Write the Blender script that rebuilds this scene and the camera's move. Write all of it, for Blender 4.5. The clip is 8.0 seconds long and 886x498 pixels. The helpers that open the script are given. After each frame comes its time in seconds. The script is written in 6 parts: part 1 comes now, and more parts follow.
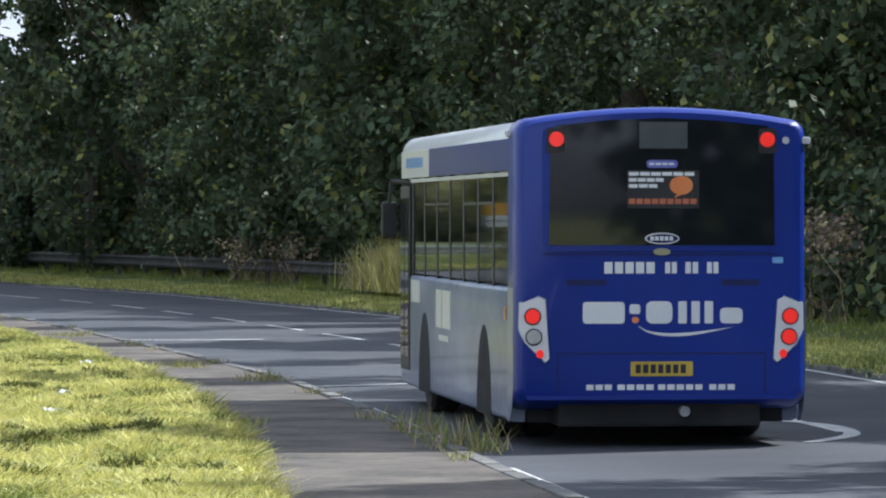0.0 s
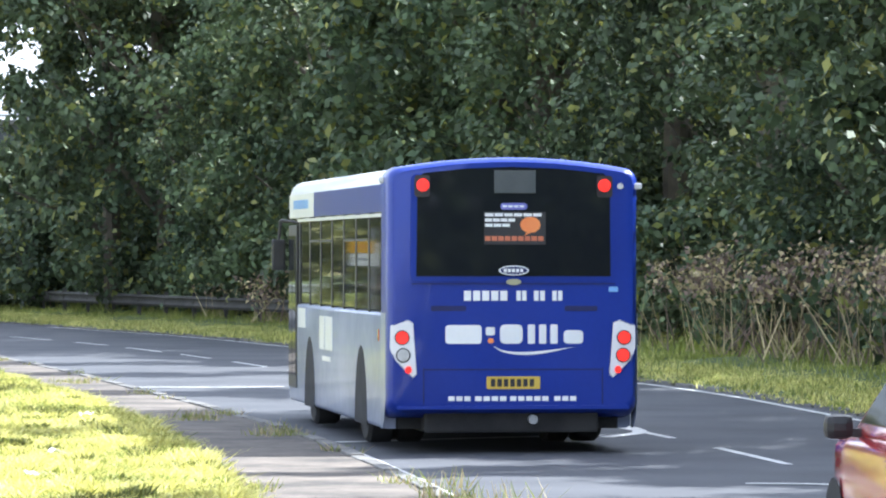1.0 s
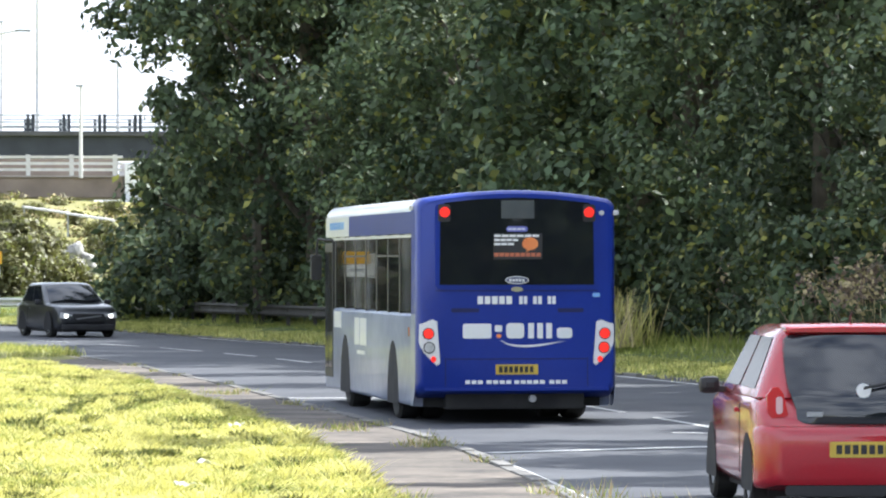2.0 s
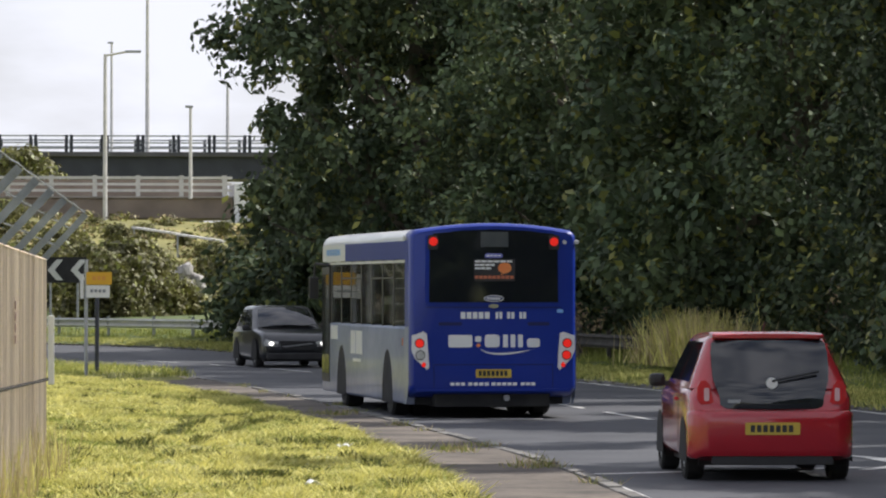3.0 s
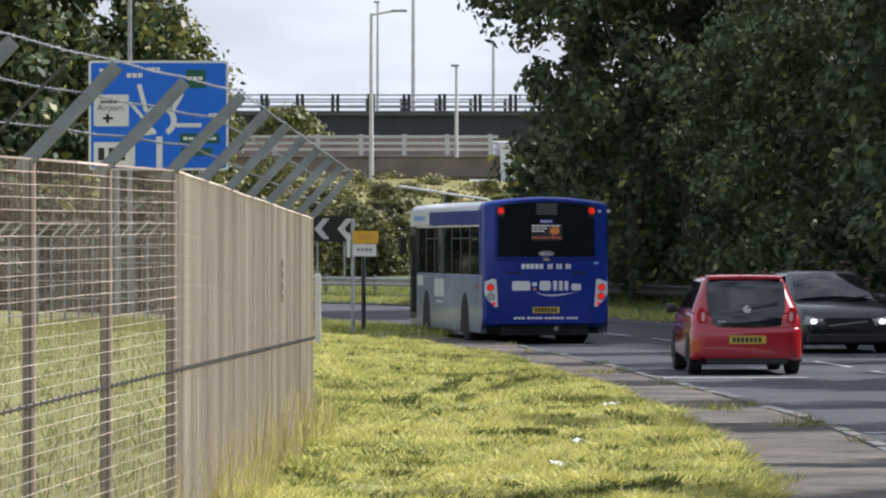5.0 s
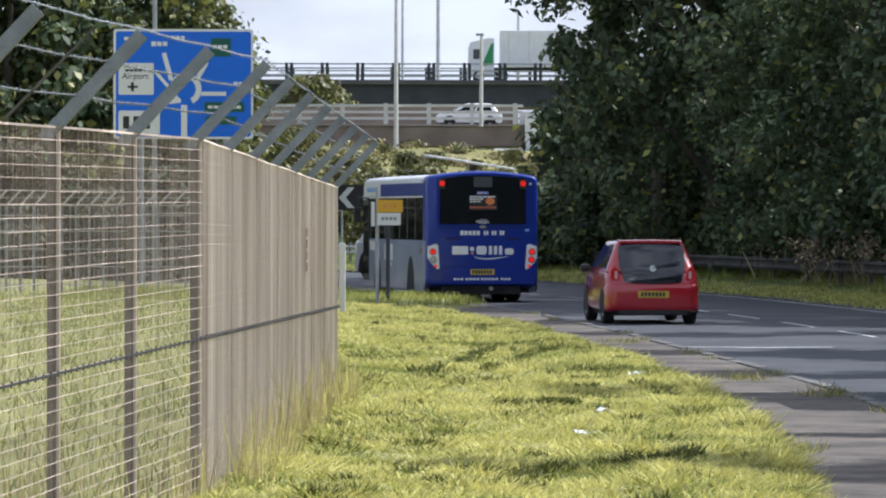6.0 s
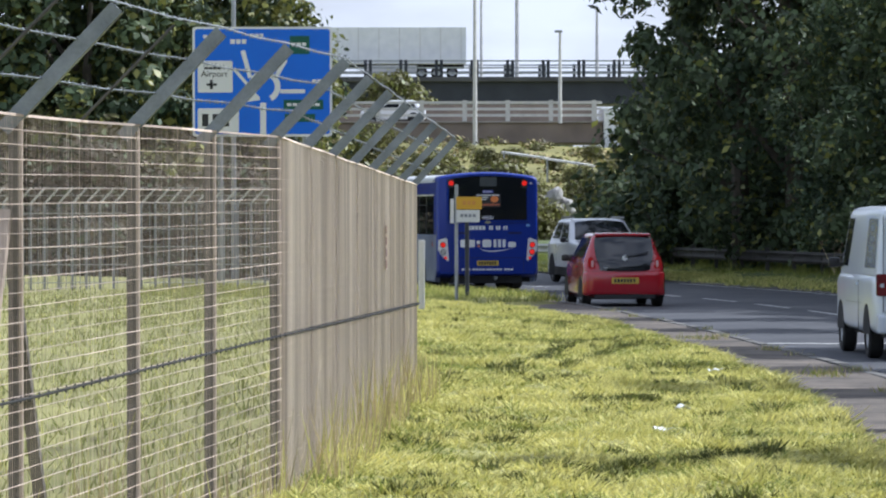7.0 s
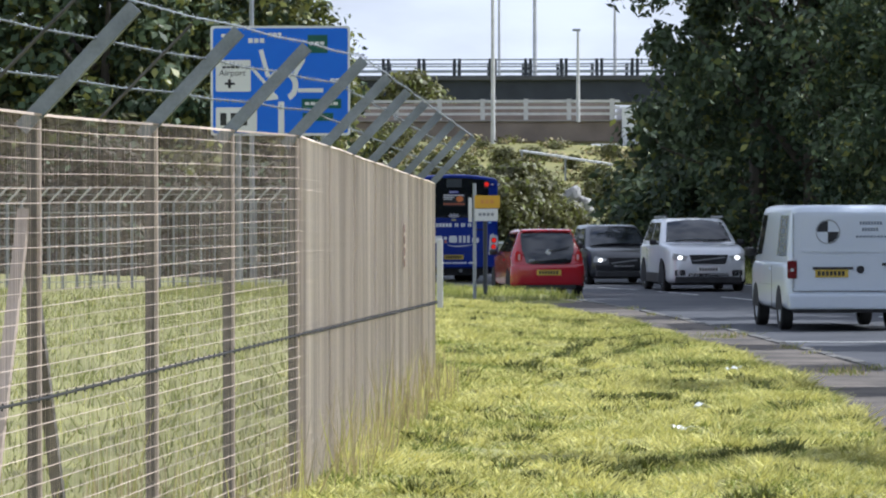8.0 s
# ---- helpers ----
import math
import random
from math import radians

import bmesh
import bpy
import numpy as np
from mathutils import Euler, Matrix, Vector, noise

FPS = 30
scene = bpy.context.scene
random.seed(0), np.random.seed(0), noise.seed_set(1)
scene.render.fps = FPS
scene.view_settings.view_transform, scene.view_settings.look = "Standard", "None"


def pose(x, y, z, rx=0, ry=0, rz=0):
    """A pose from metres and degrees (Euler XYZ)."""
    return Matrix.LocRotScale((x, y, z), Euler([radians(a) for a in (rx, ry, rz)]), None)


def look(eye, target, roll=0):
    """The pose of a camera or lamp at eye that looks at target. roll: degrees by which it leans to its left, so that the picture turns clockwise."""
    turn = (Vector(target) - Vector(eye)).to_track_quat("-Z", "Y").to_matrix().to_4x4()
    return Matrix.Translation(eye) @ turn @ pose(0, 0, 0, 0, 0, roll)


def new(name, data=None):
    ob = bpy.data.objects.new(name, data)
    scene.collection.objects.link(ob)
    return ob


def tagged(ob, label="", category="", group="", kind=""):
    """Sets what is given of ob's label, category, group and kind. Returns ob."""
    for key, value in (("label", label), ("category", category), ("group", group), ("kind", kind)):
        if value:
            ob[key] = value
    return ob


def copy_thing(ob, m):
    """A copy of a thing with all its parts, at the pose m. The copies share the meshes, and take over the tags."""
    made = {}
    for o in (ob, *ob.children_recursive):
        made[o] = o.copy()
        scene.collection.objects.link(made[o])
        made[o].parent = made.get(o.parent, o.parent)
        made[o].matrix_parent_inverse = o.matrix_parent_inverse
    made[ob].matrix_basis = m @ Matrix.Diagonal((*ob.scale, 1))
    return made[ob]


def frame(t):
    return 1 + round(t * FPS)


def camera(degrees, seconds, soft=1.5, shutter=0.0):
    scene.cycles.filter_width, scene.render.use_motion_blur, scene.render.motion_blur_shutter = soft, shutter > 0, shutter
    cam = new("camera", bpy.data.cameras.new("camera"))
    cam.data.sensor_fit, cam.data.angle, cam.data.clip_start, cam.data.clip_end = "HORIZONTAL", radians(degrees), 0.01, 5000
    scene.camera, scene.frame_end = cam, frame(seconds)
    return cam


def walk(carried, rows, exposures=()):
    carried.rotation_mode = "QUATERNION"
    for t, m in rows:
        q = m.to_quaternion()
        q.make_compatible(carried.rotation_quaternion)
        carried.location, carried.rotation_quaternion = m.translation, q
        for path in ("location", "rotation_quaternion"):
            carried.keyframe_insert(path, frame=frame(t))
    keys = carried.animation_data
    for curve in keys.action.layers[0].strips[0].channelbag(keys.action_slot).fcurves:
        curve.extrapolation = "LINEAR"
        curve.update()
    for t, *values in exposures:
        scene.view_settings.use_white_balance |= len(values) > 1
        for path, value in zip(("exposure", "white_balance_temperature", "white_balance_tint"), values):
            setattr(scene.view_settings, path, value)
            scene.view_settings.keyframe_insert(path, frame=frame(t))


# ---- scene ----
# ---------------------------------------------------------------- camera
cam = camera(11.2, 8.0, soft=2.1)
PATH = [
    (0.0, pose(-0.678, -4.651, 1.93, 89.567, 0, -8.581) @ pose(0, 0, 0, 0, 0, 0.020)),
    (0.1, pose(-0.462, -3.166, 1.93, 89.210, 0, -8.506) @ pose(0, 0, 0, 0, 0, 0.020)),
    (0.2, pose(-0.346, -2.375, 1.93, 88.857, 0, -8.284) @ pose(0, 0, 0, 0, 0, 0.020)),
    (0.3, pose(-0.159, -1.088, 1.93, 88.679, 0, -8.189) @ pose(0, 0, 0, 0, 0, 0.020)),
    (0.4, pose(-0.036, -0.247, 1.93, 88.722, 0, -8.296) @ pose(0, 0, 0, 0, 0, 0.020)),
    (0.5, pose(0, 0, 1.93, 88.895, 0, -8.407) @ pose(0, 0, 0, 0, 0, 0.028)),
    (0.8, pose(0, 0, 1.93, 89.682, 0, -8.495) @ pose(0, 0, 0, 0, 0, 0.007)),
    (1.0, pose(0, 0, 1.93, 90.054, 0, -8.184) @ pose(0, 0, 0, 0, 0, 0.062)),
    (1.5, pose(0, 0, 1.93, 90.197, 0, -7.170) @ pose(0, 0, 0, 0, 0, -0.049)),
    (1.7, pose(0, 0, 1.93, 90.144, 0, -6.703) @ pose(0, 0, 0, 0, 0, -0.048)),
    (2.8, pose(0, 0, 1.93, 90.441, 0, -5.493) @ pose(0, 0, 0, 0, 0, 0.027)),
    (3.0, pose(0, 0, 1.93, 90.456, 0, -4.916) @ pose(0, 0, 0, 0, 0, 0.030)),
    (3.2, pose(0, 0, 1.93, 90.437, 0, -4.259) @ pose(0, 0, 0, 0, 0, -0.000)),
    (3.5, pose(0, 0, 1.93, 90.249, 0, -3.497) @ pose(0, 0, 0, 0, 0, 0.070)),
    (4.0, pose(0, 0, 1.93, 90.027, 0, -2.739) @ pose(0, 0, 0, 0, 0, 0.064)),
    (4.5, pose(0, 0, 1.93, 90.028, 0, -1.910) @ pose(0, 0, 0, 0, 0, 0.022)),
    (4.7, pose(0, 0, 1.93, 90.020, 0, -1.719) @ pose(0, 0, 0, 0, 0, -0.001)),
    (5.8, pose(0, 0, 1.93, 89.560, 0, -1.314) @ pose(0, 0, 0, 0, 0, 0.080)),
    (6.0, pose(0, 0, 1.93, 89.538, 0, -1.235) @ pose(0, 0, 0, 0, 0, 0.100)),
    (6.5, pose(0, 0, 1.93, 89.519, 0, -0.797) @ pose(0, 0, 0, 0, 0, -0.048)),
    (7.0, pose(0, 0, 1.93, 89.499, 0, -0.231) @ pose(0, 0, 0, 0, 0, -0.051)),
    (7.5, pose(0, 0, 1.93, 89.493, 0, -0.219) @ pose(0, 0, 0, 0, 0, -0.089)),
    (8.0, pose(0, 0, 1.93, 89.484, 0, -0.000) @ pose(0, 0, 0, 0, 0, -0.122)),
]
EXPOSURES = [(0.0, 0.45, 5700, 8), (0.4, 1.0, 5700, 8), (0.8, 1.6, 5700, 9), (1.5, 1.75, 5800, 9), (1.8, 1.6, 5900, 9), (2.8, 0.35, 6400, 12), (3.5, 0.2, 6500, 14), (4.0, 0.15, 6300, 14.5), (5.0, 0.2, 6050, 13), (6.0, 0.25, 5800, 12), (8.0, 0.25, 5650, 11.5)]
walk(cam, PATH, EXPOSURES)

# ---------------------------------------------------------------- daylight
SUN_EL, SUN_AZ = 45.0, 68.0      # azimuth from +y towards +x
world = bpy.data.worlds.new("daylight")
scene.world = world
world.use_nodes = True
wn, wl = world.node_tree.nodes, world.node_tree.links
sky = wn.new("ShaderNodeTexSky")
sky.sky_type, sky.sun_disc = "NISHITA", False
sky.sun_elevation, sky.sun_rotation = radians(SUN_EL), radians(SUN_AZ)
sky.air_density, sky.dust_density, sky.ozone_density = 1.0, 2.5, 1.0
# broken white cloud over the blue
tc = wn.new("ShaderNodeTexCoord")
cmap = wn.new("ShaderNodeMapping")
cmap.inputs["Scale"].default_value = (3.0, 3.0, 9.0)
cn = wn.new("ShaderNodeTexNoise")
cn.inputs["Scale"].default_value, cn.inputs["Detail"].default_value = 2.2, 6.0
cr = wn.new("ShaderNodeValToRGB")
cr.color_ramp.elements[0].position, cr.color_ramp.elements[1].position = 0.3, 0.62
mixc = wn.new("ShaderNodeMixRGB")
mixc.inputs[2].default_value = (9.2, 9.5, 10.2, 1)
wl.new(tc.outputs["Generated"], cmap.inputs["Vector"])
wl.new(cmap.outputs[0], cn.inputs["Vector"])
wl.new(cn.outputs["Fac"], cr.inputs[0])
wl.new(cr.outputs[0], mixc.inputs[0])
wl.new(sky.outputs[0], mixc.inputs[1])
bg = wn["Background"]
wl.new(mixc.outputs[0], bg.inputs["Color"])
bg.inputs["Strength"].default_value = 0.085
sun_data = bpy.data.lights.new("sun", "SUN")
sun_data.energy, sun_data.angle, sun_data.color = 5.0, radians(0.6), (1.0, 0.955, 0.88)
sun = new("sun", sun_data)
toward = Vector((math.sin(radians(SUN_AZ)) * math.cos(radians(SUN_EL)), math.cos(radians(SUN_AZ)) * math.cos(radians(SUN_EL)), math.sin(radians(SUN_EL))))
sun.matrix_world = look(toward * 200, (0, 0, 0))


# ---------------------------------------------------------------- materials
def surface(name, a, b, scale=6.0, rough=0.7, metal=0.0, bump=0.0, fine=60.0, per_island=0.0, per_object=0.0, coat=0.0, spec=0.5, trans=0.0, stretch=1.0):
    """Two tones mixed by coarse and fine noise in object space, with relief."""
    m = bpy.data.materials.new(name)
    m.use_nodes = True
    n, l = m.node_tree.nodes, m.node_tree.links
    p = n["Principled BSDF"]
    co = n.new("ShaderNodeTexCoord")
    n1, n2 = n.new("ShaderNodeTexNoise"), n.new("ShaderNodeTexNoise")
    n1.inputs["Scale"].default_value, n1.inputs["Detail"].default_value = scale, 5.0
    n2.inputs["Scale"].default_value, n2.inputs["Detail"].default_value = fine, 4.0
    mp = n.new("ShaderNodeMapping")
    mp.inputs["Scale"].default_value = (1, 1, stretch)
    l.new(co.outputs["Object"], mp.inputs["Vector"])
    for q in (n1, n2):
        l.new(mp.outputs[0], q.inputs["Vector"])
    add = n.new("ShaderNodeMath")
    add.operation = "MULTIPLY_ADD"
    add.inputs[1].default_value = 0.4
    l.new(n2.outputs["Fac"], add.inputs[0])
    l.new(n1.outputs["Fac"], add.inputs[2])
    ramp = n.new("ShaderNodeMapRange")
    ramp.inputs[1].default_value, ramp.inputs[2].default_value = 0.45, 0.95
    l.new(add.outputs[0], ramp.inputs[0])
    mix = n.new("ShaderNodeMixRGB")
    mix.inputs[1].default_value, mix.inputs[2].default_value = (*a, 1), (*b, 1)
    l.new(ramp.outputs[0], mix.inputs[0])
    out = mix.outputs[0]
    for amount, node, socket in ((per_island, "ShaderNodeNewGeometry", "Random Per Island"), (per_object, "ShaderNodeObjectInfo", "Random")):
        if amount:
            g = n.new(node)
            r = n.new("ShaderNodeMapRange")
            r.inputs[3].default_value, r.inputs[4].default_value = 1 - amount, 1 + amount
            l.new(g.outputs[socket], r.inputs[0])
            hs = n.new("ShaderNodeHueSaturation")
            l.new(r.outputs[0], hs.inputs["Value"])
            l.new(out, hs.inputs["Color"])
            out = hs.outputs[0]
    l.new(out, p.inputs["Base Color"])
    p.inputs["Roughness"].default_value, p.inputs["Metallic"].default_value = rough, metal
    p.inputs["Coat Weight"].default_value, p.inputs["Specular IOR Level"].default_value = coat, spec
    p.inputs["Coat Roughness"].default_value = 0.08
    if bump:
        bp = n.new("ShaderNodeBump")
        bp.inputs["Strength"].default_value, bp.inputs["Distance"].default_value = min(1.0, bump), 0.03
        l.new(add.outputs[0], bp.inputs["Height"])
        l.new(bp.outputs[0], p.inputs["Normal"])
    if trans:
        tr = n.new("ShaderNodeBsdfTranslucent")
        ms = n.new("ShaderNodeMixShader")
        ms.inputs[0].default_value = trans
        l.new(out, tr.inputs["Color"])
        l.new(p.outputs[0], ms.inputs[1])
        l.new(tr.outputs[0], ms.inputs[2])
        l.new(ms.outputs[0], n["Material Output"].inputs["Surface"])
    return m


def glow(name, colour, strength, rough=0.25):
    m = surface(name, colour, tuple(c * 0.8 for c in colour), rough=rough, coat=0.5)
    p = m.node_tree.nodes["Principled BSDF"]
    p.inputs["Emission Color"].default_value, p.inputs["Emission Strength"].default_value = (*colour, 1), strength
    return m


def glass(name, tint, alpha, rough=0.03, ior=1.5):
    """Tinted vehicle glass: part see-through, part dark, with a clear reflection over both."""
    m = bpy.data.materials.new(name)
    m.use_nodes = True
    n, l = m.node_tree.nodes, m.node_tree.links
    p = n["Principled BSDF"]
    p.inputs["Base Color"].default_value, p.inputs["Roughness"].default_value = (*tint, 1), 0.6
    p.inputs["Specular IOR Level"].default_value = 0.0
    tb = n.new("ShaderNodeBsdfTransparent")
    tb.inputs["Color"].default_value = (0.75, 0.8, 0.8, 1)
    body = n.new("ShaderNodeMixShader")
    body.inputs[0].default_value = alpha
    l.new(tb.outputs[0], body.inputs[1])
    l.new(p.outputs[0], body.inputs[2])
    gl = n.new("ShaderNodeBsdfGlossy")
    gl.inputs["Roughness"].default_value = rough
    fr = n.new("ShaderNodeFresnel")
    fr.inputs["IOR"].default_value = ior
    ms = n.new("ShaderNodeMixShader")
    l.new(fr.outputs[0], ms.inputs[0])
    l.new(body.outputs[0], ms.inputs[1])
    l.new(gl.outputs[0], ms.inputs[2])
    l.new(ms.outputs[0], n["Material Output"].inputs["Surface"])
    return m


M_ASPHALT = surface("asphalt", (0.034, 0.037, 0.045), (0.080, 0.084, 0.094), 0.5, 0.75, bump=0.25, fine=25)
# mottled tarmac; the wide tone range also paints in sun and shadow patches
M_PATH = surface("worn_sun_dappled_path", (0.030, 0.027, 0.024), (0.185, 0.155, 0.125), 1.1, 0.85, bump=0.5, fine=11)
M_KERB = surface("kerb_concrete", (0.10, 0.10, 0.095), (0.20, 0.19, 0.175), 2.0, 0.85, bump=0.3, per_object=0.2)
M_LINE = surface("road_paint_and_sun_strip", (0.45, 0.45, 0.44), (0.75, 0.75, 0.73), 3.0, 0.6, fine=20)
M_SOIL = surface("soil_and_turf", (0.17, 0.175, 0.052), (0.37, 0.355, 0.12), 0.8, 0.9, bump=0.6, fine=7)
# verge turf with the shade under the trees put into its colour
M_SHADETURF = surface("shaded_turf", (0.05, 0.08, 0.02), (0.12, 0.15, 0.04), 0.7, 0.9, bump=0.6, fine=7)
M_GRASS = surface("mown_grass", (0.43, 0.42, 0.108), (0.74, 0.69, 0.255), 0.5, 0.7, per_island=0.35, trans=0.3, fine=5)
M_DARKGRASS = surface("dark_grass", (0.07, 0.085, 0.02), (0.17, 0.18, 0.045), 0.5, 0.85, per_island=0.3, trans=0.1, fine=5)
M_GREEN = surface("fresh_grass", (0.14, 0.18, 0.035), (0.33, 0.36, 0.075), 0.5, 0.7, per_island=0.3, trans=0.3, fine=5)
M_STRAW = surface("dry_stalk", (0.36, 0.29, 0.15), (0.55, 0.46, 0.26), 1.0, 0.8, per_island=0.3, trans=0.2)
M_SEED = surface("seed_head", (0.15, 0.105, 0.085), (0.27, 0.20, 0.16), 2.0, 0.85, per_island=0.3, trans=0.2)
M_LEAF = surface("leaf_green", (0.042, 0.070, 0.040), (0.115, 0.150, 0.070), 0.30, 0.62, per_island=0.5, per_object=0.22, trans=0.22, fine=1.6, spec=0.35)
M_LEAF2 = surface("leaf_yellowing", (0.12, 0.15, 0.035), (0.28, 0.27, 0.07), 0.4, 0.5, per_island=0.5, trans=0.3, fine=3)
M_HEDGE = surface("brown_hedge_leaf", (0.055, 0.045, 0.028), (0.11, 0.085, 0.05), 0.6, 0.7, per_island=0.5, trans=0.1)
M_WHITEROCK = surface("pale_rock", (0.22, 0.21, 0.20), (0.46, 0.44, 0.42), 1.5, 0.8, bump=0.5)
M_WORN = surface("faded_notice", (0.20, 0.12, 0.10), (0.30, 0.2, 0.17), 9, 0.8)
M_BANK = surface("rough_bank", (0.09, 0.095, 0.028), (0.33, 0.30, 0.095), 0.12, 0.9, bump=0.6, fine=1.2)
M_BARK = surface("bark", (0.06, 0.05, 0.04), (0.14, 0.12, 0.09), 3.0, 0.9, bump=0.8)
M_BLUE = surface("blue_coach_paint", (0.006, 0.025, 0.235), (0.008, 0.033, 0.29), 0.8, 0.38, coat=0.4, spec=0.3, fine=18)
M_SILVER = surface("silver_side_paint", (0.14, 0.18, 0.29), (0.34, 0.38, 0.51), 0.7, 0.38, metal=0.15, coat=0.35, fine=5)
M_WHITE = surface("white_paint", (0.70, 0.72, 0.74), (0.82, 0.83, 0.84), 1.5, 0.35, coat=0.4)
M_SKYBLUE = surface("light_blue_paint", (0.08, 0.25, 0.65), (0.28, 0.52, 0.85), 0.8, 0.35, coat=0.4)
M_BLACK = surface("black_plastic", (0.012, 0.012, 0.014), (0.03, 0.03, 0.033), 4.0, 0.5)
M_TYRE = surface("tyre_rubber", (0.012, 0.012, 0.012), (0.035, 0.034, 0.032), 5.0, 0.85, bump=0.3)
M_RIM = surface("wheel_metal", (0.30, 0.31, 0.32), (0.46, 0.47, 0.48), 5.0, 0.4, metal=0.7)
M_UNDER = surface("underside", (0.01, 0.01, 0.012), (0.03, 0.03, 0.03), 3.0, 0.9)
M_GLASS = glass("tinted_glass", (0.012, 0.014, 0.018), 0.92, ior=1.7)
M_CARGLASS = glass("car_glass", (0.014, 0.017, 0.022), 0.95, ior=1.8)
M_SIDEGLASS = glass("car_side_glass", (0.012, 0.014, 0.018), 0.95, ior=1.12)
M_CLEAR = glass("side_glass", (0.02, 0.025, 0.03), 0.35, ior=1.45)
M_RED = surface("red_car_paint", (0.36, 0.009, 0.020), (0.45, 0.014, 0.026), 1.0, 0.25, coat=1.0)
M_ORANGE = surface("orange_print", (0.75, 0.22, 0.06), (0.85, 0.30, 0.10), 3.0, 0.5)
M_SEAT = surface("orange_seat_back", (0.60, 0.26, 0.05), (0.75, 0.36, 0.08), 3.0, 0.7)
M_LAMP = glow("red_brake_lamp", (0.85, 0.03, 0.02), 1.1)
M_LAMPO = surface("amber_lens", (0.62, 0.14, 0.06), (0.75, 0.22, 0.10), 8.0, 0.2, coat=0.5)
M_LENS = surface("clear_lens", (0.45, 0.46, 0.46), (0.65, 0.66, 0.66), 9.0, 0.15, coat=0.8)
M_HEAD = glow("headlamp", (1.0, 0.96, 0.90), 2.6)
M_PLATEY = surface("yellow_plate", (0.50, 0.35, 0.045), (0.62, 0.45, 0.07), 4.0, 0.45)
M_DARKCAR = surface("dark_grey_paint", (0.025, 0.028, 0.033), (0.05, 0.053, 0.06), 1.5, 0.3, metal=0.4, coat=0.7)
M_SILVERCAR = surface("silver_car_paint", (0.72, 0.74, 0.77), (0.82, 0.83, 0.85), 1.5, 0.26, metal=0.1, coat=0.6)
M_GALV = surface("galvanised_steel", (0.26, 0.28, 0.30), (0.42, 0.44, 0.46), 4.0, 0.55, metal=0.3, bump=0.1)
# barrier steel darkened in its colour for the tree shade
M_RAILSHADE = surface("weathered_shaded_barrier", (0.028, 0.026, 0.024), (0.07, 0.065, 0.058), 1.5, 0.8, bump=0.3)
M_POST = surface("dark_steel_post", (0.055, 0.052, 0.05), (0.12, 0.115, 0.105), 5.0, 0.85, bump=0.3, per_object=0.15)
M_MESH = surface("buff_mesh_wire", (0.44, 0.355, 0.305), (0.64, 0.525, 0.455), 2.0, 0.75, per_island=0.4)
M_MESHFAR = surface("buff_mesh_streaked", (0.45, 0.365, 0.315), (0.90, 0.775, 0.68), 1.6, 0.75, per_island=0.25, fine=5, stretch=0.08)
M_FASCIA = surface("grey_deck_edge", (0.05, 0.05, 0.058), (0.10, 0.10, 0.11), 0.4, 0.8)
M_TAIL = glow("car_tail_lens", (0.50, 0.010, 0.012), 0.05)
M_ARM = surface("dull_steel_arm", (0.16, 0.18, 0.205), (0.29, 0.32, 0.355), 5.0, 0.6, metal=0.2, bump=0.15)
M_OLIVE = surface("olive_leaf", (0.075, 0.078, 0.028), (0.19, 0.175, 0.062), 0.4, 0.6, per_island=0.5, trans=0.2, fine=3)
M_CONC = surface("weathered_concrete", (0.24, 0.22, 0.20), (0.38, 0.35, 0.32), 0.5, 0.85, bump=0.2)
M_BROWNCONC = surface("stained_brown_concrete", (0.17, 0.135, 0.11), (0.30, 0.245, 0.20), 0.5, 0.85, bump=0.2)
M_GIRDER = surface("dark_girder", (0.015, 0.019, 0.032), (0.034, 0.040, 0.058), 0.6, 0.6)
M_RAILPAINT = surface("grey_rail", (0.50, 0.50, 0.49), (0.68, 0.67, 0.65), 2.0, 0.55)
M_SIGNBLUE = surface("blue_sign_sheet", (0.002, 0.125, 0.70), (0.004, 0.155, 0.78), 1.0, 0.45)
M_SIGNGREEN = surface("green_sign_patch", (0.0, 0.08, 0.05), (0.0, 0.10, 0.07), 1.0, 0.45)
M_SIGNWHITE = surface("white_sign_sheet", (0.70, 0.71, 0.70), (0.80, 0.80, 0.79), 1.0, 0.5)
M_SIGNYELLOW = surface("yellow_sign_sheet", (0.66, 0.36, 0.02), (0.74, 0.42, 0.03), 1.0, 0.5)
M_WOOD = surface("weathered_timber", (0.11, 0.08, 0.06), (0.20, 0.16, 0.12), 2.0, 0.9, bump=0.5)
M_FIELD = surface("airfield_grass", (0.17, 0.185, 0.05), (0.32, 0.32, 0.105), 0.08, 0.9, bump=0.5, fine=3)


# ---------------------------------------------------------------- mesh helpers
def obj(name, bm, material, smooth=False):
    me = bpy.data.meshes.new(name)
    bm.to_mesh(me)
    bm.free()
    for m in (material if isinstance(material, (list, tuple)) else (material,)):
        me.materials.append(m)
    if smooth:
        me.polygons.foreach_set("use_smooth", [True] * len(me.polygons))
        me.set_sharp_from_angle(angle=radians(38))
    return new(name, me)


def part(name, bm, material, parent, label="", smooth=False):
    """One mesh object under a thing or under a part."""
    ob = obj(name, bm, material, smooth)
    ob.parent = parent
    return tagged(ob, label, kind="stuff" if name.endswith("writing") else "")


def share(name, like, parent, m=None):
    """A part on the mesh of another part."""
    ob = new(name, like.data)
    ob.parent = parent
    if m is not None:
        ob.matrix_basis = m
    return ob


def empty(name, m=None):
    ob = new(name)
    ob.empty_display_size = 0.3
    if m is not None:
        ob.matrix_basis = m
    return ob


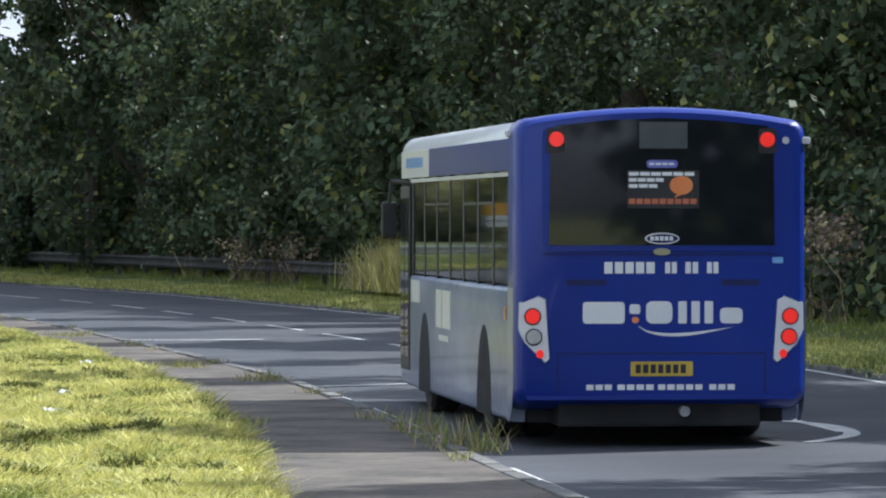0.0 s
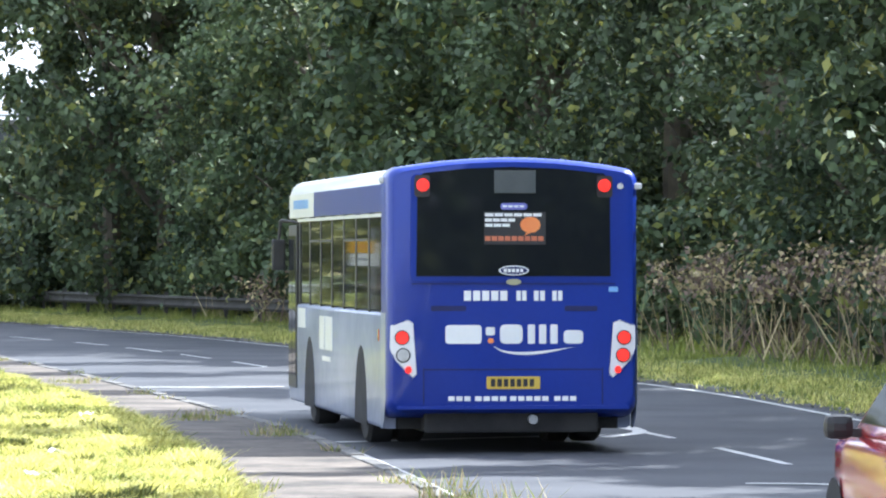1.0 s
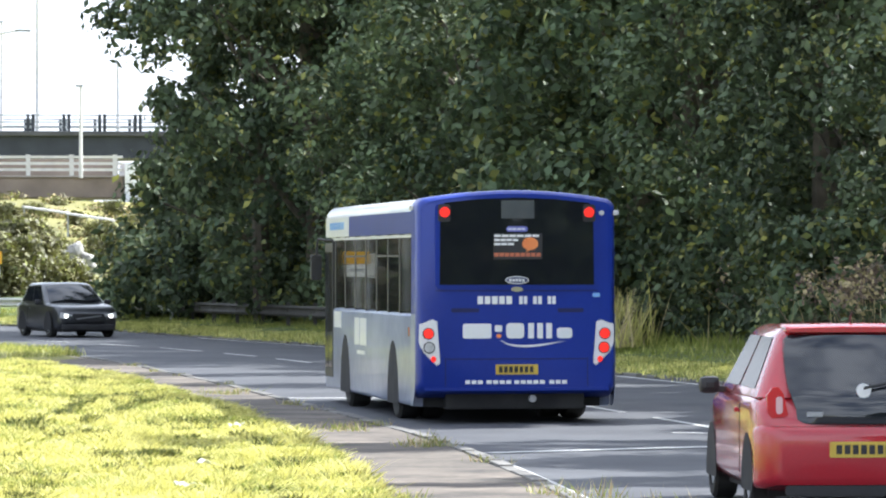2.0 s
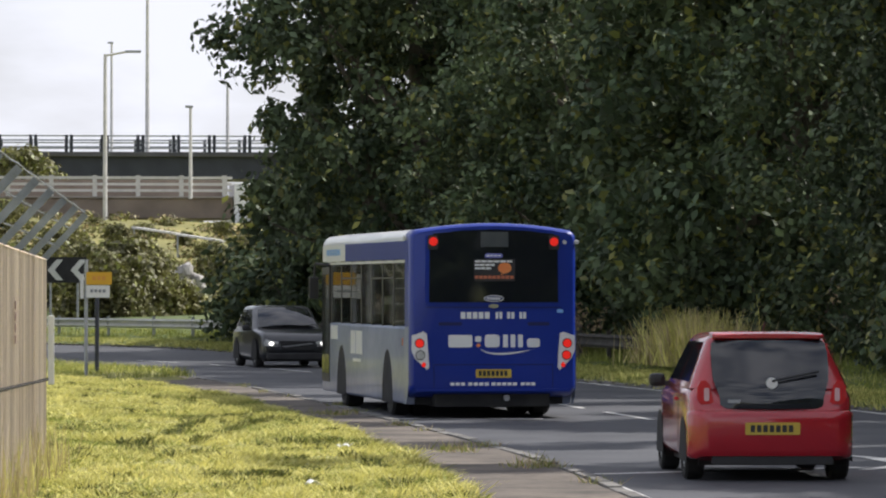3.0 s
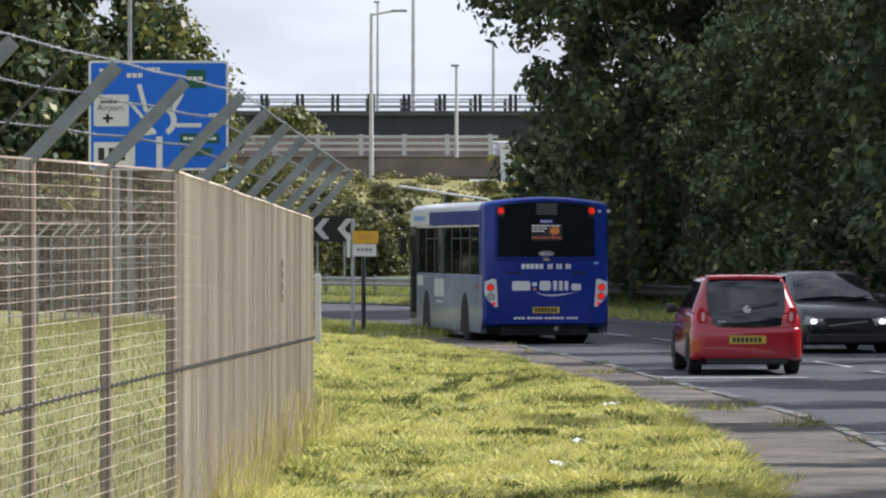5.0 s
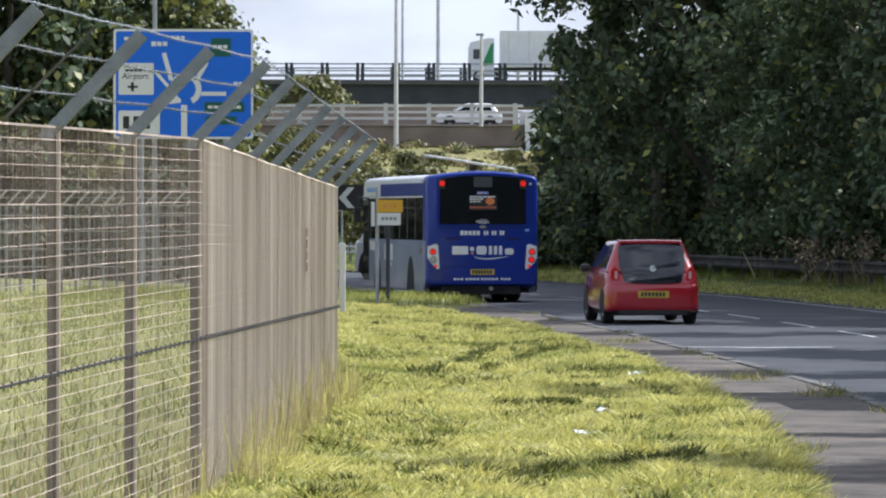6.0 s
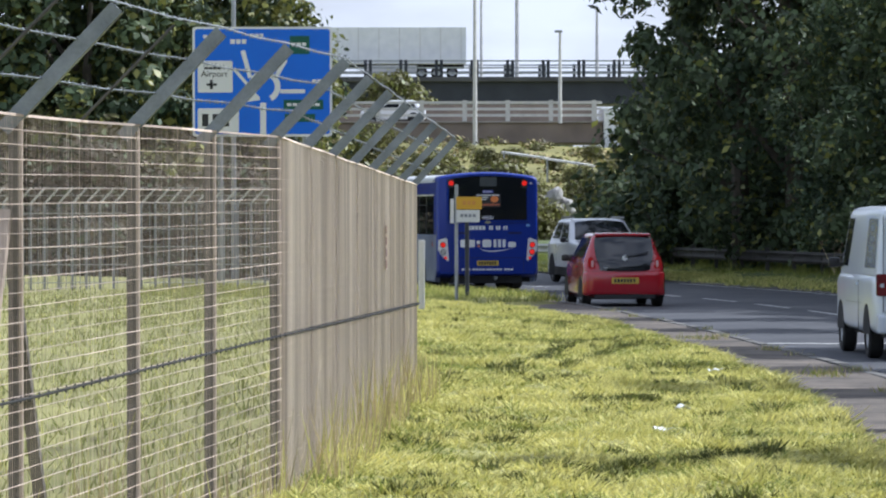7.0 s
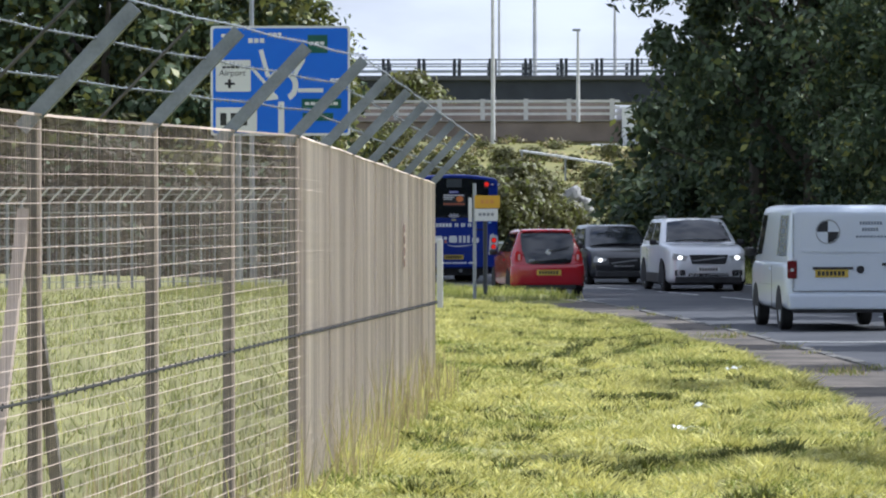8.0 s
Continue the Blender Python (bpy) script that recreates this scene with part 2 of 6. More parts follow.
def box(bm, x0, x1, y0, y1, z0, z1, bevel=0.0):
    v = [bm.verts.new((x, y, z)) for x in (x0, x1) for y in (y0, y1) for z in (z0, z1)]
    fs = [bm.faces.new([v[i] for i in q]) for q in ((0, 1, 3, 2), (4, 6, 7, 5), (0, 4, 5, 1), (2, 3, 7, 6), (0, 2, 6, 4), (1, 5, 7, 3))]
    if bevel:
        es = list({e for f in fs for e in f.edges})
        bmesh.ops.bevel(bm, geom=es, offset=bevel, segments=2, affect="EDGES", profile=0.6)
    return bm


def boxed(*a, **k):
    return box(bmesh.new(), *a, **k)


def rod(bm, a, b, r, seg=8, r2=None):
    """A capped round bar from a to b."""
    a, b = Vector(a), Vector(b)
    q = (b - a).to_track_quat("Z", "Y")
    rings = []
    for c, rr in ((a, r), (b, r if r2 is None else r2)):
        rings.append([bm.verts.new(c + q @ Vector((rr * math.cos(2 * math.pi * i / seg), rr * math.sin(2 * math.pi * i / seg), 0))) for i in range(seg)])
    for i in range(seg):
        bm.faces.new((rings[0][i], rings[0][(i + 1) % seg], rings[1][(i + 1) % seg], rings[1][i]))
    bm.faces.new(rings[0][::-1])
    bm.faces.new(rings[1])
    return bm


def beam(bm, a, b, w, h):
    """A square bar from a to b."""
    a, b = Vector(a), Vector(b)
    q = (b - a).to_track_quat("Z", "Y")
    rings = [[bm.verts.new(c + q @ Vector((sx * w / 2, sy * h / 2, 0))) for sx, sy in ((-1, -1), (1, -1), (1, 1), (-1, 1))] for c in (a, b)]
    for i in range(4):
        bm.faces.new((rings[0][i], rings[0][(i + 1) % 4], rings[1][(i + 1) % 4], rings[1][i]))
    bm.faces.new(rings[0][::-1])
    bm.faces.new(rings[1])
    return bm


def slab(bm, outline, depth, m=None, bevel=0.0):
    """A flat plate: outline in its x-z plane, its front at y = -depth."""
    m = m or Matrix()
    f = [bm.verts.new(m @ Vector((x, -depth, z))) for x, z in outline]
    b = [bm.verts.new(m @ Vector((x, 0, z))) for x, z in outline]
    n = len(f)
    front = bm.faces.new(f)
    bm.faces.new(b[::-1])
    for i in range(n):
        bm.faces.new((f[(i + 1) % n], f[i], b[i], b[(i + 1) % n]))
    if bevel:
        bmesh.ops.bevel(bm, geom=list(front.edges), offset=bevel, segments=2, affect="EDGES")
    return bm


def oval(cx, cz, rx, rz, n=20):
    return [(cx + rx * math.cos(2 * math.pi * i / n), cz + rz * math.sin(2 * math.pi * i / n)) for i in range(n)]


def rect(x0, x1, z0, z1, r=0.0, seg=4):
    if not r:
        return [(x0, z0), (x1, z0), (x1, z1), (x0, z1)]
    out = []
    for cx, cz, a0 in ((x1 - r, z0 + r, -90), (x1 - r, z1 - r, 0), (x0 + r, z1 - r, 90), (x0 + r, z0 + r, 180)):
        out += [(cx + r * math.cos(radians(a0 + 90 * i / seg)), cz + r * math.sin(radians(a0 + 90 * i / seg))) for i in range(seg + 1)]
    return out


def loft(bm, sections, closed_ends=True):
    """Skin through rings of equal length."""
    rings = [[bm.verts.new(p) for p in s] for s in sections]
    n = len(rings[0])
    for a, b in zip(rings, rings[1:]):
        for i in range(n):
            bm.faces.new((a[i], a[(i + 1) % n], b[(i + 1) % n], b[i]))
    if closed_ends:
        bm.faces.new(rings[0][::-1])
        bm.faces.new(rings[-1])
    bmesh.ops.recalc_face_normals(bm, faces=bm.faces)
    return bm


def tri_mesh(name, co, faces, mats, index=None):
    """A mesh from numpy arrays: vertices (n, 3) and quads (m, 4)."""
    me = bpy.data.meshes.new(name)
    me.vertices.add(len(co))
    me.vertices.foreach_set("co", co.astype(np.float32).ravel())
    me.loops.add(faces.size)
    me.loops.foreach_set("vertex_index", faces.astype(np.int32).ravel())
    me.polygons.add(len(faces))
    me.polygons.foreach_set("loop_start", np.arange(0, faces.size, faces.shape[1], dtype=np.int32))
    for m in mats:
        me.materials.append(m)
    if index is not None:
        me.polygons.foreach_set("material_index", index.astype(np.int32))
    me.update(calc_edges=True)
    return me


def smooth_line(points, step):
    """Points along a soft curve through the given plan points."""
    p = [Vector((*q, 0)) for q in points]
    out = []
    for i in range(len(p) - 1):
        a, b, c, d = p[max(i - 1, 0)], p[i], p[i + 1], p[min(i + 2, len(p) - 1)]
        n = max(1, int((c - b).length / step))
        for k in range(n):
            t = k / n
            out.append(0.5 * ((2 * b) + (c - a) * t + (2 * a - 5 * b + 4 * c - d) * t * t + (3 * b - a - 3 * c + d) * t ** 3))
    out.append(p[-1])
    return [(q.x, q.y) for q in out]


def offset_line(line, d):
    """The line moved to its right by d."""
    out = []
    for i, (x, y) in enumerate(line):
        a, b = line[max(i - 1, 0)], line[min(i + 1, len(line) - 1)]
        tx, ty = b[0] - a[0], b[1] - a[1]
        k = math.hypot(tx, ty)
        out.append((x + d * ty / k, y - d * tx / k))
    return out


def ribbon(bm, left, right, z, lift=0.0):
    """A strip between two plan lines of equal length; z: number or function."""
    zf = z if callable(z) else (lambda x, y: z)
    rows = [(bm.verts.new((a[0], a[1], zf(*a) + lift)), bm.verts.new((b[0], b[1], zf(*b) + lift))) for a, b in zip(left, right)]
    for (a, b), (c, d) in zip(rows, rows[1:]):
        bm.faces.new((a, b, d, c))
    return bm
# ---------------------------------------------------------------- ground and road
# plan lines, metres: the road's near edge, its far edge, and the edge of the mown verge
NEAR = smooth_line([(4.0, -60), (4.3, 0), (4.75, 25), (5.25, 40), (5.3, 50), (4.85, 62), (4.3, 74), (3.5, 86), (2.3, 97), (0.0, 109), (-4.5, 123), (-12, 138), (-30, 160), (-70, 190)], 2.5)
FAR = smooth_line([(11.5, -60), (11.8, 0), (12.1, 30), (12.4, 49), (12.8, 60), (12.6, 67), (11.9, 75), (10.8, 87), (9.3, 103), (7.6, 113), (5.6, 125), (3.2, 138), (-1.5, 148), (-12, 160), (-35, 176), (-75, 200)], 2.5)


def resample(line, n):
    """n points at even steps along the line."""
    d = [0.0]
    for a, b in zip(line, line[1:]):
        d.append(d[-1] + math.dist(a, b))
    s = np.linspace(0, d[-1], n)
    return list(zip(np.interp(s, d, [q[0] for q in line]).tolist(), np.interp(s, d, [q[1] for q in line]).tolist()))


VERGE = smooth_line([(1.6, -60), (1.9, 0), (2.5, 23), (2.68, 26), (3.36, 34), (3.6, 39.5), (3.75, 48), (3.6, 58), (3.1, 69), (2.2, 79.5), (1.3, 84.5), (0.2, 86), (-1.5, 85.5)], 1.5)


def lump(x, y):
    return 0.05 * noise.noise(Vector((x * 0.35, y * 0.35, 0))) + 0.05 * noise.noise(Vector((x * 1.1, y * 0.8, 4))) + 0.055 * noise.noise(Vector((x * 3.1, y * 2.0, 9)))


def build_ground():
    # one sheet to the horizon, a little below the road
    bm = bmesh.new()
    bmesh.ops.create_grid(bm, x_segments=60, y_segments=60, size=2500)
    for v in bm.verts:
        v.co.z = -0.12
    tagged(obj("ground", bm, M_FIELD), "flat rough grassland reaching to the horizon", "ground", kind="structure")
    bm = ribbon(bmesh.new(), resample(NEAR, 160), resample(FAR, 160), 0.0)
    tagged(obj("road", bm, M_ASPHALT), "grey asphalt road bending away between grass verges", "road", kind="structure")
    # worn footway between verge and carriageway
    inner = [(min(x, 3.0), y) for x, y in smooth_line([(1.0, -60), (1.2, 0), (1.5, 26), (1.8, 40), (1.8, 60), (0.5, 75), (-1.0, 84), (-6.0, 88), (-12, 98)], 2.0)]
    bm = bmesh.new()
    outer = offset_line(NEAR, -0.14)
    n = len(inner)
    stations = [(-60 + 172 * i / (n - 1)) for i in range(n)]
    def on(line, y):
        for a, b in zip(line, line[1:]):
            if a[1] <= y <= b[1]:
                t = (y - a[1]) / (b[1] - a[1])
                return (a[0] + t * (b[0] - a[0]), y)
        return line[-1]
    left = [(on(inner, y)[0] if y < 98 else -12.0, y) for y in stations]
    right = [on(outer, y) for y in stations]
    ribbon(bm, left, right, lambda x, y: 0.035 + 0.012 * noise.noise(Vector((x, y * 0.6, 0))))
    tagged(obj("pavement", bm, M_PATH), "worn grey footway with cracked edges and weeds", "pavement", kind="structure")


def on_line(line, y):
    for a, b in zip(line, line[1:]):
        if a[1] <= y <= b[1]:
            t = (y - a[1]) / (b[1] - a[1])
            return a[0] + t * (b[0] - a[0])
    return line[-1][0]


def verge_height(x, y):
    return 0.10 + 0.02 * max(0.0, 3.0 - x) + lump(x, y)


def build_verges():
    # near verge: from the fence line to the footway
    bm = bmesh.new()
    ys = [-60 + 2.0 * i for i in range(40)] + [20 + 0.22 * i for i in range(301)]
    rows = []
    for y in ys:
        xr = on_line(VERGE, y) + 0.12 * noise.noise(Vector((0, y * 0.9, 0)))
        xl = -60.0
        xs = [xl, -20, -8] + [-5 + (xr + 5) * i / 44 for i in range(45)]
        rows.append([bm.verts.new((x, y, verge_height(x, y) if j < len(xs) - 1 else 0.03)) for j, x in enumerate(xs)])
    for a, b in zip(rows, rows[1:]):
        for i in range(len(a) - 1):
            bm.faces.new((a[i], a[i + 1], b[i + 1], b[i]))
    tagged(obj("verge_near", bm, M_SOIL, True), "sunlit mown grass verge beside the footway", "verge", kind="structure")
    # far verge, a low bank up to the trees
    line = FAR
    bm = bmesh.new()
    offs = [(0.14, 0.05), (0.35, 0.13), (1.2, 0.2), (2.6, 0.3), (5.0, 0.5), (9.0, 0.8), (25.0, 1.0)]
    lines = [offset_line(line, o) for o, _ in offs]
    rows = [[bm.verts.new((p[0], p[1], z + lump(*p) * (1 if j > 1 else 0.3))) for p in ln] for j, (ln, (o, z)) in enumerate(zip(lines, offs))]
    for a, b in zip(rows, rows[1:]):
        for i in range(len(a) - 1):
            bm.faces.new((a[i], b[i], b[i + 1], a[i + 1]))
    bmesh.ops.recalc_face_normals(bm, faces=bm.faces)
    tagged(obj("verge_far", bm, M_SHADETURF, True), "grass bank along the far edge of the road", "verge", kind="structure")
    # island of longer grass in front of the sign post
    bm = bmesh.new()
    ring = [(-6.0, 87.6), (-1.0, 87.6), (1.2, 88.0), (2.7, 90.5), (2.5, 94.0), (1.4, 98.0), (-0.8, 106.0), (-5.0, 117.0), (-16.0, 130.0), (-22.0, 118.0), (-14.0, 98.0)]
    base = [bm.verts.new((x, y, 0.03)) for x, y in ring]
    cx, cy = sum(p[0] for p in ring) / len(ring), sum(p[1] for p in ring) / len(ring)
    top = [bm.verts.new((x + (cx - x) * 0.06, y + (cy - y) * 0.06, 0.15)) for x, y in ring]
    for i in range(len(ring)):
        j = (i + 1) % len(ring)
        bm.faces.new((base[i], base[j], top[j], top[i]))
    bm.faces.new(top)
    tagged(obj("verge_island", bm, M_SOIL), "green grass island in the bend by the sign post", "verge", kind="structure")


def build_kerbs():
    # concrete kerb stones along both edges, each a piece
    me = boxed(-0.07, 0.07, -0.45, 0.45, -0.1, 0.05, bevel=0.012)
    first = None
    for name, line, off, lo, hi in (("kerb_near", NEAR, -0.07, 27, 116), ("kerb_far", FAR, 0.07, 48, 158)):
        root = tagged(empty(name), "row of weathered concrete kerb stones", "kerb", kind="structure")
        ln = smooth_line([p for p in offset_line(line, off) if lo - 3 < p[1] < hi + 3], 0.92)
        for a, b in zip(ln, ln[1:]):
            m = Matrix.LocRotScale((0.5 * (a[0] + b[0]), 0.5 * (a[1] + b[1]), random.uniform(-0.012, 0.01)), Euler((0, 0, math.atan2(b[1] - a[1], b[0] - a[0]) - math.pi / 2)), None)
            if first is None:
                first = part("kerb_stone", me, M_KERB, root)
                first.matrix_basis = m
            else:
                share("kerb_stone", first, root, m)


def build_markings():
    def strip(name, line, off, w, lo, hi, dash=None):
        ln = smooth_line([p for p in offset_line(line, off) if lo - 6 < p[1] < hi + 6], 0.5)
        ln = [p for p in ln if lo <= p[1] <= hi]
        run = [ln]
        if dash:
            run, acc, cur, k = [], 0.0, [ln[0]], 0
            for a, b in zip(ln, ln[1:]):
                acc += math.dist(a, b)
                on_now = (acc % (dash[0] + dash[1])) < dash[0]
                if on_now:
                    cur.append(b)
                elif len(cur) > 1:
                    run.append(cur)
                    cur = []
                else:
                    cur = []
        for r in run:
            if len(r) > 1:
                bm = ribbon(bmesh.new(), offset_line(r, -w / 2), offset_line(r, w / 2), 0.005)
                tagged(obj(name, bm, M_LINE), "worn white painted road line", "road marking", "road lines", kind="structure")
    strip("edge_line", NEAR, 0.07, 0.10, 25, 29.6)
    strip("edge_line", NEAR, 0.07, 0.09, 34, 45.5)
    strip("edge_line", FAR, -0.25, 0.10, 40, 118)
    strip("centre_line", NEAR, 3.75, 0.10, 27.6, 120, (4.2, 1.8))
    # end loops of the painted turning bay, and cross strips that paint in sunlight
    for pts, w in (([(8.25, 50.9), (8.75, 50.7), (9.08, 50.0), (9.16, 49.0), (8.98, 47.7), (8.42, 46.6)], 0.16), ([(5.5, 45.7), (7.0, 46.5), (8.5, 47.2)], 0.22), ([(4.9, 64.8), (6.0, 64.6), (7.0, 64.8)], 0.25), ([(7.9, 37.1), (8.5, 36.9), (8.88, 36.3), (8.98, 35.3), (8.75, 33.9), (8.1, 32.7)], 0.15)):
        ln = smooth_line(pts, 0.2)
        bm = ribbon(bmesh.new(), offset_line(ln, -w / 2), offset_line(ln, w / 2), 0.007)
        tagged(obj("bay_line_sun_strip", bm, M_LINE), "worn white line of the turning bay and painted-in sunlit strips", "road marking", "road lines", kind="structure")


build_ground()
build_verges()
build_kerbs()
build_markings()
# ---------------------------------------------------------------- vehicles: shared pieces
def ring_xz(y, hw, z0, z1, r, seg=5, crown=0.0):
    """A rounded cross-section standing at y."""
    out = [(x, y, z) for x, z in rect(-hw, hw, z0, z1, min(r, hw * 0.95, (z1 - z0) * 0.49), seg)]
    if crown:
        k = 2 * (seg + 1)
        (xa, _, za), (xb, _, zb) = out[k - 1], out[k]
        out[k:k] = [(xa + (xb - xa) * i / 10, y, za + (zb - za) * i / 10) for i in range(1, 10)]
        out = [(x, yy, z + (crown * (1 - (x / hw) ** 2) if z > (z0 + z1) / 2 else 0)) for x, yy, z in out]
    return out


def plate_on(name, outline, depth, material, parent, y=0.0, label="", bevel=0.0, x=0.0):
    """A plate on a rear face: outline in x-z, standing proud towards -y."""
    return part(name, slab(bmesh.new(), outline, depth, Matrix.Translation((x, y, 0)), bevel), material, parent, label)


def make_wheel(parent, x, y, r, w, rim_r, side):
    """Tyre and rim that turn about the axle; side -1 left, 1 right."""
    root = part("wheel", lathe([(0.02, -w * 0.3), (rim_r * 0.5, -w * 0.3), (rim_r * 0.5, w * 0.3), (0.02, w * 0.3)], 12), M_UNDER, parent)
    root.matrix_basis = pose(x, y, r)
    prof = [(rim_r, -w / 2), (r * 0.93, -w / 2), (r, -w * 0.36), (r, w * 0.36), (r * 0.93, w / 2), (rim_r, w / 2)]
    part("tyre", lathe(prof, 28), M_TYRE, root, smooth=False)
    bm = lathe([(0.03, side * w * 0.30), (rim_r * 0.35, side * w * 0.34), (rim_r * 0.6, side * w * 0.22), (rim_r * 0.92, side * w * 0.40), (rim_r, side * w * 0.42), (rim_r, 0), (0.03, 0)], 20)
    for i in range(8):
        a = 2 * math.pi * i / 8
        rod(bm, (side * w * 0.28, math.cos(a) * rim_r * 0.45, math.sin(a) * rim_r * 0.45), (side * w * 0.36, math.cos(a) * rim_r * 0.45, math.sin(a) * rim_r * 0.45), rim_r * 0.06, 6)
    part("rim", bm, M_RIM, root)
    return root


def lathe(profile, seg):
    """Turn (radius, x) points about the x axis."""
    bm = bmesh.new()
    rings = []
    for r, x in profile:
        rings.append([bm.verts.new((x, r * math.cos(2 * math.pi * i / seg), r * math.sin(2 * math.pi * i / seg))) for i in range(seg)])
    for a, b in zip(rings, rings[1:] + rings[:1]):
        for i in range(seg):
            bm.faces.new((a[i], a[(i + 1) % seg], b[(i + 1) % seg], b[i]))
    bmesh.ops.recalc_face_normals(bm, faces=bm.faces)
    return bm


def bars(bm, x0, x1, z0, z1, n, depth, gap=0.3, m=None):
    """Plain bars that stand for a line of writing."""
    step = (x1 - x0) / n
    for i in range(n):
        slab(bm, rect(x0 + i * step, x0 + (i + 1 - gap) * step, z0, z1), depth, m)
    return bm


M_LAMPDIM = glow("red_lamp_lens", (0.78, 0.024, 0.016), 0.42)
M_BADGE = surface("violet_badge", (0.12, 0.13, 0.45), (0.2, 0.2, 0.55), 3, 0.5)
M_BADGE2 = surface("bronze_badge", (0.30, 0.29, 0.18), (0.38, 0.37, 0.24), 3, 0.5)
M_ORANGE2 = surface("dull_orange_print", (0.45, 0.12, 0.06), (0.55, 0.18, 0.09), 3, 0.5)
M_SLOT = surface("dark_blue_recess", (0.004, 0.008, 0.07), (0.006, 0.012, 0.10), 3, 0.6)


# ---------------------------------------------------------------- bus
def build_bus():
    L = 9.8
    bus = tagged(empty("city_bus"), "blue and silver single-deck city bus driving away", "bus")
    # rear cap: the whole section in blue
    bm = loft(bmesh.new(), [ring_xz(y, hw, z0, z1, 0.11, 8, cr) for y, hw, z0, z1, cr in
              ((0.0, 1.165, 0.42, 2.665, 0.115), (0.03, 1.195, 0.39, 2.69, 0.118), (0.10, 1.218, 0.36, 2.705, 0.12), (0.22, 1.225, 0.32, 2.71, 0.115), (0.46, 1.225, 0.30, 2.71, 0.11))])
    part("rear_body", bm, M_BLUE, bus, "glossy royal blue rear end", smooth=True)
    # lower side shell, with a swept blue band before it
    bm = loft(bmesh.new(), [ring_xz(y, hw, 0.20, 1.33, 0.05, 4) for y, hw in ((0.462, 1.222), (1.2, 1.222), (9.2, 1.222), (9.55, 1.17), (9.73, 1.06), (9.8, 0.9))])
    part("side_body", bm, M_SILVER, bus, "silver-blue lower side panels", smooth=True)
    bm = loft(bmesh.new(), [ring_xz(y, hw, 2.27, 2.70, 0.14, 6, 0.09) for y, hw in ((0.462, 1.215), (1.2, 1.215), (9.3, 1.2), (9.6, 1.14), (9.75, 1.02))])
    part("roof", bm, M_WHITE, bus, "pale roof with blue cant panel", smooth=True)
    for side in (-1, 1):
        x0, x1 = (side * 1.212, side * 1.224)
        bm = boxed(min(x0, x1), max(x0, x1), 0.475, 6.6, 2.30, 2.57, bevel=0.004)
        part("cant_panel", bm, M_BLUE, bus, "dark blue panel over the windows")
        bm = boxed(min(x0, x1), max(x0, x1), 6.65, 9.2, 2.30, 2.57, bevel=0.004)
        p = part("destination_panel", bm, M_WHITE, bus, "white side panel with blue bars of writing")
        bm = bmesh.new()
        for i in range(9):
            box(bm, min(side * 1.223, side * 1.229), max(side * 1.223, side * 1.229), 7.15 + 0.18 * i, 7.27 + 0.18 * i, 2.40, 2.50)
        part("writing", bm, M_SKYBLUE, p)
        # window band: posts, rails, panes
        for i in range(8):
            y = 0.50 + i * 1.10
            bm = boxed(min(side * 1.13, side * 1.205), max(side * 1.13, side * 1.205), y, y + 0.10, 1.30, 2.30)
            part("window_post", bm, M_BLACK, bus)
        for i in range(7):
            y = 0.61 + i * 1.10
            bm = boxed(min(side * 1.188, side * 1.2), max(side * 1.188, side * 1.2), y, y + 0.98, 1.345, 2.26)
            p = part("side_window", bm, M_CLEAR, bus)
            if i in (1, 2, 4, 5):
                part("hopper_rail", boxed(min(side * 1.195, side * 1.21), max(side * 1.195, side * 1.21), y, y + 0.98, 2.02, 2.045), M_BLACK, p)
        part("window_rail", boxed(min(side * 1.195, side * 1.213), max(side * 1.195, side * 1.213), 0.5, 8.4, 2.255, 2.29), M_WHITE, bus)
        # lettering block and swoosh on the flank, drawn as plain shapes
        for n, (ya, yb, za, zb) in enumerate(((4.75, 5.4, 0.86, 1.22), (5.5, 5.95, 0.86, 1.22))):
            part("flank_logo", boxed(min(side * 1.22, side * 1.228), max(side * 1.22, side * 1.228), ya, yb, za, zb), M_WHITE, bus)
        part("flank_logo", boxed(min(side * 1.22, side * 1.228), max(side * 1.22, side * 1.228), 4.9, 5.7, 0.74, 0.79), M_WHITE, bus)
        part("notice", boxed(min(side * 1.22, side * 1.228), max(side * 1.22, side * 1.228), 7.45, 8.2, 1.06, 1.28), M_WHITE, bus)
        # wheel arches: flat dark sheets on the uncut side for their shade
        for yc in (2.15, 7.0):
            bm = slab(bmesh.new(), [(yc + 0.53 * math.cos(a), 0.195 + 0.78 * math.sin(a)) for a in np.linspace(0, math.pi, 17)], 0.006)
            ob = part("wheel_arch_shade", bm, M_UNDER, bus)
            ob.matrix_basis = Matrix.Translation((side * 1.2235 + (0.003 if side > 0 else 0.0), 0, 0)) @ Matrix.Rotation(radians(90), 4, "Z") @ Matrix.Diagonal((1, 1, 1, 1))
        part("corner_reflector", boxed(min(side * 1.225, side * 1.232), max(side * 1.225, side * 1.232), 0.62, 0.70, 1.05, 1.16), M_LAMPO, bus)
        bm = slab(bmesh.new(), [(0.13, 0.50), (0.22, 0.30), (0.34, 0.21), (0.47, 0.20), (0.47, 1.325), (0.13, 1.325)], 0.006)
        ob = part("quarter_panel", bm, M_SILVER, bus, "silver-blue rear quarter panel")
        ob.matrix_basis = Matrix.Translation((side * 1.2255 + (0.005 if side > 0 else 0.0), 0, 0)) @ Matrix.Rotation(radians(90), 4, "Z")
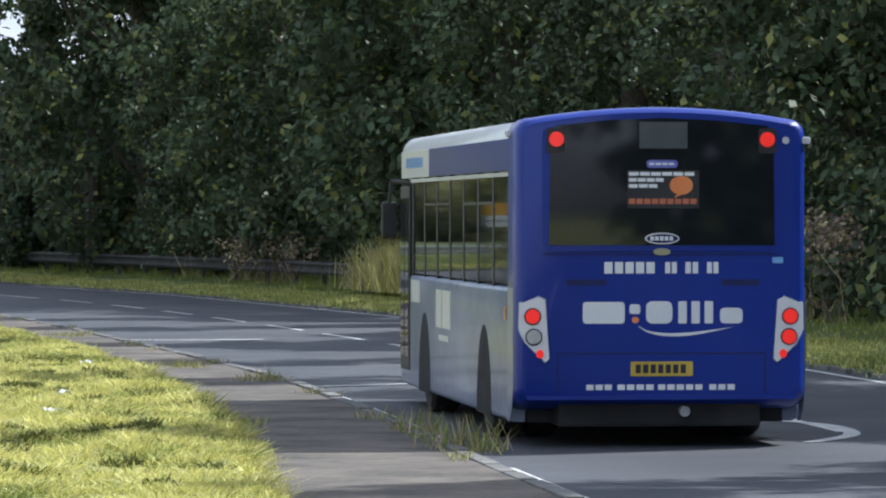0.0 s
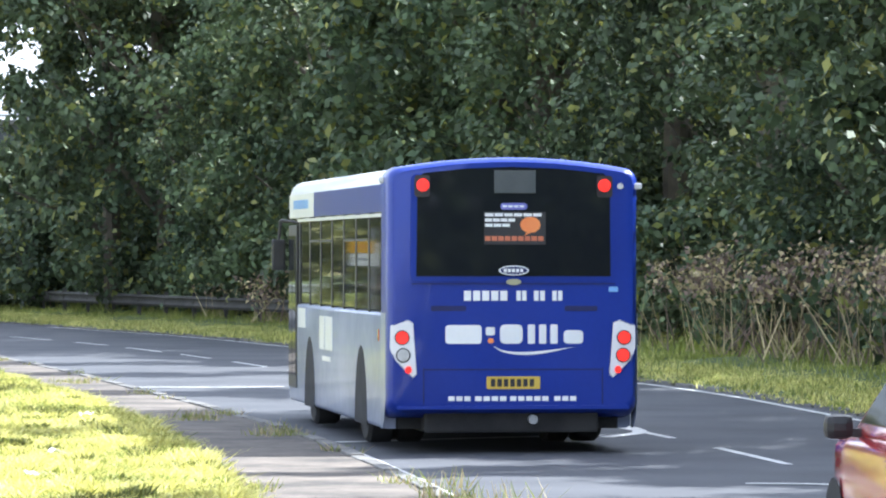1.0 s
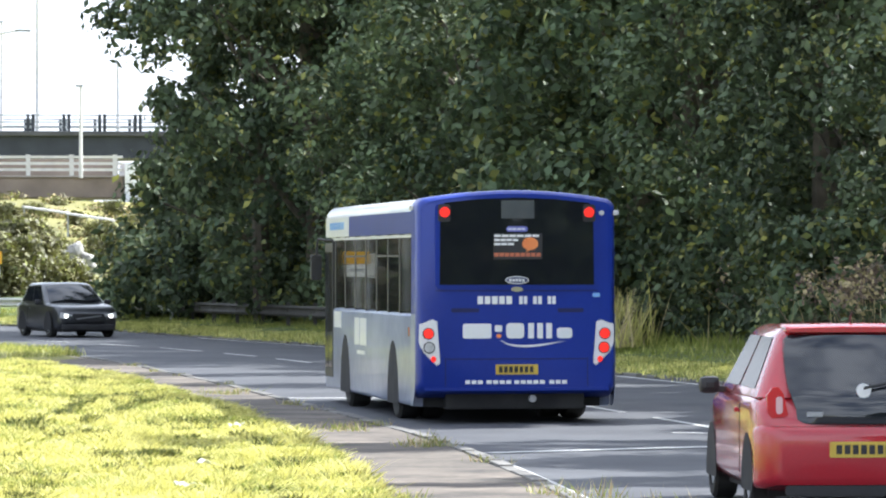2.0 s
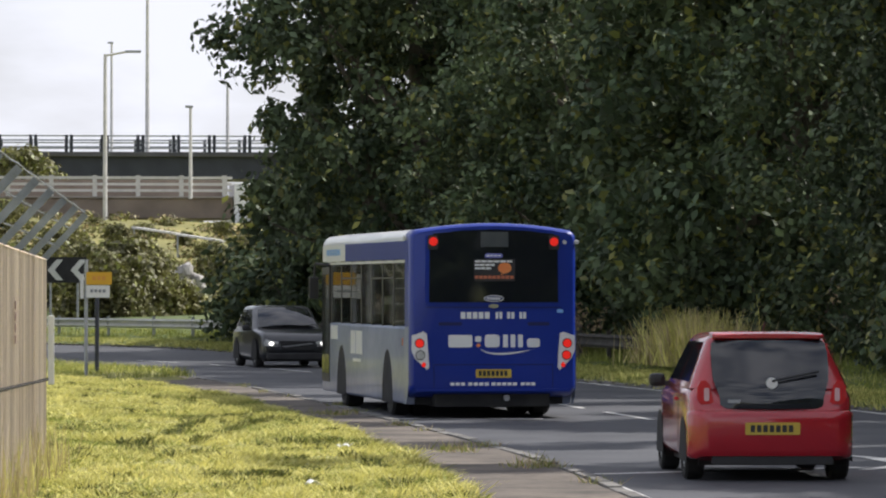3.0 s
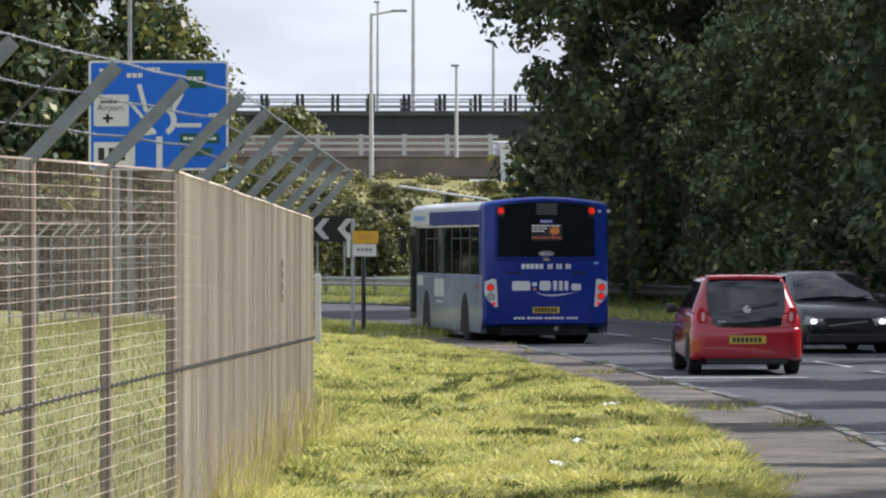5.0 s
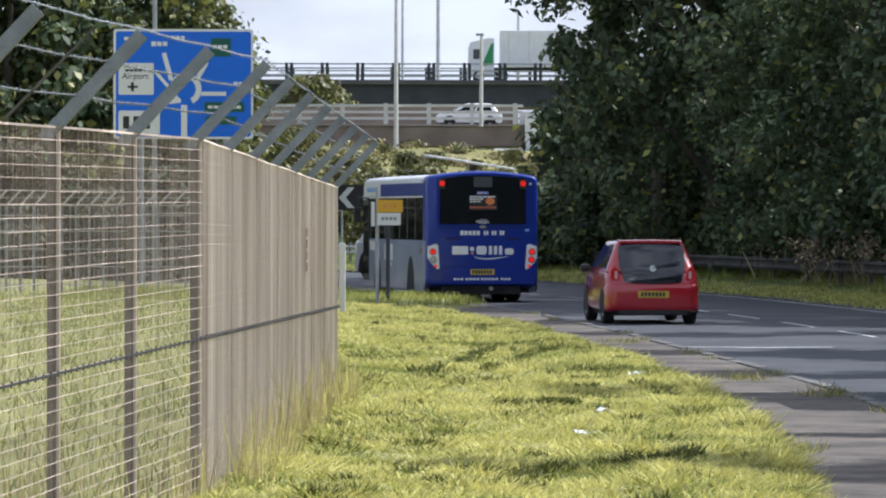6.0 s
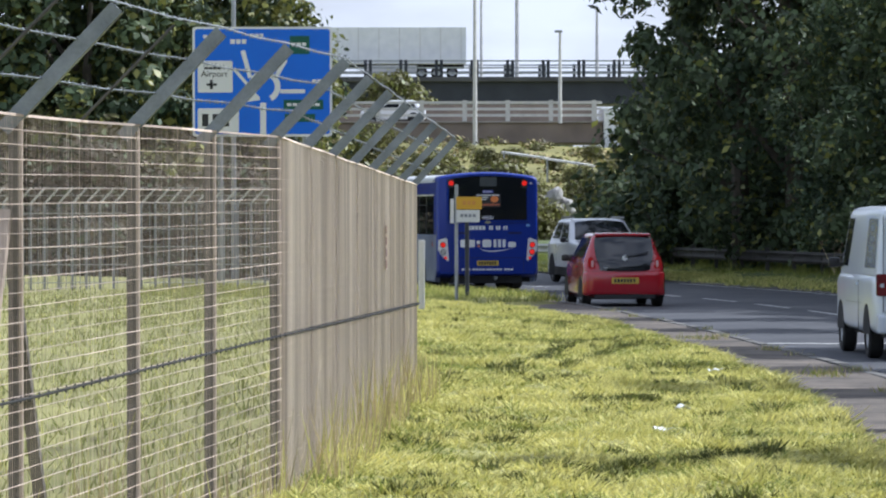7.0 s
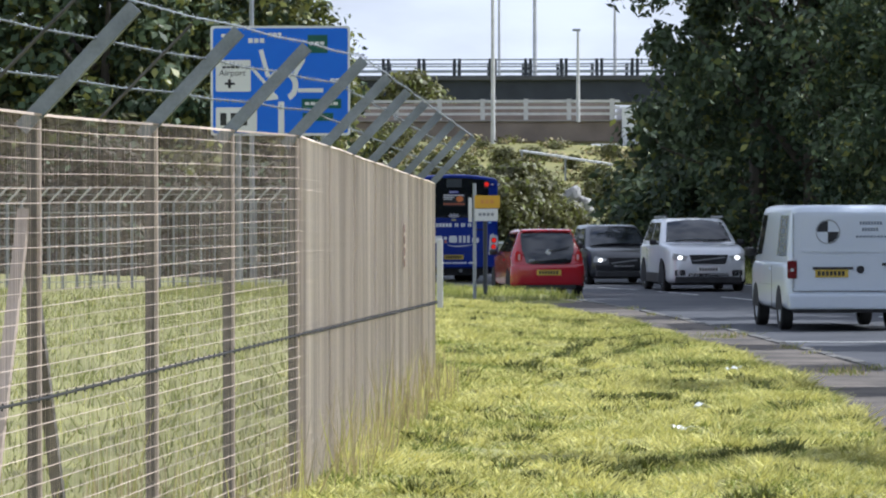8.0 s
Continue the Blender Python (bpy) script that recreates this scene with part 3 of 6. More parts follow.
    # entrance door at the front nearside
    d = part("door", boxed(-1.232, -1.2, 8.35, 9.22, 0.36, 2.22, bevel=0.01), M_BLACK, bus, "glazed folding entrance door")
    for ya, yb in ((8.40, 8.75), (8.81, 9.16)):
        part("pane", boxed(-1.238, -1.229, ya, yb, 0.5, 2.1), M_CLEAR, d)
    part("front_window", boxed(-1.06, 1.06, 9.66, 9.79, 1.33, 2.3, bevel=0.02), M_GLASS, bus)
    # mirrors on swan necks
    for side in (-1, 1):
        bm = bmesh.new()
        rod(bm, (side * 1.02, 9.65, 2.25), (side * 1.27, 9.78, 2.28), 0.02)
        rod(bm, (side * 1.27, 9.78, 2.28), (side * 1.29, 9.8, 2.05), 0.018)
        m = part("mirror_arm", bm, M_BLACK, bus)
        part("mirror_head", boxed(side * 1.29 - 0.08, side * 1.29 + 0.08, 9.78, 9.86, 1.70, 2.06, bevel=0.02), M_BLACK, m)
    # seats and inner floor
    part("cabin_floor", boxed(-1.15, 1.15, 0.6, 9.4, 1.335, 1.36), M_UNDER, bus)
    seat = None
    for i in range(6):
        for x in (-0.92, -0.48, 0.48, 0.92):
            bm = boxed(x - 0.19, x + 0.19, 0.95 + i * 1.05, 1.03 + i * 1.05, 1.36, 2.0 if i in (1, 2) else 1.62, bevel=0.03)
            s = part("seat_back", bm, M_SEAT if i in (1, 2) else M_WHITE, bus)
    for i in range(3):
        bm = rod(bmesh.new(), (-0.3, 1.5 + 2 * i, 1.36), (-0.3, 1.5 + 2 * i, 2.3), 0.018, 8)
        part("grab_pole", bm, M_ORANGE, bus)
    # underside and axles
    part("chassis", boxed(-1.08, 1.08, 0.35, 9.3, 0.20, 0.40), M_UNDER, bus)
    part("engine_tray", boxed(-0.85, 0.85, 0.1, 1.3, 0.17, 0.42, bevel=0.03), M_UNDER, bus)
    wheels = []
    for yc in (2.15, 7.0):
        for side in (-1, 1):
            wheels.append(make_wheel(bus, side * 1.04, yc, 0.47, 0.28, 0.27, side))
            if yc < 3:
                wheels.append(make_wheel(bus, side * 0.74, yc, 0.47, 0.26, 0.27, side))
    # rear face
    plate_on("rear_window_surround", rect(-1.0, 0.99, 1.63, 2.66, 0.06), 0.012, M_BLUE, bus, bevel=0.004)
    glassy = plate_on("rear_window", [(-0.945, 1.68), (0.945, 1.68), (0.935, 2.61), (0.88, 2.67), (0.45, 2.715), (0.0, 2.733), (-0.45, 2.715), (-0.88, 2.67), (-0.935, 2.61)], 0.022, M_GLASS, bus, label="dark tinted rear window")
    plate_on("backing", [(-0.935, 1.69), (0.935, 1.69), (0.925, 2.60), (0.87, 2.66), (0.45, 2.705), (0.0, 2.723), (-0.45, 2.705), (-0.87, 2.66), (-0.925, 2.60)], 0.0145, M_BLACK, glassy)
    y = -0.0225
    plate_on("number_display", rect(-0.19, 0.21, 2.48, 2.70), 0.012, surface("display_face", (0.05, 0.06, 0.065), (0.08, 0.09, 0.095), 4, 0.35), glassy, y)
    for x in (-0.89, 0.885):
        q = plate_on("lamp_pod", rect(x - 0.075, x + 0.075, 2.44, 2.65, 0.03), 0.012, M_BLACK, glassy, y)
    for x in (-0.885, 0.88):
        lamp = plate_on("high_brake_lamp", oval(x, 2.555, 0.062, 0.062), 0.022, M_LAMPDIM, bus, y - 0.012, bevel=0.006)
    badge = plate_on("badge", rect(-0.13, 0.13, 2.32, 2.385, 0.03), 0.008, M_BADGE, glassy, y)
    bm = bmesh.new()
    bars(bm, -0.11, 0.11, 2.343, 2.362, 4, 0.003, 0.2, Matrix.Translation((0, y - 0.008, 0)))
    part("writing", bm, M_WHITE, bus)
    notice = plate_on("window_notice", rect(-0.29, 0.31, 1.985, 2.30), 0.005, M_BLACK, glassy, y)
    m = Matrix.Translation((0, y - 0.005, 0))
    bm = bmesh.new()
    bars(bm, -0.28, 0.28, 2.255, 2.285, 6, 0.003, 0.12, m)
    bars(bm, -0.28, 0.02, 2.205, 2.235, 4, 0.003, 0.12, m)
    bars(bm, -0.28, -0.03, 2.155, 2.185, 3, 0.003, 0.12, m)
    part("notice_writing", bm, M_WHITE, bus)
    bm = slab(bmesh.new(), oval(0.16, 2.175, 0.098, 0.078), 0.004, m)
    slab(bm, [(0.13, 2.11), (0.18, 2.105), (0.10, 2.07)], 0.004, m)
    part("notice_balloon", bm, M_ORANGE, bus)
    part("notice_writing", bars(bmesh.new(), -0.28, 0.30, 2.02, 2.065, 9, 0.003, 0.18, m), M_ORANGE2, bus)
    tag = plate_on("fleet_plate", oval(0.0, 1.735, 0.145, 0.048), 0.01, M_WHITE, bus, y, "small white oval plate with blue bars")
    plate_on("plate_field", oval(0.0, 1.735, 0.132, 0.037), 0.003, M_SLOT, tag, y - 0.01)
    part("writing", bars(bmesh.new(), -0.10, 0.10, 1.718, 1.752, 5, 0.003, 0.25, Matrix.Translation((0, y - 0.013, 0))), M_WHITE, tag)
    plate_on("vent_badge", oval(0.0, 1.625, 0.072, 0.03), 0.012, M_BADGE2, bus, -0.012)
    part("phone_writing", bars(bmesh.new(), -0.48, -0.04, 1.445, 1.540, 5, 0.005, 0.22), M_WHITE, bus, "white bars of writing")
    part("phone_writing", bars(bmesh.new(), 0.03, 0.14, 1.445, 1.540, 2, 0.005, 0.25), M_WHITE, bus)
    part("phone_writing", bars(bmesh.new(), 0.20, 0.32, 1.445, 1.540, 2, 0.005, 0.25), M_WHITE, bus)
    part("phone_writing", bars(bmesh.new(), 0.38, 0.49, 1.445, 1.540, 2, 0.005, 0.25), M_WHITE, bus)
    for a, b in ((-0.80, -0.46), (0.50, 0.82)):
        plate_on("vent_slot", rect(a, b, 1.345, 1.395, 0.015), 0.004, M_SLOT, bus)
    plate_on("engine_hatch_seam", rect(-0.86, 0.86, 0.776, 0.788), 0.003, M_SLOT, bus)
    plate_on("engine_hatch_seam", rect(-0.99, 0.99, 1.602, 1.612), 0.004, M_SLOT, bus, -0.012)
    for x in (-0.87, 0.87):
        plate_on("panel_seam", rect(x - 0.005, x + 0.005, 0.45, 0.80), 0.003, M_SLOT, bus)
    # brand mark as plain white shapes with a swoosh
    logo = empty("brand_mark")
    logo.parent = bus
    mm = Matrix.Translation((0, 0.0, -0.055))
    for outline in (rect(-0.66, -0.31, 1.085, 1.265, 0.03), rect(-0.27, -0.18, 1.165, 1.245, 0.02), rect(-0.13, 0.09, 1.085, 1.27, 0.05),
                    rect(0.14, 0.21, 1.085, 1.27, 0.01), rect(0.25, 0.32, 1.085, 1.27, 0.01), rect(0.36, 0.43, 1.085, 1.27, 0.01), rect(0.49, 0.68, 1.085, 1.215, 0.04)):
        part("mark", slab(bmesh.new(), outline, 0.005, mm), M_WHITE, logo)
    sw = [(-0.19 + 0.86 * t, 1.065 - 0.06 * math.sin(math.pi * t ** 0.6)) for t in np.linspace(0, 1, 14)]
    bm = slab(bmesh.new(), sw + [(x, z - 0.028 * math.sin(math.pi * min(1, 0.1 + t))) for (x, z), t in zip(sw[::-1], np.linspace(1, 0, 14))], 0.005, mm)
    part("swoosh", bm, M_WHITE, logo)
    plate_on("dot", oval(-0.22, 1.06, 0.03, 0.026), 0.005, M_ORANGE, logo)
    # lamp clusters
    for side in (-1, 1):
        out = [(1.19, 1.27), (1.03, 1.33), (0.965, 1.30), (0.93, 0.80), (0.975, 0.76), (1.15, 0.93), (1.195, 1.05)]
        out = [(side * x, z - 0.065) for x, z in out]
        if side < 0:
            out = out[::-1]
        cluster = plate_on("tail_lamp_unit", out, 0.03, M_WHITE, bus, 0.02, "white moulded tail lamp housing", bevel=0.01)
        plate_on("stop_lamp", oval(side * 1.08, 1.09, 0.06, 0.06), 0.018, M_LAMPDIM, cluster, -0.01, bevel=0.005)
        plate_on("lower_lamp", oval(side * 1.07, 0.92, 0.06, 0.06), 0.018, M_LENS if side < 0 else M_LAMPDIM, cluster, -0.01, bevel=0.005)
        plate_on("lamp_ring", oval(side * 1.07, 0.92, 0.072, 0.072), 0.006, M_BLACK, cluster, -0.01)
        plate_on("lamp_ring", oval(side * 1.08, 1.09, 0.072, 0.072), 0.006, M_BLACK, cluster, -0.01)
        plate_on("reflector", oval(side * 1.02, 0.78, 0.032, 0.036), 0.01, M_LAMPDIM, cluster, -0.01)
    pl = plate_on("number_plate", rect(-0.26, 0.26, 0.595, 0.715, 0.01), 0.014, M_PLATEY, bus)
    part("writing", bars(bmesh.new(), -0.22, 0.22, 0.618, 0.692, 7, 0.003, 0.3, Matrix.Translation((0, -0.014, 0))), M_BLACK, pl)
    for a, b, n in ((-0.63, -0.40, 3), (-0.37, -0.05, 4), (-0.03, 0.36, 5), (0.40, 0.63, 3)):
        part("web_writing", bars(bmesh.new(), a, b, 0.48, 0.525, n, 0.004, 0.22), M_WHITE, bus, "white bars of writing")
    plate_on("side_marker", rect(0.93, 1.02, 1.53, 1.58, 0.01), 0.01, M_SKYBLUE, bus)
    plate_on("roof_marker", oval(1.04, 2.55, 0.03, 0.03), 0.02, M_LENS, bus)
    part("corner_lamp", boxed(1.17, 1.26, 0.02, 0.10, 2.52, 2.58, bevel=0.015), M_LENS, bus)
    part("corner_lamp", boxed(-1.26, -1.19, 0.30, 0.40, 2.58, 2.64, bevel=0.015), M_LENS, bus)
    plate_on("bumper_lip", rect(-1.13, 1.13, 0.40, 0.435, 0.015), 0.025, M_BLUE, bus)
    part("exhaust", rod(bmesh.new(), (0.2, 0.02, 0.30), (0.2, 0.5, 0.30), 0.045, 12), M_RIM, bus)
    return bus, wheels


bus, bus_wheels = build_bus()
# ---------------------------------------------------------------- cars and van
M_SIGNGREEN2 = surface("green_vinyl", (0.02, 0.25, 0.08), (0.03, 0.32, 0.10), 2, 0.4)
M_PINK = surface("pale_lens", (0.65, 0.40, 0.40), (0.75, 0.5, 0.5), 6, 0.2, coat=0.5)
# car red darkened in its colour for the shade round the plate
M_REDDARK = surface("shaded_red", (0.25, 0.008, 0.012), (0.32, 0.012, 0.016), 3, 0.4)
M_VAN = surface("white_van_paint", (0.62, 0.68, 0.76), (0.70, 0.75, 0.82), 1.2, 0.3, coat=0.5)
M_VANTEXT = surface("grey_print", (0.14, 0.17, 0.22), (0.22, 0.26, 0.31), 3, 0.5)
M_LAMPO2 = surface("van_tail_lens", (0.10, 0.006, 0.010), (0.17, 0.010, 0.014), 8, 0.2, coat=0.5)
M_VANPANE = surface("pale_film_on_glass", (0.42, 0.48, 0.56), (0.55, 0.61, 0.68), 2.0, 0.15, coat=0.8)
M_SLOTGREY = surface("grey_seam", (0.2, 0.22, 0.25), (0.26, 0.28, 0.3), 3, 0.6)


def quad_panel(bm, q, u0, u1, v0, v1, out):
    """A thin plate lying on the quad q (bl, br, tr, tl), inset, standing proud."""
    a, b, c, d = (Vector(p) for p in q)
    n = (b - a).cross(d - a).normalized()
    def at(u, v):
        return (a * (1 - u) + b * u) * (1 - v) + (d * (1 - u) + c * u) * v
    corners = [at(u0, v0), at(u1, v0), at(u1, v1), at(u0, v1)]
    lo = [bm.verts.new(p - n * 0.004) for p in corners]
    hi = [bm.verts.new(p + n * out) for p in corners]
    bm.faces.new(hi)
    bm.faces.new(lo[::-1])
    for i in range(4):
        j = (i + 1) % 4
        bm.faces.new((lo[i], lo[j], hi[j], hi[i]))
    return bm


def curved_glass(q, u0, u1, v0, v1, out, bow):
    """Bowed pane on the quad q, thick at its rim."""
    a, b, c, d = (Vector(p) for p in q)
    n = (b - a).cross(d - a).normalized()
    bm = bmesh.new()
    rows = []
    for j in range(6):
        v = v0 + (v1 - v0) * j / 5
        row = []
        for i in range(11):
            s = i / 10
            u = u0 + (u1 - u0) * s
            p = (a * (1 - u) + b * u) * (1 - v) + (d * (1 - u) + c * u) * v
            row.append(bm.verts.new(p + n * (out + bow * (1 - (2 * s - 1) ** 2) + 0.35 * bow * (1 - (2 * j / 5 - 1) ** 2))))
        rows.append(row)
    for r, s in zip(rows, rows[1:]):
        for i in range(10):
            bm.faces.new((r[i], r[i + 1], s[i + 1], s[i]))
    rim = rows[0] + [r[-1] for r in rows[1:]] + rows[-1][-2::-1] + [r[0] for r in rows[-2:0:-1]]
    low = [bm.verts.new(v.co - n * 0.03) for v in rim]
    for i in range(len(rim)):
        j = (i + 1) % len(rim)
        bm.faces.new((low[i], low[j], rim[j], rim[i]))
    return bm


def build_car(name, label, category, paint, L, W, H, belt, cab, hood, wheel_r, axles, front=False, van=False, top=0.76):
    """cab: (rear foot, rear top, front top, front foot) along y; hood: height of the nose."""
    hw, lift = W / 2, 0.13 if van else 0.0
    car = tagged(empty(name), label, category)
    yr, yt, yft, yf = cab
    # lower body, skinned through rounded sections
    st = [(0.0, hw * 0.86, 0.30, belt - 0.22), (0.05, hw * 0.93, 0.24, belt - 0.10), (0.16, hw * 0.975, 0.20, belt - 0.02), (0.5, hw, 0.19, belt), (yf - 0.1, hw, 0.19, belt),
          (yf + 0.12, hw * 0.985, 0.19, belt - 0.03), ((yf + L) / 2, hw * 0.97, 0.19, (belt + hood) / 2), (L - 0.22, hw * 0.93, 0.20, hood), (L - 0.07, hw * 0.88, 0.24, hood - 0.10), (L, hw * 0.78, 0.30, hood - 0.24)]
    bm = loft(bmesh.new(), [ring_xz(y, w, z0 + lift, z1, 0.13, 5) for y, w, z0, z1 in st])
    part("body", bm, paint, car, smooth=True)
    # cabin: belt ring to roof ring, rounded over
    wt = hw * (top if not van else 0.89)
    levels = []
    for f, grow in ((0.0, 0.0), (0.55, 0.0), (0.86, 0.0), (0.93, 0.02), (0.975, 0.07), (1.0, 0.22)):
        ww = hw * 0.965 + (wt - hw * 0.965) * f - grow
        ya, yb = yr + (yt - yr) * f + grow, yf + (yft - yf) * f - grow
        z = belt - 0.03 + (H - belt + 0.03) * f
        r = 0.20 if not van else 0.10
        levels.append([(x, y, z) for x, y in ((a, b + (ya + yb) / 2) for a, b in rect(-ww, ww, (ya - yb) / 2, (yb - ya) / 2, r, 6))])
    bm = loft(bmesh.new(), levels)
    part("cabin", bm, paint, car, smooth=True)
    zb = belt - 0.03
    def pt(sx, yy, f):
        return (sx * (hw * 0.965 + (wt - hw * 0.965) * f), yy, zb + (H - belt + 0.03) * f)
    f0, f1 = 0.06, 0.86
    yr0, yr1 = yr + (yt - yr) * f0, yr + (yt - yr) * f1
    yf0, yf1 = yf + (yft - yf) * f0, yf + (yft - yf) * f1
    rear = [pt(-1, yr0, f0), pt(1, yr0, f0), pt(1, yr1, f1), pt(-1, yr1, f1)]
    fro = [pt(1, yf0, f0), pt(-1, yf0, f0), pt(-1, yf1, f1), pt(1, yf1, f1)]
    if not van and name != "small_hatchback":
        part("rear_window", curved_glass(rear, 0.09, 0.91, 0.02, 0.94, 0.006, 0.03), M_CARGLASS, car, smooth=True)
    part("windscreen", curved_glass(fro, 0.07, 0.93, 0.03, 0.96, 0.006, 0.07), M_CARGLASS, car, smooth=True)
    for sx in (-1, 1):
        q = [pt(sx, yf0, f0), pt(sx, yr0, f0), pt(sx, yr1, f1), pt(sx, yf1, f1)]
        if sx > 0:
            q = [q[1], q[0], q[3], q[2]]
        spans = ((0.10, 0.46), (0.50, 0.86)) if not van else ((0.05, 0.20), (0.66, 0.94))
        for u0, u1 in spans:
            a, b = (u0, u1) if sx < 0 else (1 - u1, 1 - u0)
            pale = van and u0 > 0.2
            pane = part("side_window", quad_panel(bmesh.new(), q, a, b, 0.06, 0.95, 0.006), M_VANPANE if pale else M_SIDEGLASS, car)
            if pale:
                for k in range(4):
                    part("writing", quad_panel(bmesh.new(), q, a + 0.3 * (b - a), a + 0.62 * (b - a), 0.16 + 0.19 * k, 0.26 + 0.19 * k, 0.009), M_VANTEXT, pane)
        # door mirror
        mz = belt - (0.06 if not van else -0.04)
        mm = part("door_mirror", boxed(sx * (hw + 0.09) - 0.085, sx * (hw + 0.09) + 0.085, yf - 0.42, yf - 0.30, mz, mz + 0.14, bevel=0.05), M_BLACK, car)
        part("mirror_stalk", boxed(min(sx * (hw - 0.06), sx * (hw + 0.02)), max(sx * (hw - 0.06), sx * (hw + 0.02)), yf - 0.40, yf - 0.33, mz + 0.01, mz + 0.06), M_BLACK, mm)
        # door seam and handle
        part("door_seam", boxed(min(sx * (hw - 0.002), sx * (hw + 0.003)), max(sx * (hw - 0.002), sx * (hw + 0.003)), (yr + yf) / 2 - 0.35, (yr + yf) / 2 - 0.335, 0.3, belt - 0.1), M_UNDER, car)
        part("door_handle", boxed(min(sx * (hw - 0.005), sx * (hw + 0.03)), max(sx * (hw - 0.005), sx * (hw + 0.03)), (yr + yf) / 2 - 0.25, (yr + yf) / 2 - 0.08, belt - 0.17, belt - 0.135, bevel=0.008), paint, car)
        for yc in axles:
            # dark sheet on the side stands in for the shaded wheel opening
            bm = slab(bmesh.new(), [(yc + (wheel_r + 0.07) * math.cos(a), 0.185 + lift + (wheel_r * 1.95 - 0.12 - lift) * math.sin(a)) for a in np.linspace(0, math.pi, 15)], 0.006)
            ob = part("wheel_arch_shade", bm, M_UNDER, car)
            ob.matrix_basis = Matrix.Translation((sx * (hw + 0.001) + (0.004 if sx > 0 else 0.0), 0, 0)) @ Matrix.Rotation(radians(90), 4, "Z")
    part("floor_pan", boxed(-hw * 0.85, hw * 0.85, 0.25, L - 0.25, 0.15 + lift, 0.3 + lift), M_UNDER, car)
    wheels = [make_wheel(car, sx * (hw - 0.10), yc, wheel_r, 0.19, wheel_r * 0.66, sx) for yc in axles for sx in (-1, 1)]
    # number plates
    if front:
        turn = Matrix.Translation((0, L, 0)) @ Matrix.Rotation(math.pi, 4, "Z")
        for sx in (-1, 1):
            head = [(sx * 0.50 * hw, hood - 0.20), (sx * 0.86 * hw, hood - 0.13), (sx * 0.90 * hw, hood - 0.28), (sx * 0.55 * hw, hood - 0.33)]
            if sx < 0:
                head = head[::-1]
            hl = part("headlamp", slab(bmesh.new(), head, 0.06, turn @ Matrix.Translation((0, 0.06, 0)), 0.01), M_LENS, car)
            part("beam", slab(bmesh.new(), oval(sx * 0.70 * hw, hood - 0.235, 0.055, 0.042), 0.03, turn @ Matrix.Translation((0, 0.02, 0))), M_HEAD, hl)
            part("fog_recess", slab(bmesh.new(), rect(sx * 0.70 * hw - 0.12, sx * 0.70 * hw + 0.12, 0.36, 0.50, 0.03), 0.03, turn @ Matrix.Translation((0, 0.03, 0))), M_BLACK, car)
        g = part("grille", slab(bmesh.new(), [(-0.40 * hw, hood - 0.38), (0.40 * hw, hood - 0.38), (0.48 * hw, hood - 0.17), (-0.48 * hw, hood - 0.17)], 0.03, turn @ Matrix.Translation((0, 0.0, 0)), 0.01), M_BLACK, car)
        part("grille_bar", slab(bmesh.new(), [(-0.42 * hw, hood - 0.30), (-0.36 * hw, hood - 0.32), (0.42 * hw, hood - 0.24), (0.36 * hw, hood - 0.22)], 0.02, turn @ Matrix.Translation((0, -0.02, 0))), M_RIM, g)
        part("lower_grille", slab(bmesh.new(), rect(-0.5 * hw, 0.5 * hw, 0.30, 0.42, 0.03), 0.03, turn @ Matrix.Translation((0, 0.03, 0))), M_BLACK, car)
        pl = part("number_plate", slab(bmesh.new(), rect(-0.26, 0.26, 0.46, 0.57), 0.015, turn @ Matrix.Translation((0, -0.005, 0))), M_SIGNWHITE, car)
        part("writing", bars(bmesh.new(), -0.22, 0.22, 0.48, 0.55, 7, 0.003, 0.3, turn @ Matrix.Translation((0, -0.021, 0))), M_BLACK, pl)
        part("bumper_skirt", boxed(-hw * 0.82, hw * 0.82, L - 0.12, L + 0.02, 0.19, 0.35, bevel=0.03), M_BLACK, car)
        part("bonnet_edge", boxed(-hw * 0.80, hw * 0.80, L - 0.30, L - 0.29, hood - 0.012, hood + 0.004), M_UNDER, car)
        wiper = part("wiper", beam(bmesh.new(), (-0.1 * hw, yf + 0.02, belt + 0.02), (-0.72 * hw, yf - 0.10, belt + 0.09), 0.02, 0.02), M_UNDER, car)
    return car, wheels


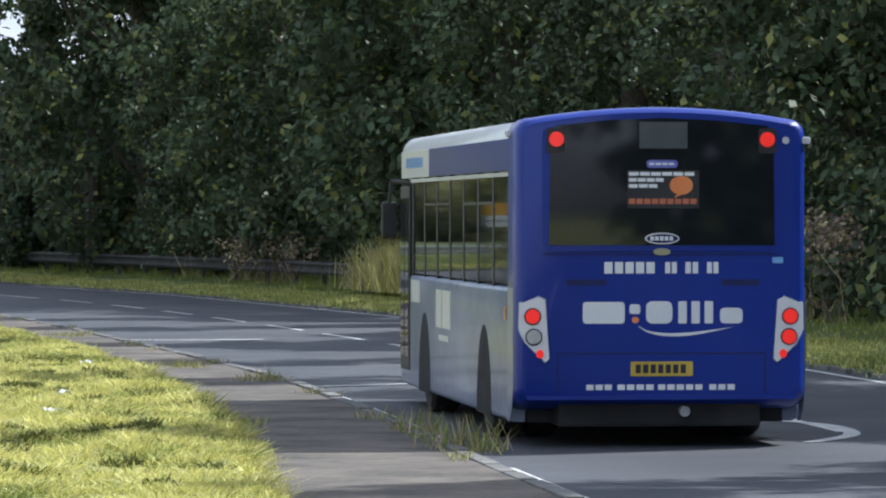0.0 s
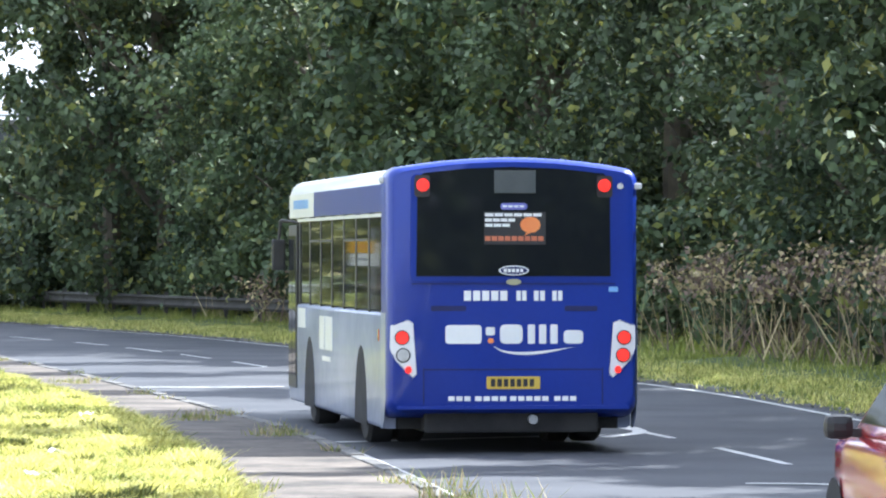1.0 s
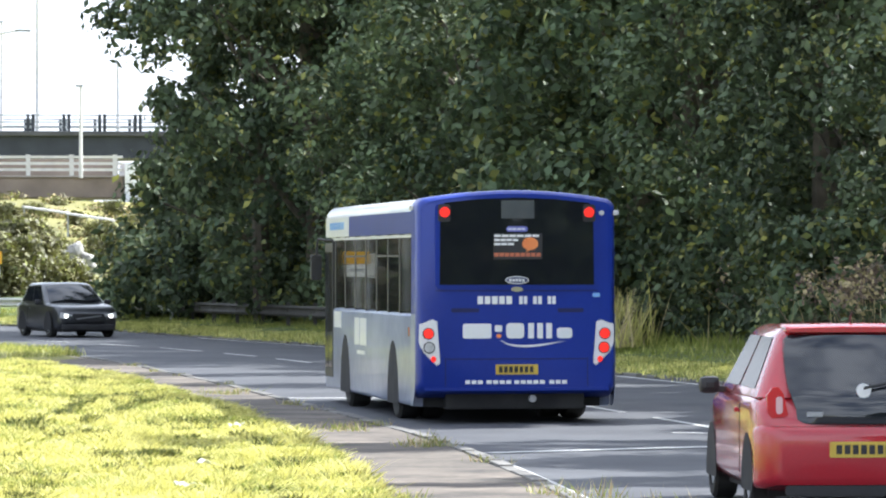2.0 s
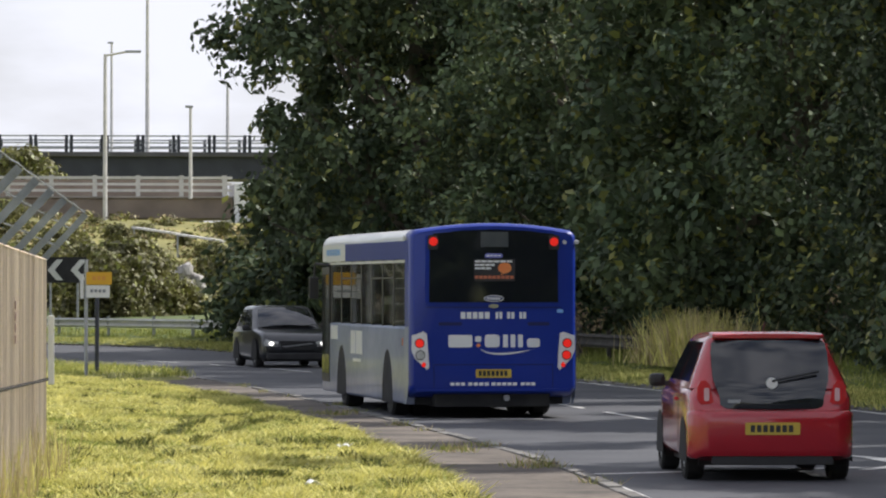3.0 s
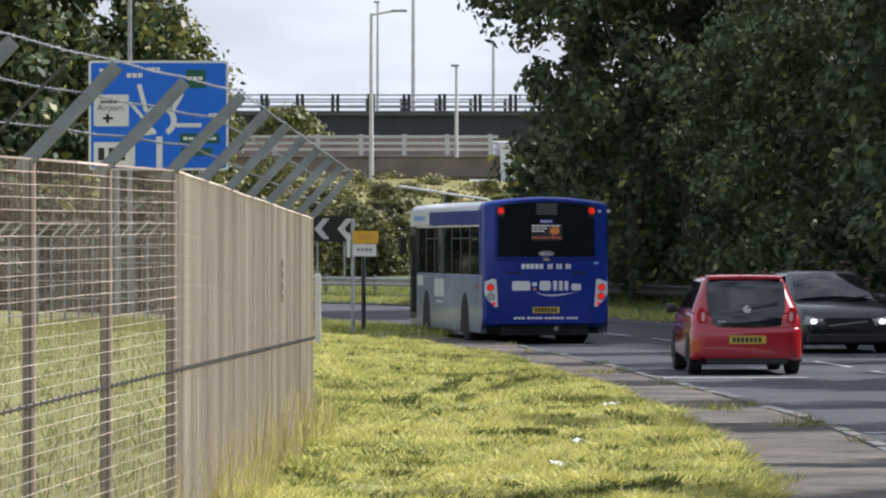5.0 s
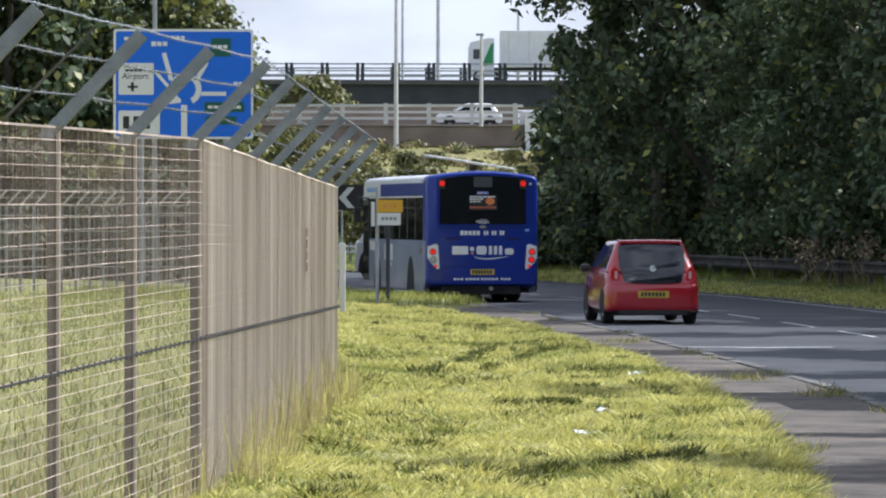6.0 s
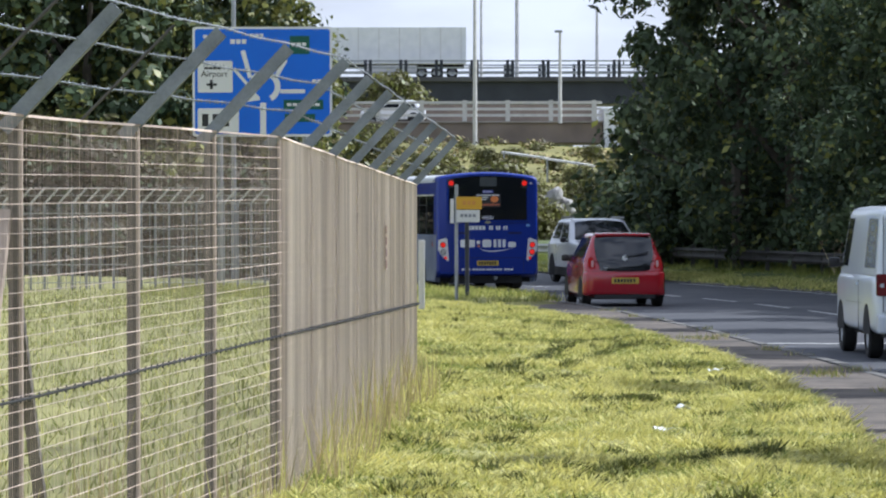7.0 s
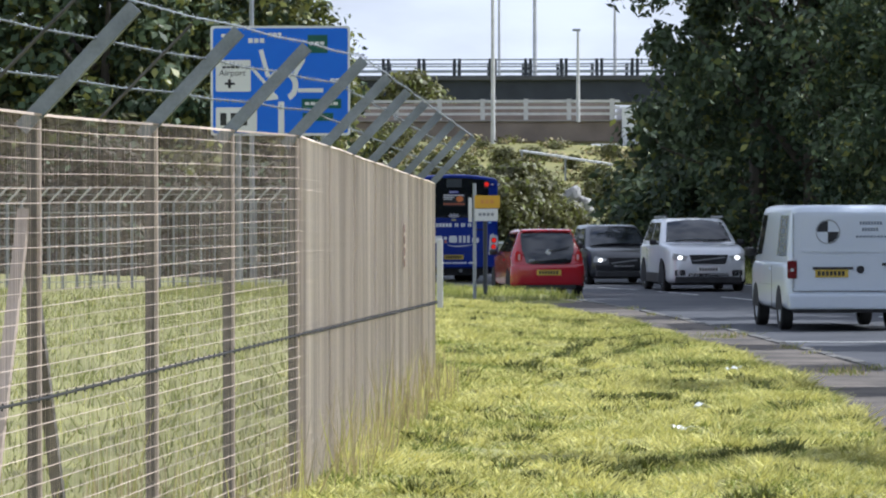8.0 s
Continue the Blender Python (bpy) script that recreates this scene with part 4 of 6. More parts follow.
def build_red_car():
    car, wheels = build_car("small_hatchback", "small red hatchback car with a dark glass tailgate", "car", M_RED, 3.54, 1.64, 1.46, 0.94, (0.12, 0.42, 2.05, 2.75), 0.86, 0.29, (0.62, 3.04), top=0.70)
    # roof in sky-lit red, spoiler, tailgate glass to the waist, lamps, bumper
    part("roof_spoiler", loft(bmesh.new(), [ring_xz(y, w, z0, z1, 0.02, 3, 0.012) for y, w, z0, z1 in ((0.30, 0.52, 1.405, 1.435), (0.33, 0.555, 1.40, 1.447), (0.62, 0.56, 1.42, 1.462))]), M_RED, car, smooth=True)
    # one sheet of dark glass from the roof to below the waist
    bm = bmesh.new()
    rows = []
    for z, yy, w in ((0.71, -0.038, 0.49), (0.72, -0.043, 0.505), (0.82, -0.03, 0.515), (0.92, 0.005, 0.545), (1.0, 0.06, 0.57), (1.12, 0.13, 0.58), (1.26, 0.21, 0.58), (1.35, 0.27, 0.565), (1.385, 0.295, 0.53)):
        rows.append([bm.verts.new((w * (i / 6 - 1), yy + 0.05 * (i / 6 - 1) ** 2, z)) for i in range(13)])
    for p, q in zip(rows, rows[1:]):
        for i in range(12):
            bm.faces.new((p[i], p[i + 1], q[i + 1], q[i]))
    rim = rows[0] + [r[-1] for r in rows[1:]] + rows[-1][-2::-1] + [r[0] for r in rows[-2:0:-1]]
    back = [bm.verts.new(v.co + Vector((0, 0.12, 0))) for v in rim]
    for i in range(len(rim)):
        j = (i + 1) % len(rim)
        bm.faces.new((rim[j], rim[i], back[i], back[j]))
    g = part("tailgate_glass", bm, M_CARGLASS, car, "dark curved glass tailgate", smooth=True)
    plate_on("badge", oval(0.0, 0.965, 0.055, 0.055), 0.03, M_SIGNWHITE, car, 0.03)
    plate_on("name_badge", rect(-0.44, -0.32, 0.77, 0.805), 0.015, M_RIM, car, -0.022)
    part("wiper", rod(bmesh.new(), (0.0, 0.0, 0.985), (0.47, 0.09, 1.08), 0.014, 6), M_BLACK, car)
    for sx in (-1, 1):
        out = [(sx * 0.575, 0.78), (sx * 0.60, 0.75), (sx * 0.70, 0.755), (sx * 0.735, 0.80), (sx * 0.735, 0.93), (sx * 0.70, 0.985), (sx * 0.65, 0.995), (sx * 0.61, 0.94)]
        if sx < 0:
            out = out[::-1]
        lamp = plate_on("tail_lamp", out, 0.08, M_TAIL, car, 0.09, "red tail lamp with pale centre", bevel=0.012)
        plate_on("reverse_lens", rect(sx * 0.645 - 0.025, sx * 0.645 + 0.025, 0.79, 0.92, 0.02), 0.008, M_PINK, lamp, 0.012)
    bumper = loft(bmesh.new(), [ring_xz(y, w, z0, z1, 0.06, 4) for y, w, z0, z1 in ((-0.06, 0.64, 0.30, 0.64), (-0.03, 0.73, 0.25, 0.69), (0.06, 0.80, 0.22, 0.71), (0.2, 0.825, 0.21, 0.70))])
    part("rear_bumper", bumper, M_RED, car, smooth=True)
    pl = plate_on("number_plate", rect(-0.27, 0.27, 0.46, 0.58, 0.01), 0.015, M_PLATEY, car, -0.055)
    part("writing", bars(bmesh.new(), -0.22, 0.22, 0.485, 0.555, 7, 0.003, 0.3, Matrix.Translation((0, -0.07, 0))), M_BLACK, pl)
    # flat darker plate stands in for the shade of a recess
    plate_on("plate_recess_shade", rect(-0.30, 0.42, 0.44, 0.60, 0.02), 0.004, M_REDDARK, car, -0.055)
    plate_on("lower_valance", rect(-0.60, 0.60, 0.17, 0.245, 0.02), 0.04, M_BLACK, car, 0.01)
    part("aerial", rod(bmesh.new(), (0, 0.8, 1.46), (0, 0.62, 1.56), 0.008, 6), M_BLACK, car)
    return car, wheels


def build_van():
    van, wheels = build_car("panel_van", "white panel van with a round dark emblem on its tailgate", "van", M_VAN, 4.9, 1.90, 1.97, 1.10, (0.03, 0.14, 3.55, 4.35), 1.02, 0.33, (0.95, 3.95), van=True)
    plate_on("tailgate", rect(-0.84, 0.84, 0.62, 1.86, 0.08), 0.03, M_VAN, van, 0.02, bevel=0.02)
    plate_on("tailgate_panel", rect(-0.74, 0.74, 1.22, 1.82, 0.09), 0.014, M_VAN, van, -0.009, bevel=0.012)
    for k, a0 in enumerate((90, 270)):
        sect = [(-0.30, 1.55)] + [(-0.30 + 0.17 * math.cos(radians(a0 + 9 * i)), 1.55 + 0.17 * math.sin(radians(a0 + 9 * i))) for i in range(11)]
        plate_on("emblem", sect, 0.004, M_BLACK, van, -0.0225)
    ringo = [(-0.30 + 0.185 * math.cos(a), 1.55 + 0.185 * math.sin(a)) for a in np.linspace(0, 2 * math.pi, 28)]
    bm = bmesh.new()
    for a, b in zip(ringo, ringo[1:]):
        beam(bm, (a[0], -0.025, a[1]), (b[0], -0.025, b[1]), 0.008, 0.008)
    part("emblem_ring", bm, M_BLACK, van)
    m = Matrix.Translation((0, -0.0225, 0))
    part("writing", bars(bmesh.new(), 0.20, 0.56, 1.66, 1.71, 8, 0.003, 0.25, m), M_VANTEXT, van)
    part("writing", bars(bmesh.new(), 0.24, 0.50, 1.56, 1.61, 6, 0.003, 0.25, m), M_VANTEXT, van)
    part("writing", bars(bmesh.new(), 0.14, 0.64, 1.46, 1.49, 9, 0.003, 0.25, m), M_VANTEXT, van)
    for sx in (-1, 1):
        lamp = plate_on("tail_lamp", rect(sx * 0.86 - 0.075, sx * 0.86 + 0.075, 0.82, 1.10, 0.02), 0.05, M_LAMPO2, van, 0.015, bevel=0.012)
        plate_on("white_lens", rect(sx * 0.86 - 0.03, sx * 0.86 + 0.02, 0.93, 0.98, 0.01), 0.008, M_LENS, lamp, -0.034)
    pl = plate_on("number_plate", rect(-0.50, 0.02, 0.84, 0.96), 0.015, M_PLATEY, van, -0.009)
    part("writing", bars(bmesh.new(), -0.46, -0.02, 0.865, 0.935, 7, 0.003, 0.3, Matrix.Translation((0, -0.024, 0))), M_BLACK, pl)
    plate_on("round_badge", oval(0.21, 0.96, 0.06, 0.06), 0.02, M_BLACK, van, -0.009)
    plate_on("handle", rect(0.55, 0.75, 1.02, 1.06, 0.01), 0.03, M_BLACK, van, -0.009)
    part("rear_bumper", boxed(-0.92, 0.92, -0.09, 0.20, 0.34, 0.58, bevel=0.04), M_VAN, van)
    part("bumper_trim", boxed(-0.84, 0.84, -0.04, 0.05, 0.285, 0.345, bevel=0.015), M_BLACK, van)
    plate_on("plate_light_bar", rect(-0.54, 0.10, 0.965, 1.0, 0.01), 0.025, M_BLACK, van, -0.009)
    plate_on("tailgate_seam", rect(-0.85, 0.85, 0.612, 0.622), 0.004, M_UNDER, van, -0.011)
    for sx in (-1, 1):
        plate_on("tailgate_seam", rect(sx * 0.846 - 0.005, sx * 0.846 + 0.005, 0.62, 1.84), 0.004, M_UNDER, van, -0.011)
    for sx in (-1, 1):
        part("rub_strip", boxed(min(sx * 0.948, sx * 0.958), max(sx * 0.948, sx * 0.958), 1.5, 3.4, 0.70, 0.705), M_SLOTGREY, van)
    return van, wheels


red_car, red_wheels = build_red_car()
van, van_wheels = build_van()
dark_suv, dark_suv_wheels = build_car("estate_car", "dark grey estate car with lit headlamps", "car", M_DARKCAR, 4.2, 1.74, 1.44, 0.91, (0.3, 0.7, 2.0, 3.05), 0.80, 0.32, (0.8, 3.35), front=True)
silver_suv, silver_suv_wheels = build_car("silver_suv", "silver sport utility car with roof rails and lit headlamps", "car", M_SILVERCAR, 4.63, 1.89, 1.69, 1.12, (0.25, 0.65, 2.35, 3.3), 1.02, 0.36, (0.9, 3.67), front=True)
for sx in (-1, 1):
    part("sill_cladding", boxed(min(sx * 0.93, sx * 0.955), max(sx * 0.93, sx * 0.955), 1.2, 3.3, 0.2, 0.42, bevel=0.01), M_BLACK, silver_suv)
    part("roof_rail", boxed(sx * 0.68 - 0.02, sx * 0.68 + 0.02, 0.9, 2.5, 1.69, 1.74, bevel=0.012), M_RIM, silver_suv)
black_car, black_car_wheels = build_car("dark_people_carrier", "dark people carrier with a pale sky-lit windscreen", "car", M_DARKCAR, 4.1, 1.72, 1.50, 0.96, (0.2, 0.5, 2.15, 3.2), 0.85, 0.32, (0.8, 3.3), front=True)
bridge_car, bridge_car_wheels = build_car("white_hatchback", "white hatchback car crossing the lower bridge", "car", M_WHITE, 4.25, 1.78, 1.46, 0.95, (0.2, 0.7, 2.3, 3.2), 0.82, 0.31, (0.8, 3.4))
bridge_car_two, bridge_car_two_wheels = build_car("silver_hatchback", "silver hatchback car crossing the lower bridge", "car", M_SILVERCAR, 4.25, 1.78, 1.46, 0.95, (0.2, 0.7, 2.3, 3.2), 0.82, 0.31, (0.8, 3.4))


def build_lorry():
    lorry = tagged(empty("articulated_lorry"), "white articulated lorry with a long box trailer", "lorry")
    part("trailer_box", boxed(-1.27, 1.27, 0, 13.4, 1.25, 4.35, bevel=0.03), M_WHITE, lorry)
    for i in range(8):
        part("trailer_rib", boxed(1.268, 1.282, 0.4 + 1.75 * i, 0.46 + 1.75 * i, 1.3, 4.3), M_RAILPAINT, lorry)
        part("trailer_rib", boxed(-1.282, -1.268, 0.4 + 1.75 * i, 0.46 + 1.75 * i, 1.3, 4.3), M_RAILPAINT, lorry)
    part("chassis", boxed(-0.5, 0.5, 0.2, 15.5, 0.85, 1.2), M_UNDER, lorry)
    part("side_guard", boxed(-1.24, -1.2, 4.2, 8.5, 0.55, 1.1), M_RAILPAINT, lorry)
    bm = loft(bmesh.new(), [ring_xz(y, 1.22, 0.5, z, 0.15, 4) for y, z in ((13.9, 3.75), (14.3, 3.8), (15.9, 3.4), (16.1, 2.9))])
    cab = part("cab", bm, M_WHITE, lorry, "white cab with a green flash")
    part("cab_window", boxed(-1.235, -1.21, 15.0, 15.7, 1.9, 2.75), M_GLASS, cab)
    part("green_flash", slab(bmesh.new(), [(14.0, 1.4), (15.0, 1.3), (14.2, 3.2), (13.95, 3.3)], 0.01, Matrix.Translation((-1.222, 0, 0)) @ Matrix.Rotation(radians(90), 4, "Z")), M_SIGNGREEN2, cab)
    for y in (1.2, 2.5, 3.8, 13.2, 15.2):
        for sx in (-1, 1):
            make_wheel(lorry, sx * 1.05, y, 0.5, 0.35, 0.3, sx)
    return lorry


lorry = build_lorry()
# ---------------------------------------------------------------- security fence beside the verge
FENCE = [(-0.08, 45.7, 2.18), (-0.87, 27.4, 2.37), (-1.70, 19.2, 2.33), (-2.81, 8.2, 2.33)]


def fence_at(s):
    """Plan point and top height, s metres from the far end."""
    for a, b in zip(FENCE, FENCE[1:]):
        k = math.dist(a[:2], b[:2])
        if s <= k or b is FENCE[-1]:
            f = s / k
            return tuple(a[i] + (b[i] - a[i]) * f for i in range(3))
        s -= k


def build_fence():
    fence = tagged(empty("security_fence"), "tall buff wire mesh security fence with cranked barbed wire arms", "fence")
    first = math.dist(FENCE[0][:2], FENCE[1][:2])
    total = first + math.dist(FENCE[1][:2], FENCE[2][:2]) + math.dist(FENCE[2][:2], FENCE[3][:2])
    stops = [first * i / 7 for i in range(7)] + [first + 8.24 * f for f in (0, 0.322, 0.632, 1)] + [first + 8.24 + 2.76 * i for i in (1, 2, 3, 4)]
    stops = [s for s in stops if s <= total]
    for i, s in enumerate(stops):
        x, y, top = fence_at(s)
        post = part("post", boxed(-0.025, 0.022, -0.02, 0.02, 0.0, top + 0.02, bevel=0.005), M_POST, fence)
        post.matrix_basis = pose(x - 0.045, y, 0.0)
        bm = beam(bmesh.new(), (-0.045, 0, top - 0.06), (0.44, 0, top + 0.46), 0.095, 0.065)
        arm = part("arm", bm, M_ARM, post, "grey cranked steel arm")
        bm = rod(bmesh.new(), (0.032, -0.03, 0.05), (0.032, -0.03, top), 0.0105, 6)
        part("stretcher_bar", bm, M_MESH, post)
    # mesh bay by bay
    for a, b in zip(stops, stops[1:]):
        bm = bmesh.new()
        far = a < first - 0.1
        n = int(round((b - a) / (0.026 if far else 0.04)))
        pa, pb = fence_at(a), fence_at(b)
        for k in range(n + 1):
            f = k / n
            x, y, top = (pa[j] + (pb[j] - pa[j]) * f for j in range(3))
            beam(bm, (x, y, 0.08), (x, y, top), 0.0036 if far else 0.0019, 0.0036 if far else 0.0019)
        for k in range(37):
            g = k / 36
            za, zb = 0.08 + (pa[2] - 0.08) * g, 0.08 + (pb[2] - 0.08) * g
            sag = [0.004 * math.sin(7 * k + a + q) for q in (0, 1, 2)]
            mid = tuple((pa[j] + pb[j]) / 2 for j in range(2))
            w = 0.011 if k == 36 else (0.0016 if far else 0.0031)
            beam(bm, (pa[0], pa[1], za), (mid[0], mid[1], (za + zb) / 2 + sag[0]), w, w)
            beam(bm, (mid[0], mid[1], (za + zb) / 2 + sag[0]), (pb[0], pb[1], zb), w, w)
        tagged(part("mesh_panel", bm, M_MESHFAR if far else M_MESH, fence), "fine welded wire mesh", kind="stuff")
        # tension cable at half height
        bm = rod(bmesh.new(), (pa[0] + 0.02, pa[1], pa[2] - 1.2), (pb[0] + 0.02, pb[1], pb[2] - 1.2), 0.007, 6)
        for k in range(0, 14):
            f = k / 14
            c = Vector((pa[0] + (pb[0] - pa[0]) * f + 0.02, pa[1] + (pb[1] - pa[1]) * f, pa[2] + (pb[2] - pa[2]) * f - 1.2))
            rod(bm, c + Vector((0, -0.014, -0.014)), c + Vector((0, 0.014, 0.014)), 0.004, 4)
        part("tension_cable", bm, M_UNDER, fence)
        # thin spreader bar that holds the strands at mid bay
        if a > first + 5.0:
            c = Vector(((pa[0] + pb[0]) / 2 - 0.06, (pa[1] + pb[1]) / 2, (pa[2] + pb[2]) / 2))
            part("wire_spreader", rod(bmesh.new(), c + Vector((0.03, 0, 0.0)), c + Vector((0.46, 0, 0.44)), 0.008, 6), M_POST, fence)
        # barbed strands on the arms
        for f in (0.30, 0.64, 0.97):
            bm = bmesh.new()
            A = Vector((pa[0] - 0.06 + 0.46 * f, pa[1], pa[2] - 0.04 + 0.49 * f + 0.05))
            B = Vector((pb[0] - 0.06 + 0.46 * f, pb[1], pb[2] - 0.04 + 0.49 * f + 0.05))
            M = (A + B) / 2 - Vector((0, 0, 0.01))
            rod(bm, A, M, 0.0045, 5)
            rod(bm, M, B, 0.0045, 5)
            for k in range(9):
                t = k / 9
                c = (A + (M - A) * 2 * t) if t < 0.5 else (M + (B - M) * (2 * t - 1))
                rod(bm, c + Vector((-0.012, 0.004, -0.012)), c + Vector((0.012, -0.004, 0.012)), 0.002, 4)
                rod(bm, c + Vector((-0.012, -0.004, 0.012)), c + Vector((0.012, 0.004, -0.012)), 0.002, 4)
            part("barbed_wire", bm, M_ARM, fence)
    # raking struts either side of the straining post
    x, y, top = FENCE[2]
    d = Vector((FENCE[2][0] - FENCE[1][0], FENCE[2][1] - FENCE[1][1], 0)).normalized()
    for sgn in (-1, 1):
        bm = beam(bmesh.new(), Vector((x - 0.08, y, 1.92)), Vector((x - 0.08, y, 0.05)) + d * sgn * 1.15, 0.05, 0.05)
        part("strut", bm, M_POST if sgn < 0 else M_MESH, fence)
    # end post box and old notice
    part("white_marker", boxed(-0.065, 0.0, 45.80, 45.9, 0.92, 1.62, bevel=0.012), M_WHITE, fence, "white painted marker board at the fence end")
    xx, yy, _ = fence_at(6.2)
    for k in range(4):
        part("worn_notice", boxed(xx + 0.008, xx + 0.014, yy - 0.35, yy + 0.35, 1.42 + 0.1 * k, 1.49 + 0.1 * k), M_WORN, fence)


def build_far_fence():
    fence = tagged(empty("airfield_fence"), "far grey wire fence with slanted top arms across the field", "fence")
    post = arm = None
    for i in range(41):
        x = -15.5 + 0.305 * i
        y = 99.5 + 0.0625 * i
        if post is None:
            post = part("post", boxed(-0.024, 0.024, -0.03, 0.03, -0.1, 2.1), M_GALV, fence)
            post.matrix_basis = pose(x, y, 0.0)
            arm = part("arm", beam(bmesh.new(), (0, 0, 2.08), (0.32, 0, 2.42), 0.045, 0.045), M_RAILPAINT, post)
        else:
            q = share("post", post, fence, pose(x, y, 0.0))
            share("arm", arm, q)
    for z in (0.3, 0.7, 1.1, 1.5, 1.85, 2.08):
        part("line_wire", beam(bmesh.new(), (-15.5, 99.5, z), (-3.3, 102.0, z), 0.02, 0.02), M_RAILPAINT, fence)
    bm = bmesh.new()
    for k in range(120):
        f = k / 119
        beam(bm, (-15.5 + 12.2 * f, 99.5 + 2.5 * f, 0), (-15.5 + 12.2 * f, 99.5 + 2.5 * f, 2.08), 0.012, 0.012)
    tagged(part("mesh_panel", bm, M_GALV, fence), "fine grey wire mesh", kind="stuff")
    for f in (0.5, 1.0):
        part("barbed_wire", beam(bmesh.new(), (-15.5 + 0.32 * f, 99.5, 2.08 + 0.34 * f), (-3.3 + 0.32 * f, 102, 2.08 + 0.34 * f), 0.015, 0.015), M_RAILPAINT, fence)


# ---------------------------------------------------------------- signs
def build_direction_sign():
    """Blue map-type sign with a roundabout diagram."""
    sx, sy, z0 = -4.02, 112.0, 3.74
    sign = tagged(empty("direction_sign", pose(sx, sy, 0)), "large blue road direction sign with a white roundabout diagram", "road sign")
    W, Hh = 3.46, 2.72
    def P(px, py):
        return ((px - 496.5) / 71.4, z0 + (240 - py) / 71.4)
    for x in (-1.05, 1.05):
        part("post", rod(bmesh.new(), (x, 0.12, 0.0), (x, 0.12, z0 + 2.5), 0.07, 12), M_GALV, sign)
    part("border", slab(bmesh.new(), rect(-W / 2, W / 2, z0, z0 + Hh, 0.08), 0.03), M_SIGNWHITE, sign)
    face = part("face", slab(bmesh.new(), rect(-W / 2 + 0.06, W / 2 - 0.06, z0 + 0.06, z0 + Hh - 0.06, 0.06), 0.036), M_SIGNBLUE, sign)
    def flat(name, outline, mat, d=0.044):
        part(name, slab(bmesh.new(), outline, d), mat, face)
    flat("white_patch", rect(*[P(382, 0)[0], P(444, 0)[0]], P(0, 162)[1], P(0, 106)[1], 0.04), M_SIGNWHITE)
    word = bpy.data.curves.new("patch_writing", "FONT")
    word.body, word.size, word.extrude = "Airport", 0.215, 0.003
    word.materials.append(M_BLACK)
    ob = new("patch_writing", word)
    ob.parent = face
    ob.matrix_basis = pose(P(388, 0)[0], -0.048, P(0, 134)[1], 90, 0, 0)
    tagged(ob, kind="stuff")
    part("patch_writing", bars(bmesh.new(), P(394, 0)[0], P(425, 0)[0], P(0, 121)[1], P(0, 117)[1], 4, 0.05, 0.15), M_BLACK, face)
    bm = bmesh.new()
    slab(bm, rect(P(404, 0)[0], P(409, 0)[0], P(0, 156)[1], P(0, 140)[1]), 0.05)
    slab(bm, rect(P(398, 0)[0], P(416, 0)[0], P(0, 150)[1], P(0, 146)[1]), 0.05)
    part("plane_symbol", bm, M_BLACK, face)
    # ring of the diagram
    c = P(500, 152)
    n = 26
    ring = [(c[0] + 0.40 * math.cos(a), c[1] + 0.40 * math.sin(a)) for a in np.linspace(math.radians(-62), math.radians(238), n)]
    inn = [(c[0] + 0.26 * math.cos(a), c[1] + 0.26 * math.sin(a)) for a in np.linspace(math.radians(238), math.radians(-62), n)]
    bm = bmesh.new()
    for i in range(n - 1):
        slab(bm, [inn[n - 1 - i], ring[i], ring[i + 1], inn[n - 2 - i]], 0.044)
    part("diagram_ring", bm, M_SIGNWHITE, face)
    def arm(a, b, w):
        a, b = Vector(P(*a)), Vector(P(*b))
        d = (b - a).normalized()
        q = Vector((-d.y, d.x)) * w / 2
        flat("diagram_arm", [tuple(a - q), tuple(b - q), tuple(b + q), tuple(a + q)], M_SIGNWHITE, 0.0442)
    arm((498, 180), (498, 236), 0.15)
    arm((475, 136), (462, 88), 0.11)
    arm((472, 150), (446, 120), 0.08)
    arm((520, 135), (538, 104), 0.11)
    arm((528, 160), (572, 160), 0.10)
    arm((470, 175), (492, 172), 0.10)
    flat("green_patch", rect(P(534, 0)[0], P(604, 0)[0], P(0, 192)[1], P(0, 175)[1]), M_SIGNGREEN)
    flat("green_patch", rect(P(545, 0)[0], P(580, 0)[0], P(0, 94)[1], P(0, 62)[1]), M_SIGNGREEN)
    flat("dark_patch", rect(P(536, 0)[0], P(590, 0)[0], P(0, 214)[1], P(0, 200)[1]), M_SIGNGREEN)
    flat("white_patch", rect(P(382, 0)[0], P(455, 0)[0], P(0, 232)[1], P(0, 190)[1], 0.04), M_SIGNWHITE)
    for x0, x1, ya, yb, k in ((392, 430, 66, 60, 4), (440, 470, 76, 68, 3), (476, 500, 64, 58, 3), (548, 576, 80, 74, 3), (540, 600, 186, 181, 6), (585, 612, 145, 139, 3)):
        part("writing", bars(bmesh.new(), P(x0, 0)[0], P(x1, 0)[0], P(0, ya)[1], P(0, yb)[1], k, 0.05, 0.2), M_SIGNWHITE, face)
    bm = bars(bmesh.new(), P(390, 0)[0], P(445, 0)[0], P(0, 222)[1], P(0, 200)[1], 3, 0.05, 0.4)
    part("patch_writing", bm, M_BLACK, face)
    # tall pole behind
    pole = tagged(empty("sign_lamp_post", pose(-4.9, 116, 0)), "slim grey lighting column behind the sign", "street lamp", "lamp posts")
    part("column", rod(bmesh.new(), (0, 0, 0), (0, 0, 10.5), 0.07, 10, 0.05), M_GALV, pole)
    part("lantern", boxed(-0.1, 0.1, -0.5, 0.0, 10.4, 10.52, bevel=0.03), M_GALV, pole)


